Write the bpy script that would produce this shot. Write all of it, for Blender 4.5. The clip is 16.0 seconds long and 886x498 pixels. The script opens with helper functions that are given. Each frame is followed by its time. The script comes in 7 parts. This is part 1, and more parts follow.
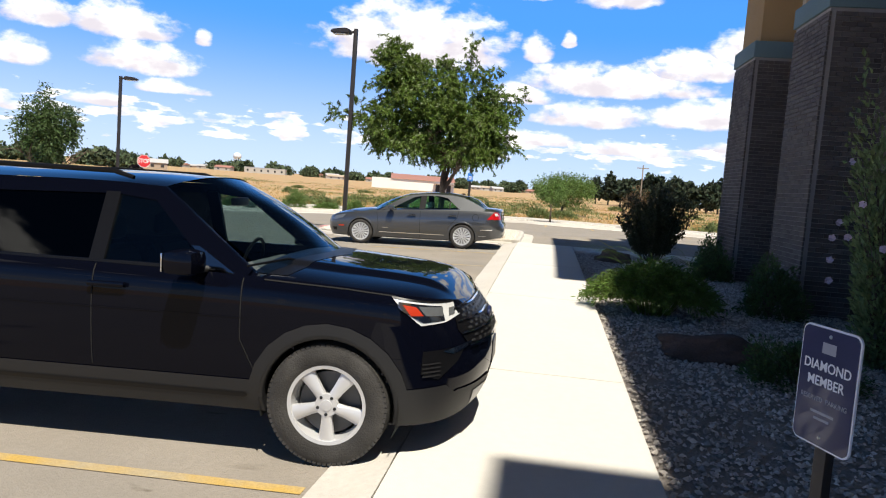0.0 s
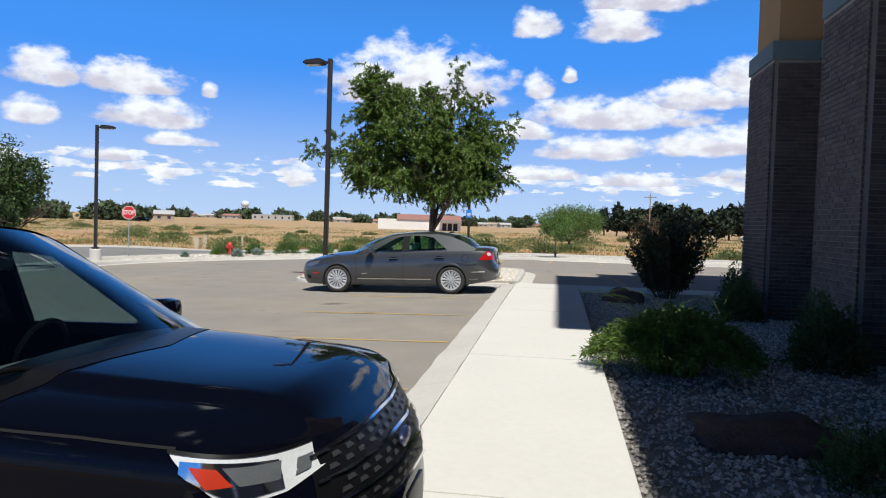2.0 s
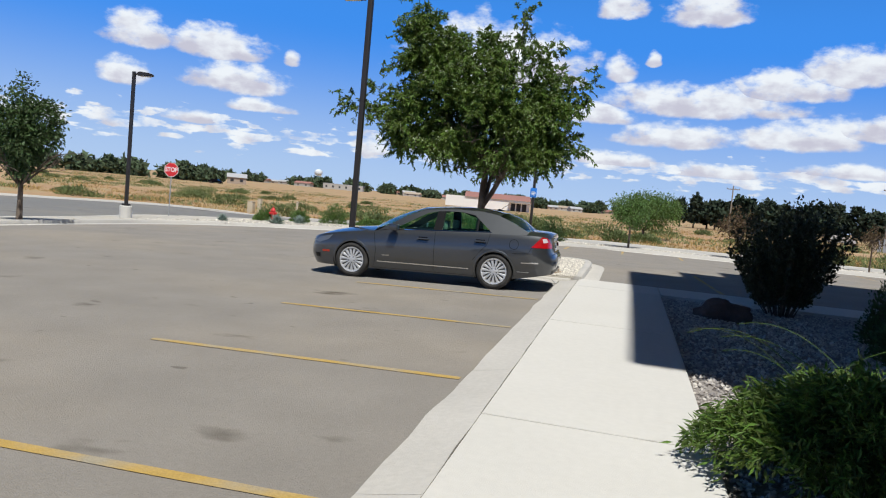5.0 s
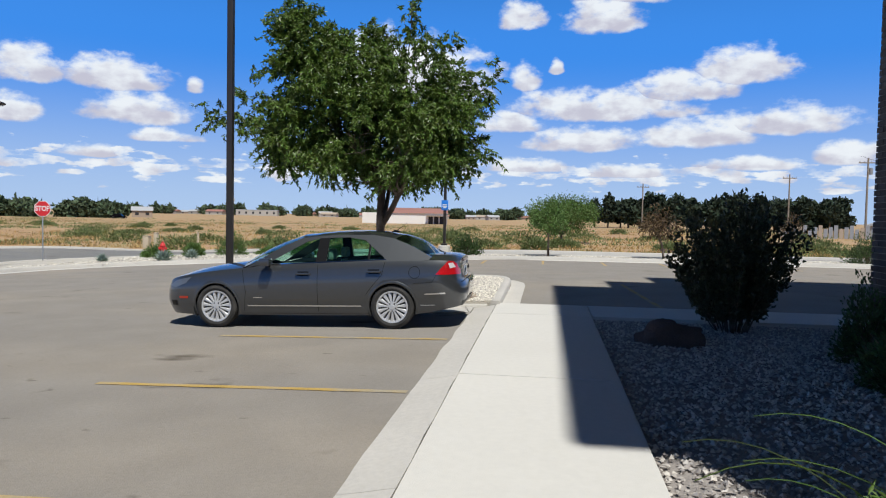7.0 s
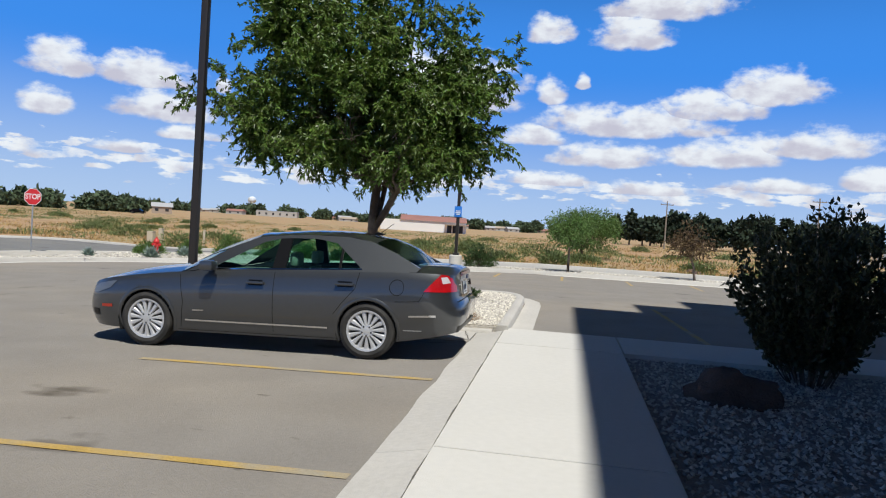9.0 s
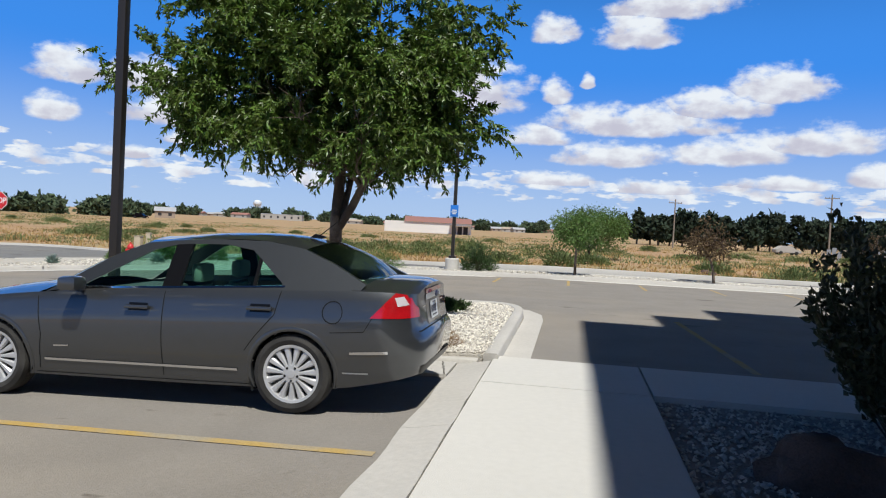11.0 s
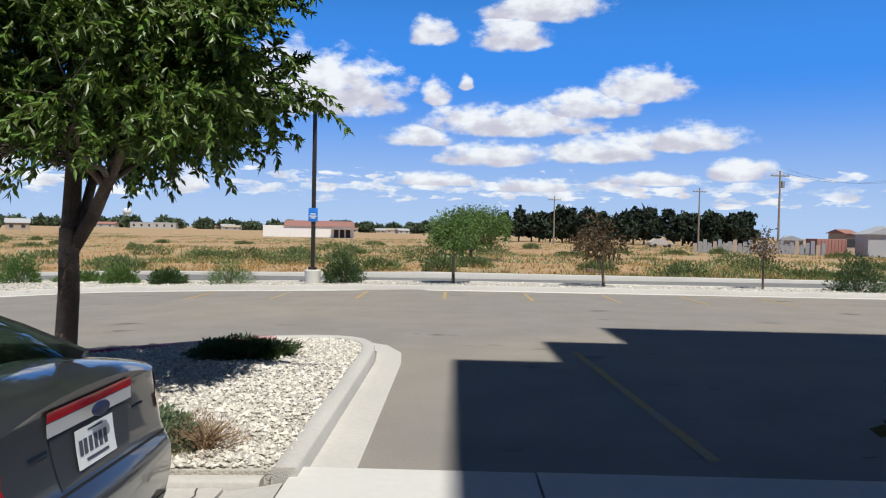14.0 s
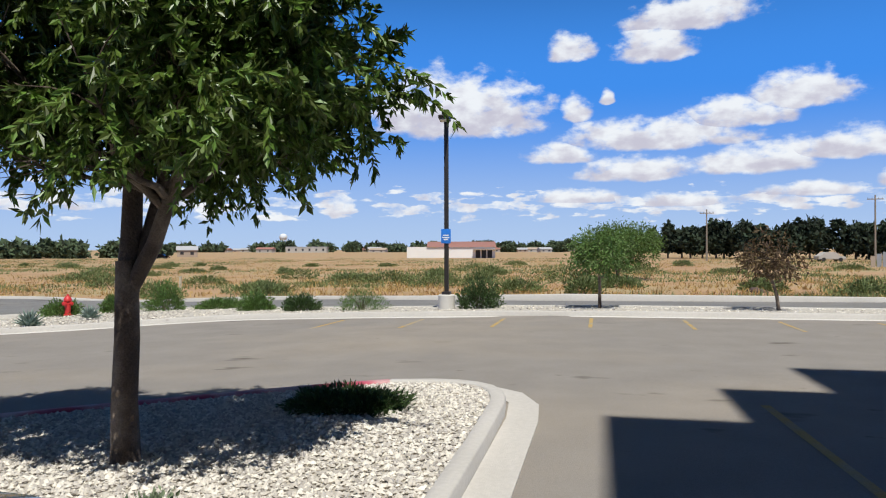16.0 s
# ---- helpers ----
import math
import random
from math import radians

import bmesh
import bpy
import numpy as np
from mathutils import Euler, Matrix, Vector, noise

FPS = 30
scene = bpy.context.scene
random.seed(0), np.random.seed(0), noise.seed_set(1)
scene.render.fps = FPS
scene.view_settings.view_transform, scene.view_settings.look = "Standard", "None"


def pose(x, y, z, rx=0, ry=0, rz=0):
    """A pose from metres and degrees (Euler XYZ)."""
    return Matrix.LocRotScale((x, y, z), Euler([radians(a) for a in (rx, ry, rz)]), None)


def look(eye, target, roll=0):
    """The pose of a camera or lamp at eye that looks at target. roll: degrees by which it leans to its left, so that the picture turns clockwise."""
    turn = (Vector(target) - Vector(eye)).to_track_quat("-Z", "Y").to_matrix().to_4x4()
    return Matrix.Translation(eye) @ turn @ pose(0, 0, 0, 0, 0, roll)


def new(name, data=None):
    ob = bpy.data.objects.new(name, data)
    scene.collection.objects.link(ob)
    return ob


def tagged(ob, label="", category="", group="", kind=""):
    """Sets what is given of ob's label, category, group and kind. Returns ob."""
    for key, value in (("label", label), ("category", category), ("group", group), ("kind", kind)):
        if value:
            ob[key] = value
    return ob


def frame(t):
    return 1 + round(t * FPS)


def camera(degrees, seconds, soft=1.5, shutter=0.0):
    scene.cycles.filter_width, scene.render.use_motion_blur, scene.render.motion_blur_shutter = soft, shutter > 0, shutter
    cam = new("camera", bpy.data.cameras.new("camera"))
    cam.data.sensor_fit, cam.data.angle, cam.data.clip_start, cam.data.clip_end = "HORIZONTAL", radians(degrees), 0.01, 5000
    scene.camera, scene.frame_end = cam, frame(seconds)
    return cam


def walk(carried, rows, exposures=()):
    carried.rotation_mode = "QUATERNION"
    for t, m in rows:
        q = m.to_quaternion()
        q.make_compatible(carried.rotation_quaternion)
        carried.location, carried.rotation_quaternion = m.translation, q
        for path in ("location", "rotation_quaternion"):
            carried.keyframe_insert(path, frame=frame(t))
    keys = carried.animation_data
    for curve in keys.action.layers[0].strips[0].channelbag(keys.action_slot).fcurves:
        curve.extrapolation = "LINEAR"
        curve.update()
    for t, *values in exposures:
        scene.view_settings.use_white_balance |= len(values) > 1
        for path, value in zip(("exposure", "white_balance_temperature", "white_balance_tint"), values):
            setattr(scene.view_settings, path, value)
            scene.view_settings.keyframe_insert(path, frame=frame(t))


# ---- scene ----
cam = camera(62.2, 16.0, soft=1.15)
PATH = [
    (0, (1.155, 0.617, 1.61), (0.884, 2.591, 1.436), 4.4),
    (0.5, (1.258, 1.142, 1.548), (1.004, 3.122, 1.429), 1.4),
    (1, (1.287, 1.698, 1.555), (0.966, 3.667, 1.412), 2.3),
    (1.5, (1.324, 2.281, 1.565), (1.069, 4.262, 1.464), 2.4),
    (2, (1.397, 2.874, 1.619), (1.092, 4.849, 1.548), 1.8),
    (2.5, (1.399, 3.481, 1.592), (1.135, 5.459, 1.461), 2.1),
    (3, (1.437, 4.058, 1.567), (0.994, 6.003, 1.425), 2.6),
    (3.5, (1.366, 4.672, 1.536), (0.865, 6.6, 1.358), 5.2),
    (6, (1.239, 7.908, 1.592), (0.809, 9.858, 1.476), 4.5),
    (6.5, (1.22, 8.456, 1.658), (0.935, 10.431, 1.522), 1.1),
    (7, (1.207, 9.157, 1.646), (0.932, 11.137, 1.557), 1.1),
    (7.5, (1.21, 9.68, 1.645), (0.97, 11.664, 1.554), 2.9),
    (8, (1.222, 10.37, 1.607), (0.968, 12.352, 1.533), 3.0),
    (8.5, (1.16, 11.011, 1.566), (0.846, 12.985, 1.499), 4.0),
    (11, (1.164, 14.116, 1.554), (0.821, 16.086, 1.491), 3.0),
    (11.5, (1.183, 14.756, 1.58), (0.96, 16.743, 1.542), 3.2),
    (12, (1.298, 15.386, 1.6), (1.08, 17.372, 1.512), 3.7),
    (12.5, (1.309, 16.0, 1.609), (1.156, 17.992, 1.525), 5.8),
    (13, (1.382, 16.608, 1.589), (1.234, 18.602, 1.548), 3.6),
    (13.5, (1.424, 17.165, 1.652), (1.307, 19.161, 1.618), 2.2),
    (14, (1.418, 17.677, 1.688), (1.383, 19.676, 1.64), 1.2),
    (14.5, (1.438, 18.181, 1.704), (1.236, 20.17, 1.64), -0.7),
    (15, (1.373, 18.52, 1.713), (1.022, 20.488, 1.678), 0.7),
    (15.5, (1.319, 18.913, 1.765), (0.876, 20.864, 1.767), -0.7),
    (16, (1.37, 19.515, 1.734), (0.951, 21.471, 1.735), -0.1),
]
EXPOSURES = [(0.0, 0.50, 7000, 7), (0.6, 0.42, 6900, 7), (1.2, 0.22, 6600, 6), (2.0, 0.10, 6350, 6), (3.5, 0.05, 6300, 6), (6.0, -0.08, 6250, 6), (11.0, -0.08, 6250, 6), (14.0, -0.02, 6300, 6), (16.0, -0.05, 6350, 7)]
walk(cam, [(t, look(eye, target, roll)) for t, eye, target, roll in PATH], EXPOSURES)

# ---------------------------------------------------------------- sky and sun
SUN_AT = Vector((0.22, -0.48, 1.0)).normalized()
SKY_STRENGTH, SUN_STRENGTH = 0.05, 5.0


def math_node(tree, op, a, b=None, c=None, clamp=False):
    n = tree.nodes.new("ShaderNodeMath")
    n.operation, n.use_clamp = op, clamp
    for i, v in enumerate((a, b, c)):
        if v is None:
            continue
        if isinstance(v, (int, float)):
            n.inputs[i].default_value = v
        else:
            tree.links.new(v, n.inputs[i])
    return n.outputs[0]


# the larger clouds: bearing and height in degrees, half width, half height
CLOUDS = [(-37.5, 9.8, 2.5, 1.3), (-31.7, 9.7, 3.8, 1.3), (-26.6, 9.2, 0.7, 0.6), (-38.2, 6.8, 1.9, 1.0), (-30.5, 7.4, 4.2, 1.2), (-28.7, 5.5, 2.6, 0.5), (-33.6, 4.2, 2.3, 0.5), (-11.0, 11.3, 7.9, 2.6), (-1.8, 10.8, 1.3, 1.1), (0.5, 11.5, 0.6, 0.6), (-2.1, 15.3, 2.0, 1.2), (4.0, 15.2, 3.2, 1.5), (3.8, 8.7, 7.7, 1.3), (9.9, 9.9, 4.0, 1.2), (13.9, 11.2, 4.0, 1.4), (2.6, 6.1, 4.9, 1.0), (11.2, 6.5, 4.5, 1.1), (17.0, 7.3, 4.7, 1.1), (-3.0, 7.4, 3.0, 0.9), (14.7, 4.3, 4.0, 0.6), (20.9, 4.9, 2.8, 0.9), (-1.6, 4.1, 3.8, 0.6), (6.0, 3.7, 3.8, 0.6), (6.5, 17.1, 5.5, 1.3)]


def make_sky():
    world = bpy.data.worlds.new("sky")
    scene.world = world
    world.use_nodes = True
    tree = world.node_tree
    tree.nodes.clear()
    link = tree.links.new
    out = tree.nodes.new("ShaderNodeOutputWorld")
    bg = tree.nodes.new("ShaderNodeBackground")
    bg.inputs["Strength"].default_value = SKY_STRENGTH
    sky = tree.nodes.new("ShaderNodeTexSky")
    sky.sky_type, sky.sun_disc = "NISHITA", False
    sky.sun_elevation = math.asin(SUN_AT.z)
    sky.sun_rotation = math.atan2(SUN_AT.x, SUN_AT.y)
    sky.altitude, sky.air_density, sky.dust_density, sky.ozone_density = 1100, 0.62, 0.4, 1.6
    tint = tree.nodes.new("ShaderNodeMix")
    tint.data_type, tint.blend_type = "RGBA", "MULTIPLY"
    tint.inputs[0].default_value = 1.0
    tint.inputs[7].default_value = (0.22, 0.36, 0.50, 1)
    link(sky.outputs[0], tint.inputs[6])
    co = tree.nodes.new("ShaderNodeTexCoord")
    sep = tree.nodes.new("ShaderNodeSeparateXYZ")
    link(co.outputs["Generated"], sep.inputs[0])
    az = math_node(tree, "MULTIPLY", math_node(tree, "ARCTAN2", sep.outputs[0], sep.outputs[1]), 57.2958)
    el = math_node(tree, "MULTIPLY", math_node(tree, "ARCSINE", sep.outputs[2]), 57.2958)
    flat = tree.nodes.new("ShaderNodeCombineXYZ")
    link(az, flat.inputs[0])
    link(math_node(tree, "MULTIPLY", el, 1.7), flat.inputs[1])
    billow = tree.nodes.new("ShaderNodeTexNoise")
    billow.inputs["Scale"].default_value, billow.inputs["Detail"].default_value = 0.42, 7
    billow.inputs["Roughness"].default_value = 0.58
    link(flat.outputs[0], billow.inputs["Vector"])
    puff = math_node(tree, "SUBTRACT", billow.outputs[0], 0.5)
    best, lift = None, None
    for a, e, w, h in CLOUDS:
        dx = math_node(tree, "MULTIPLY", math_node(tree, "SUBTRACT", az, a), 1 / w)
        dy = math_node(tree, "SUBTRACT", el, e - h * 0.55)
        # flat base, domed top
        up = math_node(tree, "MULTIPLY", math_node(tree, "MAXIMUM", dy, 0.0), 0.62 / h)
        down = math_node(tree, "MULTIPLY", math_node(tree, "MINIMUM", dy, 0.0), 1.9 / h)
        dist = math_node(tree, "ADD", math_node(tree, "MULTIPLY", dx, dx), math_node(tree, "ADD", math_node(tree, "MULTIPLY", up, up), math_node(tree, "MULTIPLY", down, down)))
        rise = math_node(tree, "SUBTRACT", 1.0, dist)
        level = math_node(tree, "MULTIPLY", dy, 1 / (1.6 * h))
        if best is None:
            best, lift = rise, level
        else:
            wins = math_node(tree, "GREATER_THAN", rise, best)
            lift = math_node(tree, "ADD", lift, math_node(tree, "MULTIPLY", wins, math_node(tree, "SUBTRACT", level, lift)))
            best = math_node(tree, "MAXIMUM", best, rise)
    best = math_node(tree, "MAXIMUM", best, -1.6)
    # small far rows of cloud towards the horizon, and loose cloud behind the camera
    rows = tree.nodes.new("ShaderNodeCombineXYZ")
    link(math_node(tree, "MULTIPLY", az, 0.42), rows.inputs[0])
    link(math_node(tree, "MULTIPLY", el, 1.5), rows.inputs[1])
    far = tree.nodes.new("ShaderNodeTexNoise")
    far.inputs["Scale"].default_value, far.inputs["Detail"].default_value = 1.0, 5
    link(rows.outputs[0], far.inputs["Vector"])
    low = math_node(tree, "SUBTRACT", 1.0, math_node(tree, "MULTIPLY", math_node(tree, "ABSOLUTE", math_node(tree, "SUBTRACT", el, 3.4)), 0.2), clamp=True)
    row_rise = math_node(tree, "SUBTRACT", math_node(tree, "MULTIPLY", math_node(tree, "SUBTRACT", far.outputs[0], 0.41), 8.0), math_node(tree, "MULTIPLY", math_node(tree, "SUBTRACT", 1.0, low), 6.0))
    behind = math_node(tree, "MAXIMUM", math_node(tree, "GREATER_THAN", math_node(tree, "ABSOLUTE", az), 62.0), math_node(tree, "GREATER_THAN", el, 26.0))
    dome = tree.nodes.new("ShaderNodeCombineXYZ")
    high = math_node(tree, "MAXIMUM", sep.outputs[2], 0.12)
    link(math_node(tree, "DIVIDE", sep.outputs[0], high), dome.inputs[0])
    link(math_node(tree, "DIVIDE", sep.outputs[1], high), dome.inputs[1])
    over = tree.nodes.new("ShaderNodeTexNoise")
    over.inputs["Scale"].default_value, over.inputs["Detail"].default_value = 2.1, 5
    link(dome.outputs[0], over.inputs["Vector"])
    back_rise = math_node(tree, "MULTIPLY", math_node(tree, "MULTIPLY", math_node(tree, "SUBTRACT", over.outputs[0], 0.63), 14.0), behind)
    back_rise = math_node(tree, "SUBTRACT", back_rise, math_node(tree, "MULTIPLY", math_node(tree, "SUBTRACT", 1.0, behind), 3.0))
    soft_low = math_node(tree, "MINIMUM", row_rise, 0.5)
    rise = math_node(tree, "MAXIMUM", math_node(tree, "MAXIMUM", best, soft_low), math_node(tree, "MINIMUM", back_rise, 0.6))
    calm = math_node(tree, "SUBTRACT", 1.0, math_node(tree, "MULTIPLY", math_node(tree, "SUBTRACT", el, 26.0), 0.05), clamp=True)
    dens = math_node(tree, "ADD", rise, math_node(tree, "MULTIPLY", math_node(tree, "MULTIPLY", puff, 2.7), calm))
    edge = tree.nodes.new("ShaderNodeMapRange")
    edge.interpolation_type = "SMOOTHSTEP"
    for i, v in ((1, -0.08), (2, 0.75), (3, 0.0), (4, 0.96)):
        edge.inputs[i].default_value = v
    link(dens, edge.inputs[0])
    # lit tops and mauve-grey bases
    shade = tree.nodes.new("ShaderNodeTexNoise")
    shade.inputs["Scale"].default_value, shade.inputs["Detail"].default_value = 0.55, 5
    link(flat.outputs[0], shade.inputs["Vector"])
    isolow = math_node(tree, "GREATER_THAN", soft_low, best)
    height = math_node(tree, "ADD", math_node(tree, "MAXIMUM", lift, math_node(tree, "MULTIPLY", isolow, 0.35)), math_node(tree, "MULTIPLY", math_node(tree, "SUBTRACT", shade.outputs[0], 0.5), 2.0))
    thick = tree.nodes.new("ShaderNodeMapRange")
    thick.interpolation_type = "SMOOTHSTEP"
    for i, v in ((1, -0.25), (2, 0.6), (3, 0.0), (4, 1.0)):
        thick.inputs[i].default_value = v
    link(height, thick.inputs[0])
    core = thick.outputs[0]
    white = tree.nodes.new("ShaderNodeMix")
    white.data_type = "RGBA"
    white.inputs[6].default_value, white.inputs[7].default_value = (12.6, 11.9, 13.6, 1), (19.0, 19.0, 19.4, 1)
    link(core, white.inputs[0])
    blend = tree.nodes.new("ShaderNodeMix")
    blend.data_type = "RGBA"
    link(edge.outputs[0], blend.inputs[0])
    haze = tree.nodes.new("ShaderNodeMix")
    haze.data_type = "RGBA"
    haze.inputs[7].default_value = (10.4, 13.0, 17.2, 1)
    near = tree.nodes.new("ShaderNodeMapRange")
    near.interpolation_type = "SMOOTHSTEP"
    for i, v in ((1, -1.0), (2, 12.5), (3, 0.9), (4, 0.0)):
        near.inputs[i].default_value = v
    link(el, near.inputs[0])
    link(near.outputs[0], haze.inputs[0])
    azure = tree.nodes.new("ShaderNodeMix")
    azure.data_type = "RGBA"
    azure.inputs[7].default_value = (1.3, 5.9, 18.0, 1)
    wide = tree.nodes.new("ShaderNodeMapRange")
    wide.interpolation_type = "SMOOTHSTEP"
    for i, v in ((1, 12.0), (2, 30.0), (3, 0.95), (4, 0.0)):
        wide.inputs[i].default_value = v
    link(el, wide.inputs[0])
    link(wide.outputs[0], azure.inputs[0])
    link(tint.outputs[2], azure.inputs[6])
    link(azure.outputs[2], haze.inputs[6])
    link(haze.outputs[2], blend.inputs[6])
    link(white.outputs[2], blend.inputs[7])
    link(blend.outputs[2], bg.inputs[0])
    link(bg.outputs[0], out.inputs[0])


make_sky()
lamp = bpy.data.lights.new("sun", "SUN")
lamp.energy, lamp.angle, lamp.color = SUN_STRENGTH, radians(0.5), (1.0, 0.955, 0.89)
sun = new("sun", lamp)
sun.matrix_world = look(SUN_AT * 60, (0, 0, 0))


# ---------------------------------------------------------------- materials
def material(name, colour, rough=0.6, metal=0.0, vary=0.0, scale=4.0, bump=0.0, bump_scale=60.0, other=None, coat=0.0, spec=0.5, island=0.0, random_shift=0.0, alpha=1.0, transmission=0.0, leaf=0.0):
    """Base colour with two scales of variation, bump, and an optional second colour in patches."""
    m = bpy.data.materials.new(name)
    m.use_nodes = True
    t = m.node_tree
    link = t.links.new
    p = t.nodes["Principled BSDF"]
    p.inputs["Base Color"].default_value = (*colour, 1)
    p.inputs["Roughness"].default_value, p.inputs["Metallic"].default_value = rough, metal
    p.inputs["Specular IOR Level"].default_value = spec
    p.inputs["Coat Weight"].default_value, p.inputs["Coat Roughness"].default_value = coat, 0.03
    p.inputs["Transmission Weight"].default_value = transmission
    geo = t.nodes.new("ShaderNodeNewGeometry")
    colour_out = None
    if vary or other:
        big = t.nodes.new("ShaderNodeTexNoise")
        big.inputs["Scale"].default_value, big.inputs["Detail"].default_value = scale * 0.22, 5
        fine = t.nodes.new("ShaderNodeTexNoise")
        fine.inputs["Scale"].default_value, fine.inputs["Detail"].default_value = scale * 7, 3
        link(geo.outputs["Position"], big.inputs["Vector"])
        link(geo.outputs["Position"], fine.inputs["Vector"])
        mixed = math_node(t, "ADD", math_node(t, "MULTIPLY", math_node(t, "SUBTRACT", big.outputs[0], 0.5), 1.6), math_node(t, "MULTIPLY", math_node(t, "SUBTRACT", fine.outputs[0], 0.5), 1.3))
        gain = math_node(t, "ADD", 1.0, math_node(t, "MULTIPLY", mixed, vary * 2))
        mul = t.nodes.new("ShaderNodeMix")
        mul.data_type, mul.blend_type = "RGBA", "MULTIPLY"
        mul.inputs[0].default_value = 1
        mul.inputs[6].default_value = (*colour, 1)
        if other:
            patch = t.nodes.new("ShaderNodeMix")
            patch.data_type = "RGBA"
            patch.inputs[6].default_value, patch.inputs[7].default_value = (*colour, 1), (*other, 1)
            ramp = t.nodes.new("ShaderNodeMapRange")
            ramp.inputs[1].default_value, ramp.inputs[2].default_value = 0.42, 0.66
            link(big.outputs[0], ramp.inputs[0])
            link(ramp.outputs[0], patch.inputs[0])
            link(patch.outputs[2], mul.inputs[6])
        link(gain, mul.inputs[7])
        colour_out = mul.outputs[2]
    if island or random_shift:
        hue = t.nodes.new("ShaderNodeHueSaturation")
        if random_shift:
            info = t.nodes.new("ShaderNodeObjectInfo")
            rnd, amount = info.outputs["Random"], random_shift
        else:
            rnd, amount = geo.outputs["Random Per Island"], island
        link(math_node(t, "ADD", 1 - amount, math_node(t, "MULTIPLY", rnd, 2 * amount)), hue.inputs["Value"])
        link(math_node(t, "ADD", 0.5 - amount * 0.04, math_node(t, "MULTIPLY", rnd, amount * 0.08)), hue.inputs["Hue"])
        if colour_out:
            link(colour_out, hue.inputs["Color"])
        else:
            hue.inputs["Color"].default_value = (*colour, 1)
        colour_out = hue.outputs[0]
    if colour_out:
        link(colour_out, p.inputs["Base Color"])
    if bump:
        n = t.nodes.new("ShaderNodeTexNoise")
        n.inputs["Scale"].default_value, n.inputs["Detail"].default_value = bump_scale, 5
        link(geo.outputs["Position"], n.inputs["Vector"])
        b = t.nodes.new("ShaderNodeBump")
        b.inputs["Strength"].default_value, b.inputs["Distance"].default_value = min(1.0, bump), 0.02
        link(n.outputs[0], b.inputs["Height"])
        link(b.outputs[0], p.inputs["Normal"])
    if leaf:
        tr = t.nodes.new("ShaderNodeBsdfTranslucent")
        mix = t.nodes.new("ShaderNodeMixShader")
        mix.inputs[0].default_value = leaf
        if colour_out:
            link(colour_out, tr.inputs[0])
        else:
            tr.inputs[0].default_value = (*colour, 1)
        link(p.outputs[0], mix.inputs[1])
        link(tr.outputs[0], mix.inputs[2])
        link(mix.outputs[0], t.nodes["Material Output"].inputs[0])
    return m


def glass(name, tint, clear, rough=0.02, ior=1.5):
    """A thin tinted pane: part clear, part mirror, more so at a slant."""
    m = bpy.data.materials.new(name)
    m.use_nodes = True
    t = m.node_tree
    t.nodes.clear()
    out = t.nodes.new("ShaderNodeOutputMaterial")
    through_pane = t.nodes.new("ShaderNodeBsdfTransparent")
    through_pane.inputs[0].default_value = (*[c * clear for c in tint], 1)
    gloss = t.nodes.new("ShaderNodeBsdfGlossy")
    gloss.inputs["Roughness"].default_value = rough
    facing = t.nodes.new("ShaderNodeLayerWeight")
    facing.inputs["Blend"].default_value = 0.5
    f0 = ((ior - 1) / (ior + 1)) ** 2
    fres = math_node(t, "ADD", f0, math_node(t, "MULTIPLY", math_node(t, "POWER", facing.outputs["Facing"], 5.0), 1 - f0))
    mix = t.nodes.new("ShaderNodeMixShader")
    t.links.new(fres, mix.inputs[0])
    t.links.new(through_pane.outputs[0], mix.inputs[1])
    t.links.new(gloss.outputs[0], mix.inputs[2])
    t.links.new(mix.outputs[0], out.inputs[0])
    return m


def road_material(name, base, seed):
    """Worn asphalt: pale dusty wheel tracks, dark oil spots, aggregate grain."""
    m = material(name, base, 0.92, vary=0.11, scale=5.0, bump=0.6, bump_scale=90, spec=0.25)
    t = m.node_tree
    p = t.nodes["Principled BSDF"]
    old = p.inputs["Base Color"].links[0].from_socket
    geo = t.nodes.new("ShaderNodeNewGeometry")
    for size, lo, hi, tone, shift in ((0.75, 0.66, 0.74, (0.45, 0.43, 0.40), 3), (0.16, 0.45, 0.75, (1.18, 1.13, 1.05), 11), (2.6, 0.70, 0.76, (0.6, 0.58, 0.55), 29)):
        n = t.nodes.new("ShaderNodeTexNoise")
        n.inputs["Scale"].default_value, n.inputs["Detail"].default_value = size * 1.6, 4
        mp = t.nodes.new("ShaderNodeMapping")
        mp.inputs["Location"].default_value = (shift + seed, shift * 2, 0)
        mp.inputs["Scale"].default_value = (0.55, 1.0, 1.0)
        t.links.new(geo.outputs["Position"], mp.inputs[0])
        t.links.new(mp.outputs[0], n.inputs["Vector"])
        r = t.nodes.new("ShaderNodeMapRange")
        r.inputs[1].default_value, r.inputs[2].default_value = lo, hi
        t.links.new(n.outputs[0], r.inputs[0])
        mix = t.nodes.new("ShaderNodeMix")
        mix.data_type, mix.blend_type = "RGBA", "MULTIPLY"
        mix.inputs[7].default_value = (*tone, 1)
        t.links.new(r.outputs[0], mix.inputs[0])
        t.links.new(old, mix.inputs[6])
        old = mix.outputs[2]
    t.links.new(old, p.inputs["Base Color"])
    return m


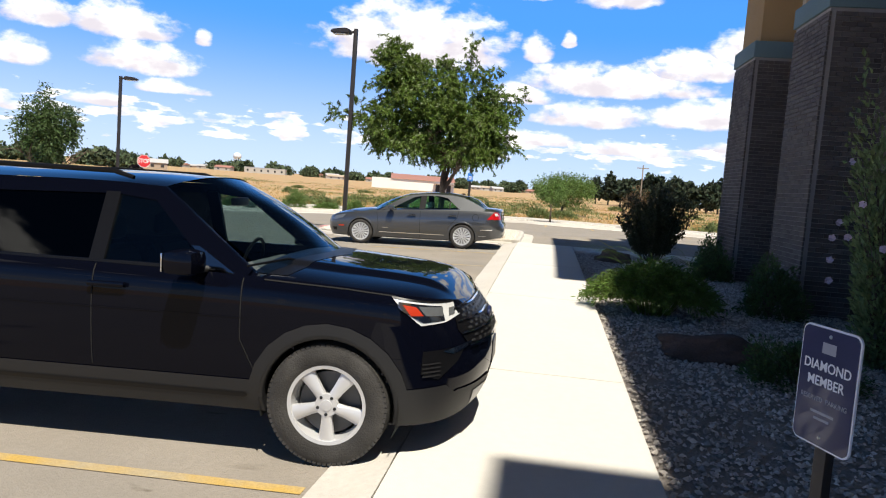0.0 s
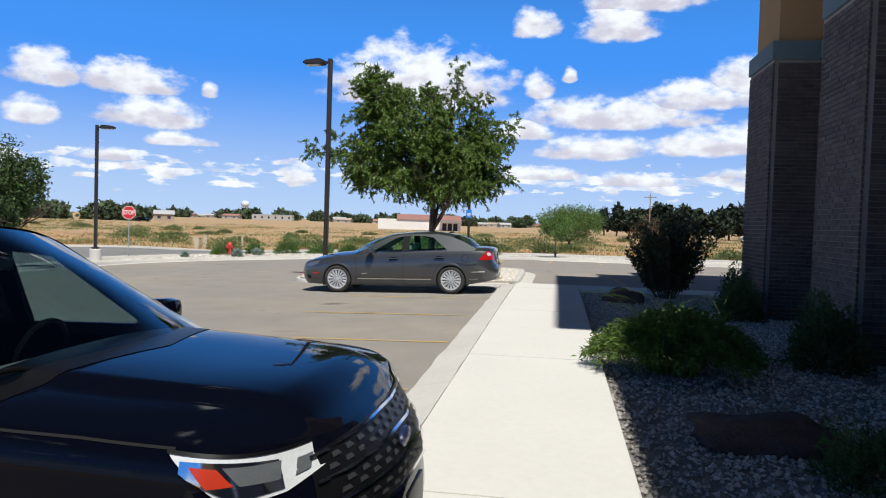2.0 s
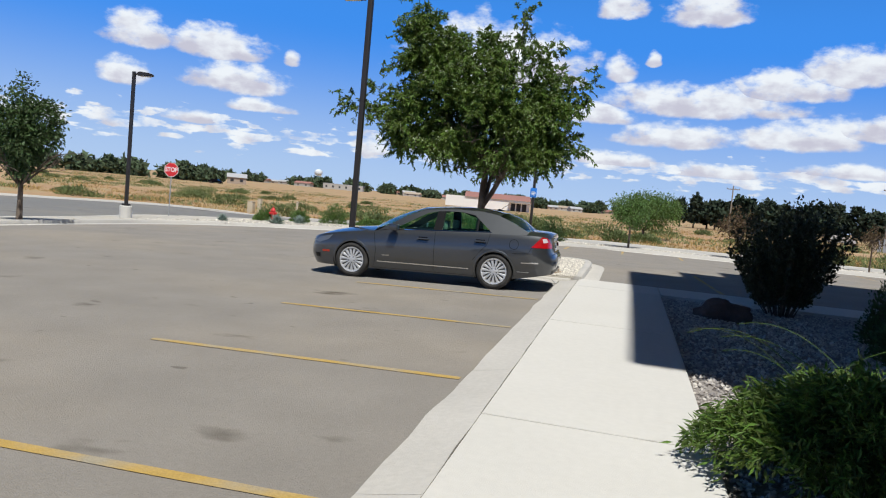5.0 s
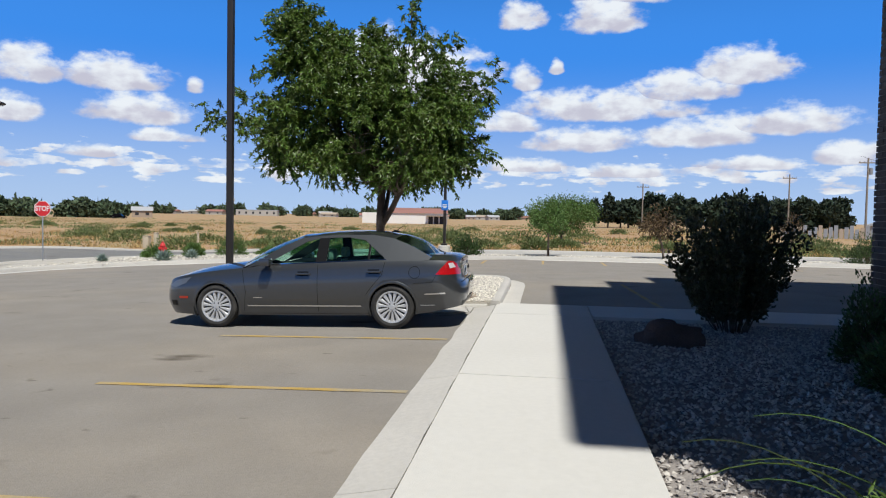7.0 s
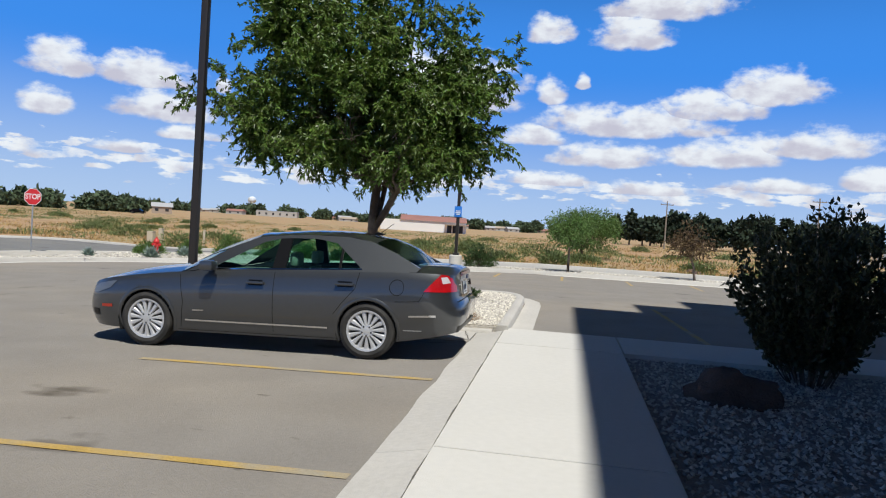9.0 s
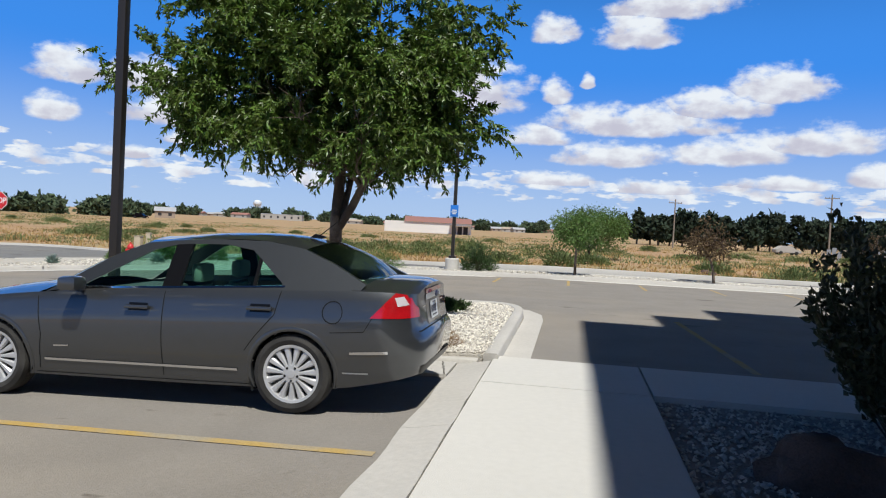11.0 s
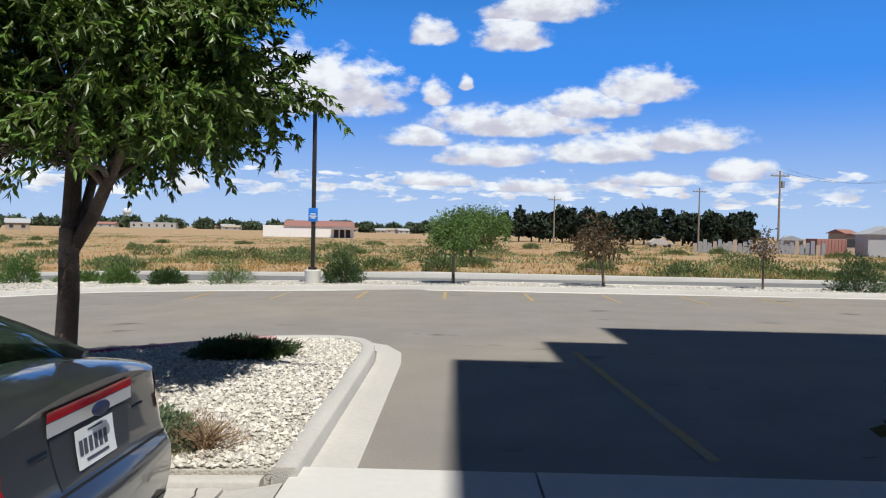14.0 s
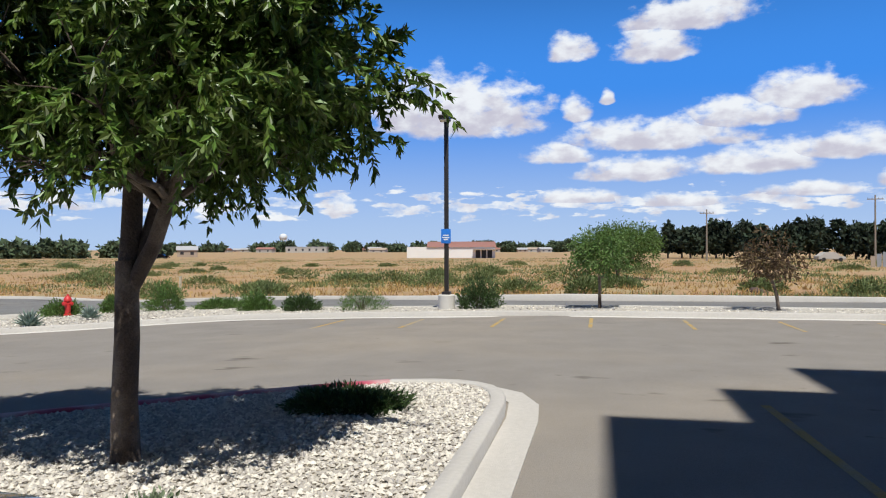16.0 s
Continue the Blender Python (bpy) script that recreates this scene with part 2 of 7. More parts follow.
ASPHALT = road_material("asphalt", (0.268, 0.243, 0.216), 0)
STREET = road_material("street_asphalt", (0.20, 0.195, 0.19), 40)
CONCRETE = material("concrete", (0.60, 0.575, 0.535), 0.9, vary=0.045, scale=2.2, bump=0.22, bump_scale=130, spec=0.25)
KERB = material("kerb_concrete", (0.52, 0.49, 0.45), 0.9, vary=0.10, scale=3.0, bump=0.35, bump_scale=80, spec=0.25)
CRACK = material("crack_dirt", (0.07, 0.06, 0.05), 1.0, vary=0.3, scale=9)
PINK = material("red_kerb_paint", (0.50, 0.085, 0.13), 0.8, vary=0.35, scale=9, other=(0.5, 0.36, 0.34))
BED = material("bed_soil", (0.30, 0.27, 0.25), 1.0, vary=0.25, scale=14, bump=1.0, bump_scale=45)
PALE_BED = material("pale_gravel_base", (0.50, 0.46, 0.40), 1.0, vary=0.22, scale=16, bump=1.0, bump_scale=45)
PEBBLE = material("grey_white_pebble", (0.46, 0.42, 0.385), 0.85, vary=0.1, scale=30, island=0.42)
PALE_PEBBLE = material("white_pebble", (0.60, 0.555, 0.49), 0.85, vary=0.08, scale=30, island=0.36)
YELLOW = material("faded_yellow_paint", (0.50, 0.33, 0.09), 0.85, vary=0.25, scale=9, other=(0.31, 0.265, 0.19), bump=0.3, bump_scale=80)
FIELD = material("dry_field", (0.44, 0.275, 0.145), 1.0, vary=0.34, scale=0.6, other=(0.30, 0.235, 0.12), bump=0.8, bump_scale=6)
STRAW = material("dry_grass", (0.46, 0.30, 0.12), 0.9, island=0.35, leaf=0.25)
SCRUB = material("field_scrub_leaf", (0.165, 0.205, 0.075), 0.85, island=0.4, leaf=0.25)
DIRT = material("bare_dirt", (0.44, 0.34, 0.27), 1.0, vary=0.15, scale=1.0, bump=0.5, bump_scale=12)
BRICK = material("dark_brick", (0.085, 0.07, 0.064), 0.8, vary=0.2, scale=20, bump=0.4, bump_scale=120, random_shift=0.35)
BRICK_FAR = material("dark_brick_rows", (0.085, 0.07, 0.064), 0.8, vary=0.2, scale=20, bump=0.4, bump_scale=120, island=0.35)
MORTAR = material("mortar", (0.30, 0.27, 0.25), 0.95, vary=0.15, scale=18, bump=0.5, bump_scale=100)
CAPSTONE = material("blue_grey_band", (0.115, 0.175, 0.195), 0.8, vary=0.08, scale=6, bump=0.2)
TAN = material("tan_stucco", (0.36, 0.235, 0.115), 0.95, vary=0.05, scale=5, bump=0.5, bump_scale=150)
CREAM = material("cream_stucco", (0.55, 0.47, 0.34), 0.95, vary=0.05, scale=5, bump=0.5, bump_scale=150)
BARK = material("brown_bark", (0.09, 0.064, 0.048), 0.95, vary=0.45, scale=11, bump=1.0, bump_scale=30, other=(0.19, 0.15, 0.115))
LEAF = material("green_leaf", (0.108, 0.168, 0.027), 0.42, island=0.5, leaf=0.18, spec=0.5)
LEAF_DARK = material("dark_green_leaf", (0.062, 0.105, 0.030), 0.55, island=0.4, leaf=0.25)
LEAF_YOUNG = material("young_tree_leaf", (0.125, 0.205, 0.05), 0.55, island=0.35, leaf=0.35)
LEAF_RUST = material("rust_leaf", (0.12, 0.075, 0.035), 0.6, island=0.45, leaf=0.25)
LEAF_MYRTLE = material("purple_green_leaf", (0.05, 0.055, 0.024), 0.5, island=0.4, leaf=0.25)
LEAF_BROOM = material("bright_broom_leaf", (0.095, 0.155, 0.022), 0.6, island=0.45, leaf=0.25)
LEAF_VINE = material("pale_shrub_leaf", (0.165, 0.215, 0.085), 0.6, island=0.35, leaf=0.3)
LEAF_SAGE = material("sage_leaf", (0.21, 0.26, 0.15), 0.8, island=0.3, leaf=0.25)
AGAVE = material("blue_agave_leaf", (0.25, 0.32, 0.27), 0.6, island=0.25, vary=0.08, scale=8)
DRYTWIG = material("dry_twig", (0.30, 0.20, 0.12), 0.9, island=0.35)
PETAL = material("pale_lilac_petal", (0.62, 0.50, 0.62), 0.6, island=0.15, leaf=0.3)
PINE = material("far_pine", (0.022, 0.036, 0.018), 0.9, island=0.45)
FAR_TREE = material("far_tree", (0.07, 0.098, 0.048), 0.9, island=0.4)
ROCK = material("dark_lava_rock", (0.095, 0.062, 0.052), 0.95, vary=0.35, scale=10, bump=1.0, bump_scale=30)
POLE = material("bronze_pole_paint", (0.026, 0.022, 0.021), 0.45, vary=0.12, scale=5)
LAMP_LENS = material("lamp_lens", (0.6, 0.6, 0.58), 0.25)
WOODPOLE = material("weathered_pole_wood", (0.27, 0.225, 0.18), 0.95, vary=0.2, scale=3, bump=0.4)
WIRE = material("dark_wire", (0.05, 0.05, 0.05), 0.6)
GALV = material("galvanised_steel", (0.42, 0.43, 0.44), 0.5, metal=0.7, vary=0.1, scale=14)
RED_SIGN = material("red_sign_sheet", (0.62, 0.025, 0.03), 0.45, vary=0.04, scale=8)
WHITE_SIGN = material("white_sign_sheet", (0.82, 0.82, 0.80), 0.45)
BLUE_SIGN = material("blue_sign_sheet", (0.03, 0.20, 0.68), 0.45, vary=0.04, scale=10)
NAVY_SIGN = material("navy_sign_sheet", (0.038, 0.045, 0.10), 0.16, vary=0.04, scale=10, coat=0.6)
SIGN_TEXT = material("silver_lettering", (0.75, 0.76, 0.80), 0.4)
SIGN_DIM = material("grey_lettering", (0.30, 0.31, 0.36), 0.45)
HYDRANT = material("red_hydrant_paint", (0.60, 0.035, 0.035), 0.45, vary=0.12, scale=14)
BLACK_PAINT = material("black_car_paint", (0.002, 0.0025, 0.006), 0.4, metal=0.0, coat=1.0, spec=0.0)
BLACK_PAINT.node_tree.nodes["Principled BSDF"].inputs["Coat IOR"].default_value = 1.25
GREY_PAINT = material("grey_metallic_paint", (0.078, 0.082, 0.088), 0.36, metal=0.65, coat=1.0, vary=0.03, scale=60)
CHROME = material("chrome", (0.72, 0.73, 0.75), 0.1, metal=1.0)
ALLOY = material("silver_alloy", (0.56, 0.56, 0.57), 0.38, metal=0.3)
RUBBER = material("tyre_rubber", (0.028, 0.026, 0.024), 0.85, vary=0.3, scale=18, bump=0.3, bump_scale=90, other=(0.045, 0.042, 0.039))
PLASTIC = material("dark_grey_plastic", (0.009, 0.009, 0.010), 0.6, vary=0.1, scale=20)
SATIN_BLACK = material("satin_black", (0.005, 0.005, 0.006), 0.35, spec=0.25)
WELL = material("wheel_well_black", (0.006, 0.006, 0.006), 0.95)
GAP = material("panel_gap", (0.004, 0.004, 0.004), 0.9)
AMBER = material("red_amber_reflector", (0.45, 0.032, 0.010), 0.35, coat=0.3)
BRAKE = material("brake_steel", (0.10, 0.10, 0.10), 0.5, metal=0.3, vary=0.1, scale=20)
GRILLE_GREY = material("grille_slat_grey", (0.028, 0.029, 0.031), 0.45)
LAMP_BOWL = material("lamp_reflector_bowl", (0.16, 0.17, 0.18), 0.3, metal=0.4, vary=0.2, scale=30)
LAMP_CLEAR = material("clear_headlamp", (0.58, 0.59, 0.60), 0.3, metal=0.0, coat=0.4, vary=0.12, scale=14)
TAIL_RED = material("red_tail_lens", (0.40, 0.006, 0.010), 0.18, coat=1.0, vary=0.35, scale=20)
LENS_WHITE = material("white_reversing_lens", (0.58, 0.54, 0.55), 0.2, coat=0.8)
SEAT_TAN = material("pale_seat_cloth", (0.42, 0.43, 0.37), 0.9, vary=0.08, scale=20)
SEAT_DARK = material("dark_seat_cloth", (0.035, 0.035, 0.036), 0.9)
DASH = material("dashboard", (0.13, 0.13, 0.13), 0.8)
PLATE = material("white_plate", (0.74, 0.75, 0.76), 0.45, vary=0.05, scale=20)
PLATE_INK = material("plate_ink", (0.06, 0.06, 0.09), 0.6)
BADGE = material("blue_oval_badge", (0.012, 0.02, 0.07), 0.4, coat=0.15)
TINT_DARK = glass("dark_tinted_glass", (0.20, 0.22, 0.24), 0.35)
TINT_FRONT = glass("smoked_front_glass", (0.74, 0.86, 0.88), 0.8, ior=1.8)
TINT_GREEN = glass("green_tinted_glass", (0.74, 0.92, 0.86), 0.96, ior=1.5)
WALL_WHITE = material("far_white_wall", (0.44, 0.41, 0.37), 0.9, vary=0.06, scale=1)
HALL_WHITE = material("white_hall_cladding", (0.80, 0.77, 0.72), 0.7, vary=0.04, scale=1)
WALL_SAND = material("far_sand_wall", (0.40, 0.32, 0.25), 0.9, vary=0.06, scale=1)
ROOF_RED = material("far_red_roof", (0.33, 0.16, 0.13), 0.8, vary=0.06, scale=1)
ROOF_GREY = material("far_grey_roof", (0.42, 0.42, 0.43), 0.6, vary=0.06, scale=1)
DARK_OPEN = material("far_dark_opening", (0.03, 0.03, 0.035), 0.8)
TOWER = material("pale_tower_steel", (0.70, 0.74, 0.78), 0.6)
VALVE = material("beige_post", (0.55, 0.48, 0.36), 0.8)


# ---------------------------------------------------------------- mesh helpers
def mesh_of(name, verts, faces, mat, smooth=False):
    me = bpy.data.meshes.new(name)
    me.from_pydata([tuple(v) for v in verts], [], [tuple(f) for f in faces])
    me.materials.append(mat)
    if smooth:
        me.polygons.foreach_set("use_smooth", [True] * len(me.polygons))
    me.update()
    return me


def mesh_from(name, bm, mat, smooth=0.0):
    me = bpy.data.meshes.new(name)
    bm.to_mesh(me)
    bm.free()
    me.materials.append(mat)
    if smooth:
        me.polygons.foreach_set("use_smooth", [True] * len(me.polygons))
        me.set_sharp_from_angle(angle=radians(smooth))
    me.update()
    return me


def part(name, bm, mat, parent=None, label="", smooth=35.0):
    """Links a bmesh (or a ready mesh) as one mesh object under a thing or a part."""
    me = mesh_from(name, bm, mat, smooth) if isinstance(bm, bmesh.types.BMesh) else bm
    ob = new(name, me)
    if parent is not None:
        ob.parent = parent
    if label:
        ob["label"] = label
    return ob


def thing(name, label, category, m=None, group="", kind=""):
    ob = new(name)
    ob.empty_display_size = 0.2
    if m is not None:
        ob.matrix_world = m
    return tagged(ob, label, category, group, kind)


def box(bm, lo, hi, bevel=0.0):
    r = bmesh.ops.create_cube(bm, size=1)
    vs = r["verts"]
    for v in vs:
        v.co = Vector([lo[i] + (v.co[i] + 0.5) * (hi[i] - lo[i]) for i in range(3)])
    if bevel:
        es = {e for v in vs for e in v.link_edges}
        bmesh.ops.bevel(bm, geom=list(es), offset=bevel, segments=2, profile=0.6, affect="EDGES")
    return bm


def boxed(lo, hi, bevel=0.0):
    return box(bmesh.new(), lo, hi, bevel)


def tube(bm, pts, radii, sides=8, cap=True):
    """A tapered tube along points."""
    rings = []
    prev = None
    for i, p in enumerate(pts):
        p = Vector(p)
        d = (Vector(pts[min(i + 1, len(pts) - 1)]) - Vector(pts[max(i - 1, 0)])).normalized()
        if prev is None:
            a = d.orthogonal().normalized()
        else:
            a = (prev - d * prev.dot(d))
            a = a.normalized() if a.length > 1e-6 else d.orthogonal().normalized()
        prev = a
        b = d.cross(a)
        r = radii[i] if isinstance(radii, (list, tuple)) else radii
        rings.append([bm.verts.new(p + (a * math.cos(2 * math.pi * k / sides) + b * math.sin(2 * math.pi * k / sides)) * r) for k in range(sides)])
    for r0, r1 in zip(rings, rings[1:]):
        for k in range(sides):
            bm.faces.new((r0[k], r0[(k + 1) % sides], r1[(k + 1) % sides], r1[k]))
    if cap:
        bm.faces.new(rings[0][::-1])
        bm.faces.new(rings[-1])
    return bm


def lathe(bm, profile, axis="z", sides=32, centre=(0, 0, 0), closed=True):
    """Turns a profile of (radius, height) about an axis through centre."""
    rings = []
    c = Vector(centre)
    for r, h in profile:
        ring = []
        for k in range(sides):
            a = 2 * math.pi * k / sides
            u, w = r * math.cos(a), r * math.sin(a)
            q = (u, w, h) if axis == "z" else ((u, h, w) if axis == "y" else (h, u, w))
            ring.append(bm.verts.new(c + Vector(q)))
        rings.append(ring)
    for r0, r1 in zip(rings, rings[1:]):
        for k in range(sides):
            bm.faces.new((r0[k], r0[(k + 1) % sides], r1[(k + 1) % sides], r1[k]))
    for ring in (rings[0], rings[-1]) if closed else ():
        if (ring[0].co - ring[sides // 2].co).length > 1e-5:
            bm.faces.new(ring)
    bmesh.ops.recalc_face_normals(bm, faces=bm.faces[:])
    return bm


def prism(bm, outline, low, high):
    """An upright slab over a plan outline; low and high are numbers or functions of x, y."""
    f0 = low if callable(low) else (lambda x, y: low)
    f1 = high if callable(high) else (lambda x, y: high)
    a = [bm.verts.new((x, y, f0(x, y))) for x, y in outline]
    b = [bm.verts.new((x, y, f1(x, y))) for x, y in outline]
    n = len(outline)
    for i in range(n):
        bm.faces.new((a[i], a[(i + 1) % n], b[(i + 1) % n], b[i]))
    bm.faces.new(b)
    bm.faces.new(a[::-1])
    bmesh.ops.recalc_face_normals(bm, faces=bm.faces[:])
    return bm


def extruded(bm, poly, axis, a, b):
    """Extrudes a 2D polygon: axis 'y' takes (x, z), 'x' takes (y, z)."""
    put = (lambda p, d: (p[0], d, p[1])) if axis == "y" else (lambda p, d: (d, p[0], p[1]))
    v0 = [bm.verts.new(put(p, a)) for p in poly]
    v1 = [bm.verts.new(put(p, b)) for p in poly]
    n = len(poly)
    for i in range(n):
        bm.faces.new((v0[i], v0[(i + 1) % n], v1[(i + 1) % n], v1[i]))
    bm.faces.new(v0[::-1])
    bm.faces.new(v1)
    bmesh.ops.recalc_face_normals(bm, faces=bm.faces[:])
    return bm


def leaf_mesh(name, rng, centres, directions, length, width, mat, droop=0.0, fold=True):
    """Many small pointed leaves at centres, each a folded diamond."""
    n = len(centres)
    d = directions / np.maximum(1e-6, np.linalg.norm(directions, axis=1, keepdims=True))
    d[:, 2] -= droop
    d /= np.maximum(1e-6, np.linalg.norm(d, axis=1, keepdims=True))
    r = rng.normal(size=(n, 3))
    side = np.cross(d, r)
    side /= np.maximum(1e-6, np.linalg.norm(side, axis=1, keepdims=True))
    up = np.cross(side, d)
    ln = (length * rng.uniform(0.6, 1.35, n))[:, None]
    wd = (width * rng.uniform(0.7, 1.3, n))[:, None]
    base = centres
    mid = centres + d * ln * 0.45 + up * wd * 0.25
    tip = centres + d * ln
    v = np.stack([base, mid + side * wd * 0.5, tip, mid - side * wd * 0.5], 1).reshape(-1, 3)
    k = np.arange(n)[:, None] * 4
    faces = (k + np.array([[0, 1, 2, 3]])).tolist()
    return mesh_of(name, v.tolist(), faces, mat)


def blade_mesh(name, rng, bases, heads, width, mat):
    """Thin grass blades from base to head, a triangle each."""
    n = len(bases)
    side = rng.normal(size=(n, 3)) * [1, 1, 0.2]
    side /= np.linalg.norm(side, axis=1, keepdims=True)
    w = (width * rng.uniform(0.6, 1.4, n))[:, None]
    v = np.stack([bases - side * w, bases + side * w, heads], 1).reshape(-1, 3)
    return mesh_of(name, v.tolist(), (np.arange(n)[:, None] * 3 + np.array([[0, 1, 2]])).tolist(), mat)


# ---------------------------------------------------------------- ground
def ground_at(x, y):
    """The paved ground's height: falls to the west, and gently away from the building's corner."""
    return 0.03 * max(-24.0, min(0.0, x)) - 0.02 * max(0.0, min(10.0, -14.0 - x)) - 0.011 * max(0.0, min(30.0, 19.0 - y)) - 0.008 * max(0.0, min(15.0, y - 28.0))


def sheet(name, xs, ys, height, mat, label, category):
    verts = [(x, y, height(x, y)) for y in ys for x in xs]
    n = len(xs)
    faces = [(j * n + i, j * n + i + 1, (j + 1) * n + i + 1, (j + 1) * n + i) for j in range(len(ys) - 1) for i in range(n - 1)]
    return tagged(new(name, mesh_of(name, verts, faces, mat, True)), label, category, kind="structure")


def street_height(x, y):
    """The street lies a kerb lower than the lot, less so in the west."""
    return ground_at(x, 44) - 0.04 - 0.16 * max(0.0, min(1.0, (x + 14.0) / 10.0))


def field_height(x, y):
    base = street_height(x, 44) - 0.06 - 0.08 * max(0.0, min(1.0, (x + 14.0) / 10.0))
    if y > 52 or x < -36:
        k = min(1, max(0, y - 52) / 20)
        base += k * (0.13 * noise.noise(Vector((x * 0.09, y * 0.09, 0))) + 0.12 * noise.noise(Vector((x * 0.02, y * 0.02, 4))))
        base += 0.9 * min(1, max(0, (y - 180) / 250))
        return base
    return base - 0.8


def spread(lo, hi, near_lo, near_hi, step):
    near = list(np.arange(near_lo, near_hi + 0.01, step))
    left = [near_lo - step * 1.35 ** k * 2 for k in range(1, 40) if near_lo - step * 1.35 ** k * 2 > lo] + [lo]
    right = [near_hi + step * 1.35 ** k * 2 for k in range(1, 40) if near_hi + step * 1.35 ** k * 2 < hi] + [hi]
    return sorted(left) + near + right


sheet("ground", spread(-4500, 4500, -70, 70, 2.0), spread(-4500, 4500, -30, 130, 2.0), field_height, FIELD, "dry tan open field with patchy grass running to the horizon", "ground")
sheet("parking_lot", [-19, -17, -14, -12, -8, -4, 0, 4, 10, 20, 45], [-25, -11, 0, 8, 14, 19, 22, 28, 34, 40, 43], ground_at, ASPHALT, "worn grey-brown asphalt parking lot with oil spots", "parking lot")


# the street curves away to the west
st = bmesh.new()
FAR_KERB = [(70, 51.6), (20, 51.4), (-12, 51.3), (-20, 52.4), (-28, 55.6), (-32.5, 56.2), (-35.5, 53.5), (-39.5, 47), (-60, 35), (-110, 25)]
NEAR_KERB = [(70, 42.6), (20, 42.2), (-12, 42.0), (-18, 41.5), (-21, 39), (-20.5, 36), (-19.6, 31), (-19.4, 14), (-60, 0), (-110, -5)]
fa = [st.verts.new((x, y, street_height(x, y))) for x, y in FAR_KERB]
ne = [st.verts.new((x, y, street_height(x, y))) for x, y in NEAR_KERB]
for i in range(len(fa) - 1):
    st.faces.new((ne[i], fa[i], fa[i + 1], ne[i + 1]))
bmesh.ops.recalc_face_normals(st, faces=st.faces[:])
tagged(part("road", st, STREET), "grey asphalt street running past the open field", "road", kind="structure")
dirt = bmesh.new()
prism(dirt, [(-24.5, 29.5), (-26.0, 34.0), (-30, 37.5), (-44, 34.5), (-70, 27), (-70, 12), (-32, 16)], -1.6, lambda x, y: street_height(x, y) + 0.06)
tagged(part("verge", dirt, DIRT), "bare pinkish dirt patch beside the street", "ground", kind="structure")


def ribbon(points, width, low, high_add, name, mat, label, category, height=ground_at, parent=None):
    """A kerb along a plan line, one stone a stretch."""
    bm = bmesh.new()
    left, right = [], []
    for i, (x, y) in enumerate(points):
        a, b = points[max(0, i - 1)], points[min(len(points) - 1, i + 1)]
        d = Vector((b[0] - a[0], b[1] - a[1])).normalized()
        nrm = Vector((-d.y, d.x)) * width / 2
        left.append((x + nrm.x, y + nrm.y))
        right.append((x - nrm.x, y - nrm.y))
    c = 0.018
    prof = []
    for (lx, ly), (rx, ry) in zip(left, right):
        z0, z1 = height((lx + rx) / 2, (ly + ry) / 2) + low, height((lx + rx) / 2, (ly + ry) / 2) + high_add
        f = c / width
        prof.append([bm.verts.new(v) for v in ((lx, ly, z0), (lx, ly, z1 - c), (lx + (rx - lx) * f, ly + (ry - ly) * f, z1), (rx + (lx - rx) * f, ry + (ly - ry) * f, z1), (rx, ry, z1 - c), (rx, ry, z0))])
    for p0, p1 in zip(prof, prof[1:]):
        for k in range(5):
            bm.faces.new((p0[k], p0[k + 1], p1[k + 1], p1[k]))
    bm.faces.new(prof[0][::-1])
    bm.faces.new(prof[-1])
    bmesh.ops.recalc_face_normals(bm, faces=bm.faces[:])
    ob = part(name, bm, mat, parent, smooth=50)
    if parent is None:
        tagged(ob, label, category, kind="structure")
    return ob


def smooth_line(points, times=2):
    for _ in range(times):
        out = [points[0]]
        for a, b in zip(points, points[1:]):
            out += [(a[0] * 0.75 + b[0] * 0.25, a[1] * 0.75 + b[1] * 0.25), (a[0] * 0.25 + b[0] * 0.75, a[1] * 0.25 + b[1] * 0.75)]
        points = out + [points[-1]]
    return points


ribbon(smooth_line([(p[0], p[1] + 0.1) for p in FAR_KERB]), 0.45, -0.3, 0.13, "kerb_far", KERB, "pale concrete kerb on the field side of the street", "kerb", street_height)

# pavement: separate cast slabs with joints
WALK_X0, WALK_X1, WALK_N = 0.36, 1.98, 22.58


def walk_height(x, y):
    return ground_at(0, y) + 0.085


pavement = thing("pavement", "pale concrete footpath of cast slabs along the parking bays", "pavement", kind="structure")
strip = thing("gutter_strip", "pale cracked concrete strip between asphalt and footpath", "kerb", kind="structure")
rng = np.random.default_rng(5)
y = -11.0
edges = [-11.0]
while edges[-1] < 20.0:
    edges.append(edges[-1] + 4.6)
edges = [e - edges[-1] + 21.1 for e in edges] + [WALK_N]
for a, b in zip(edges, edges[1:]):
    bm = bmesh.new()
    prism(bm, [(WALK_X0 + 0.008, a + 0.005), (WALK_X1, a + 0.005), (WALK_X1, b - 0.005), (WALK_X0 + 0.008, b - 0.005)], lambda x, y: walk_height(x, y) - 0.25, walk_height)
    bmesh.ops.bevel(bm, geom=[e for e in bm.edges if all(v.co.z > walk_height(0, v.co.y) - 0.05 for v in e.verts)], offset=0.008, segments=2, affect="EDGES")
    part("slab", bm, CONCRETE, pavement, smooth=30)
edges = [-11 + 3.05 * k for k in range(12)] + [WALK_N - 0.3]
edges = [e for e in edges if e < 22] + [WALK_N - 0.32]
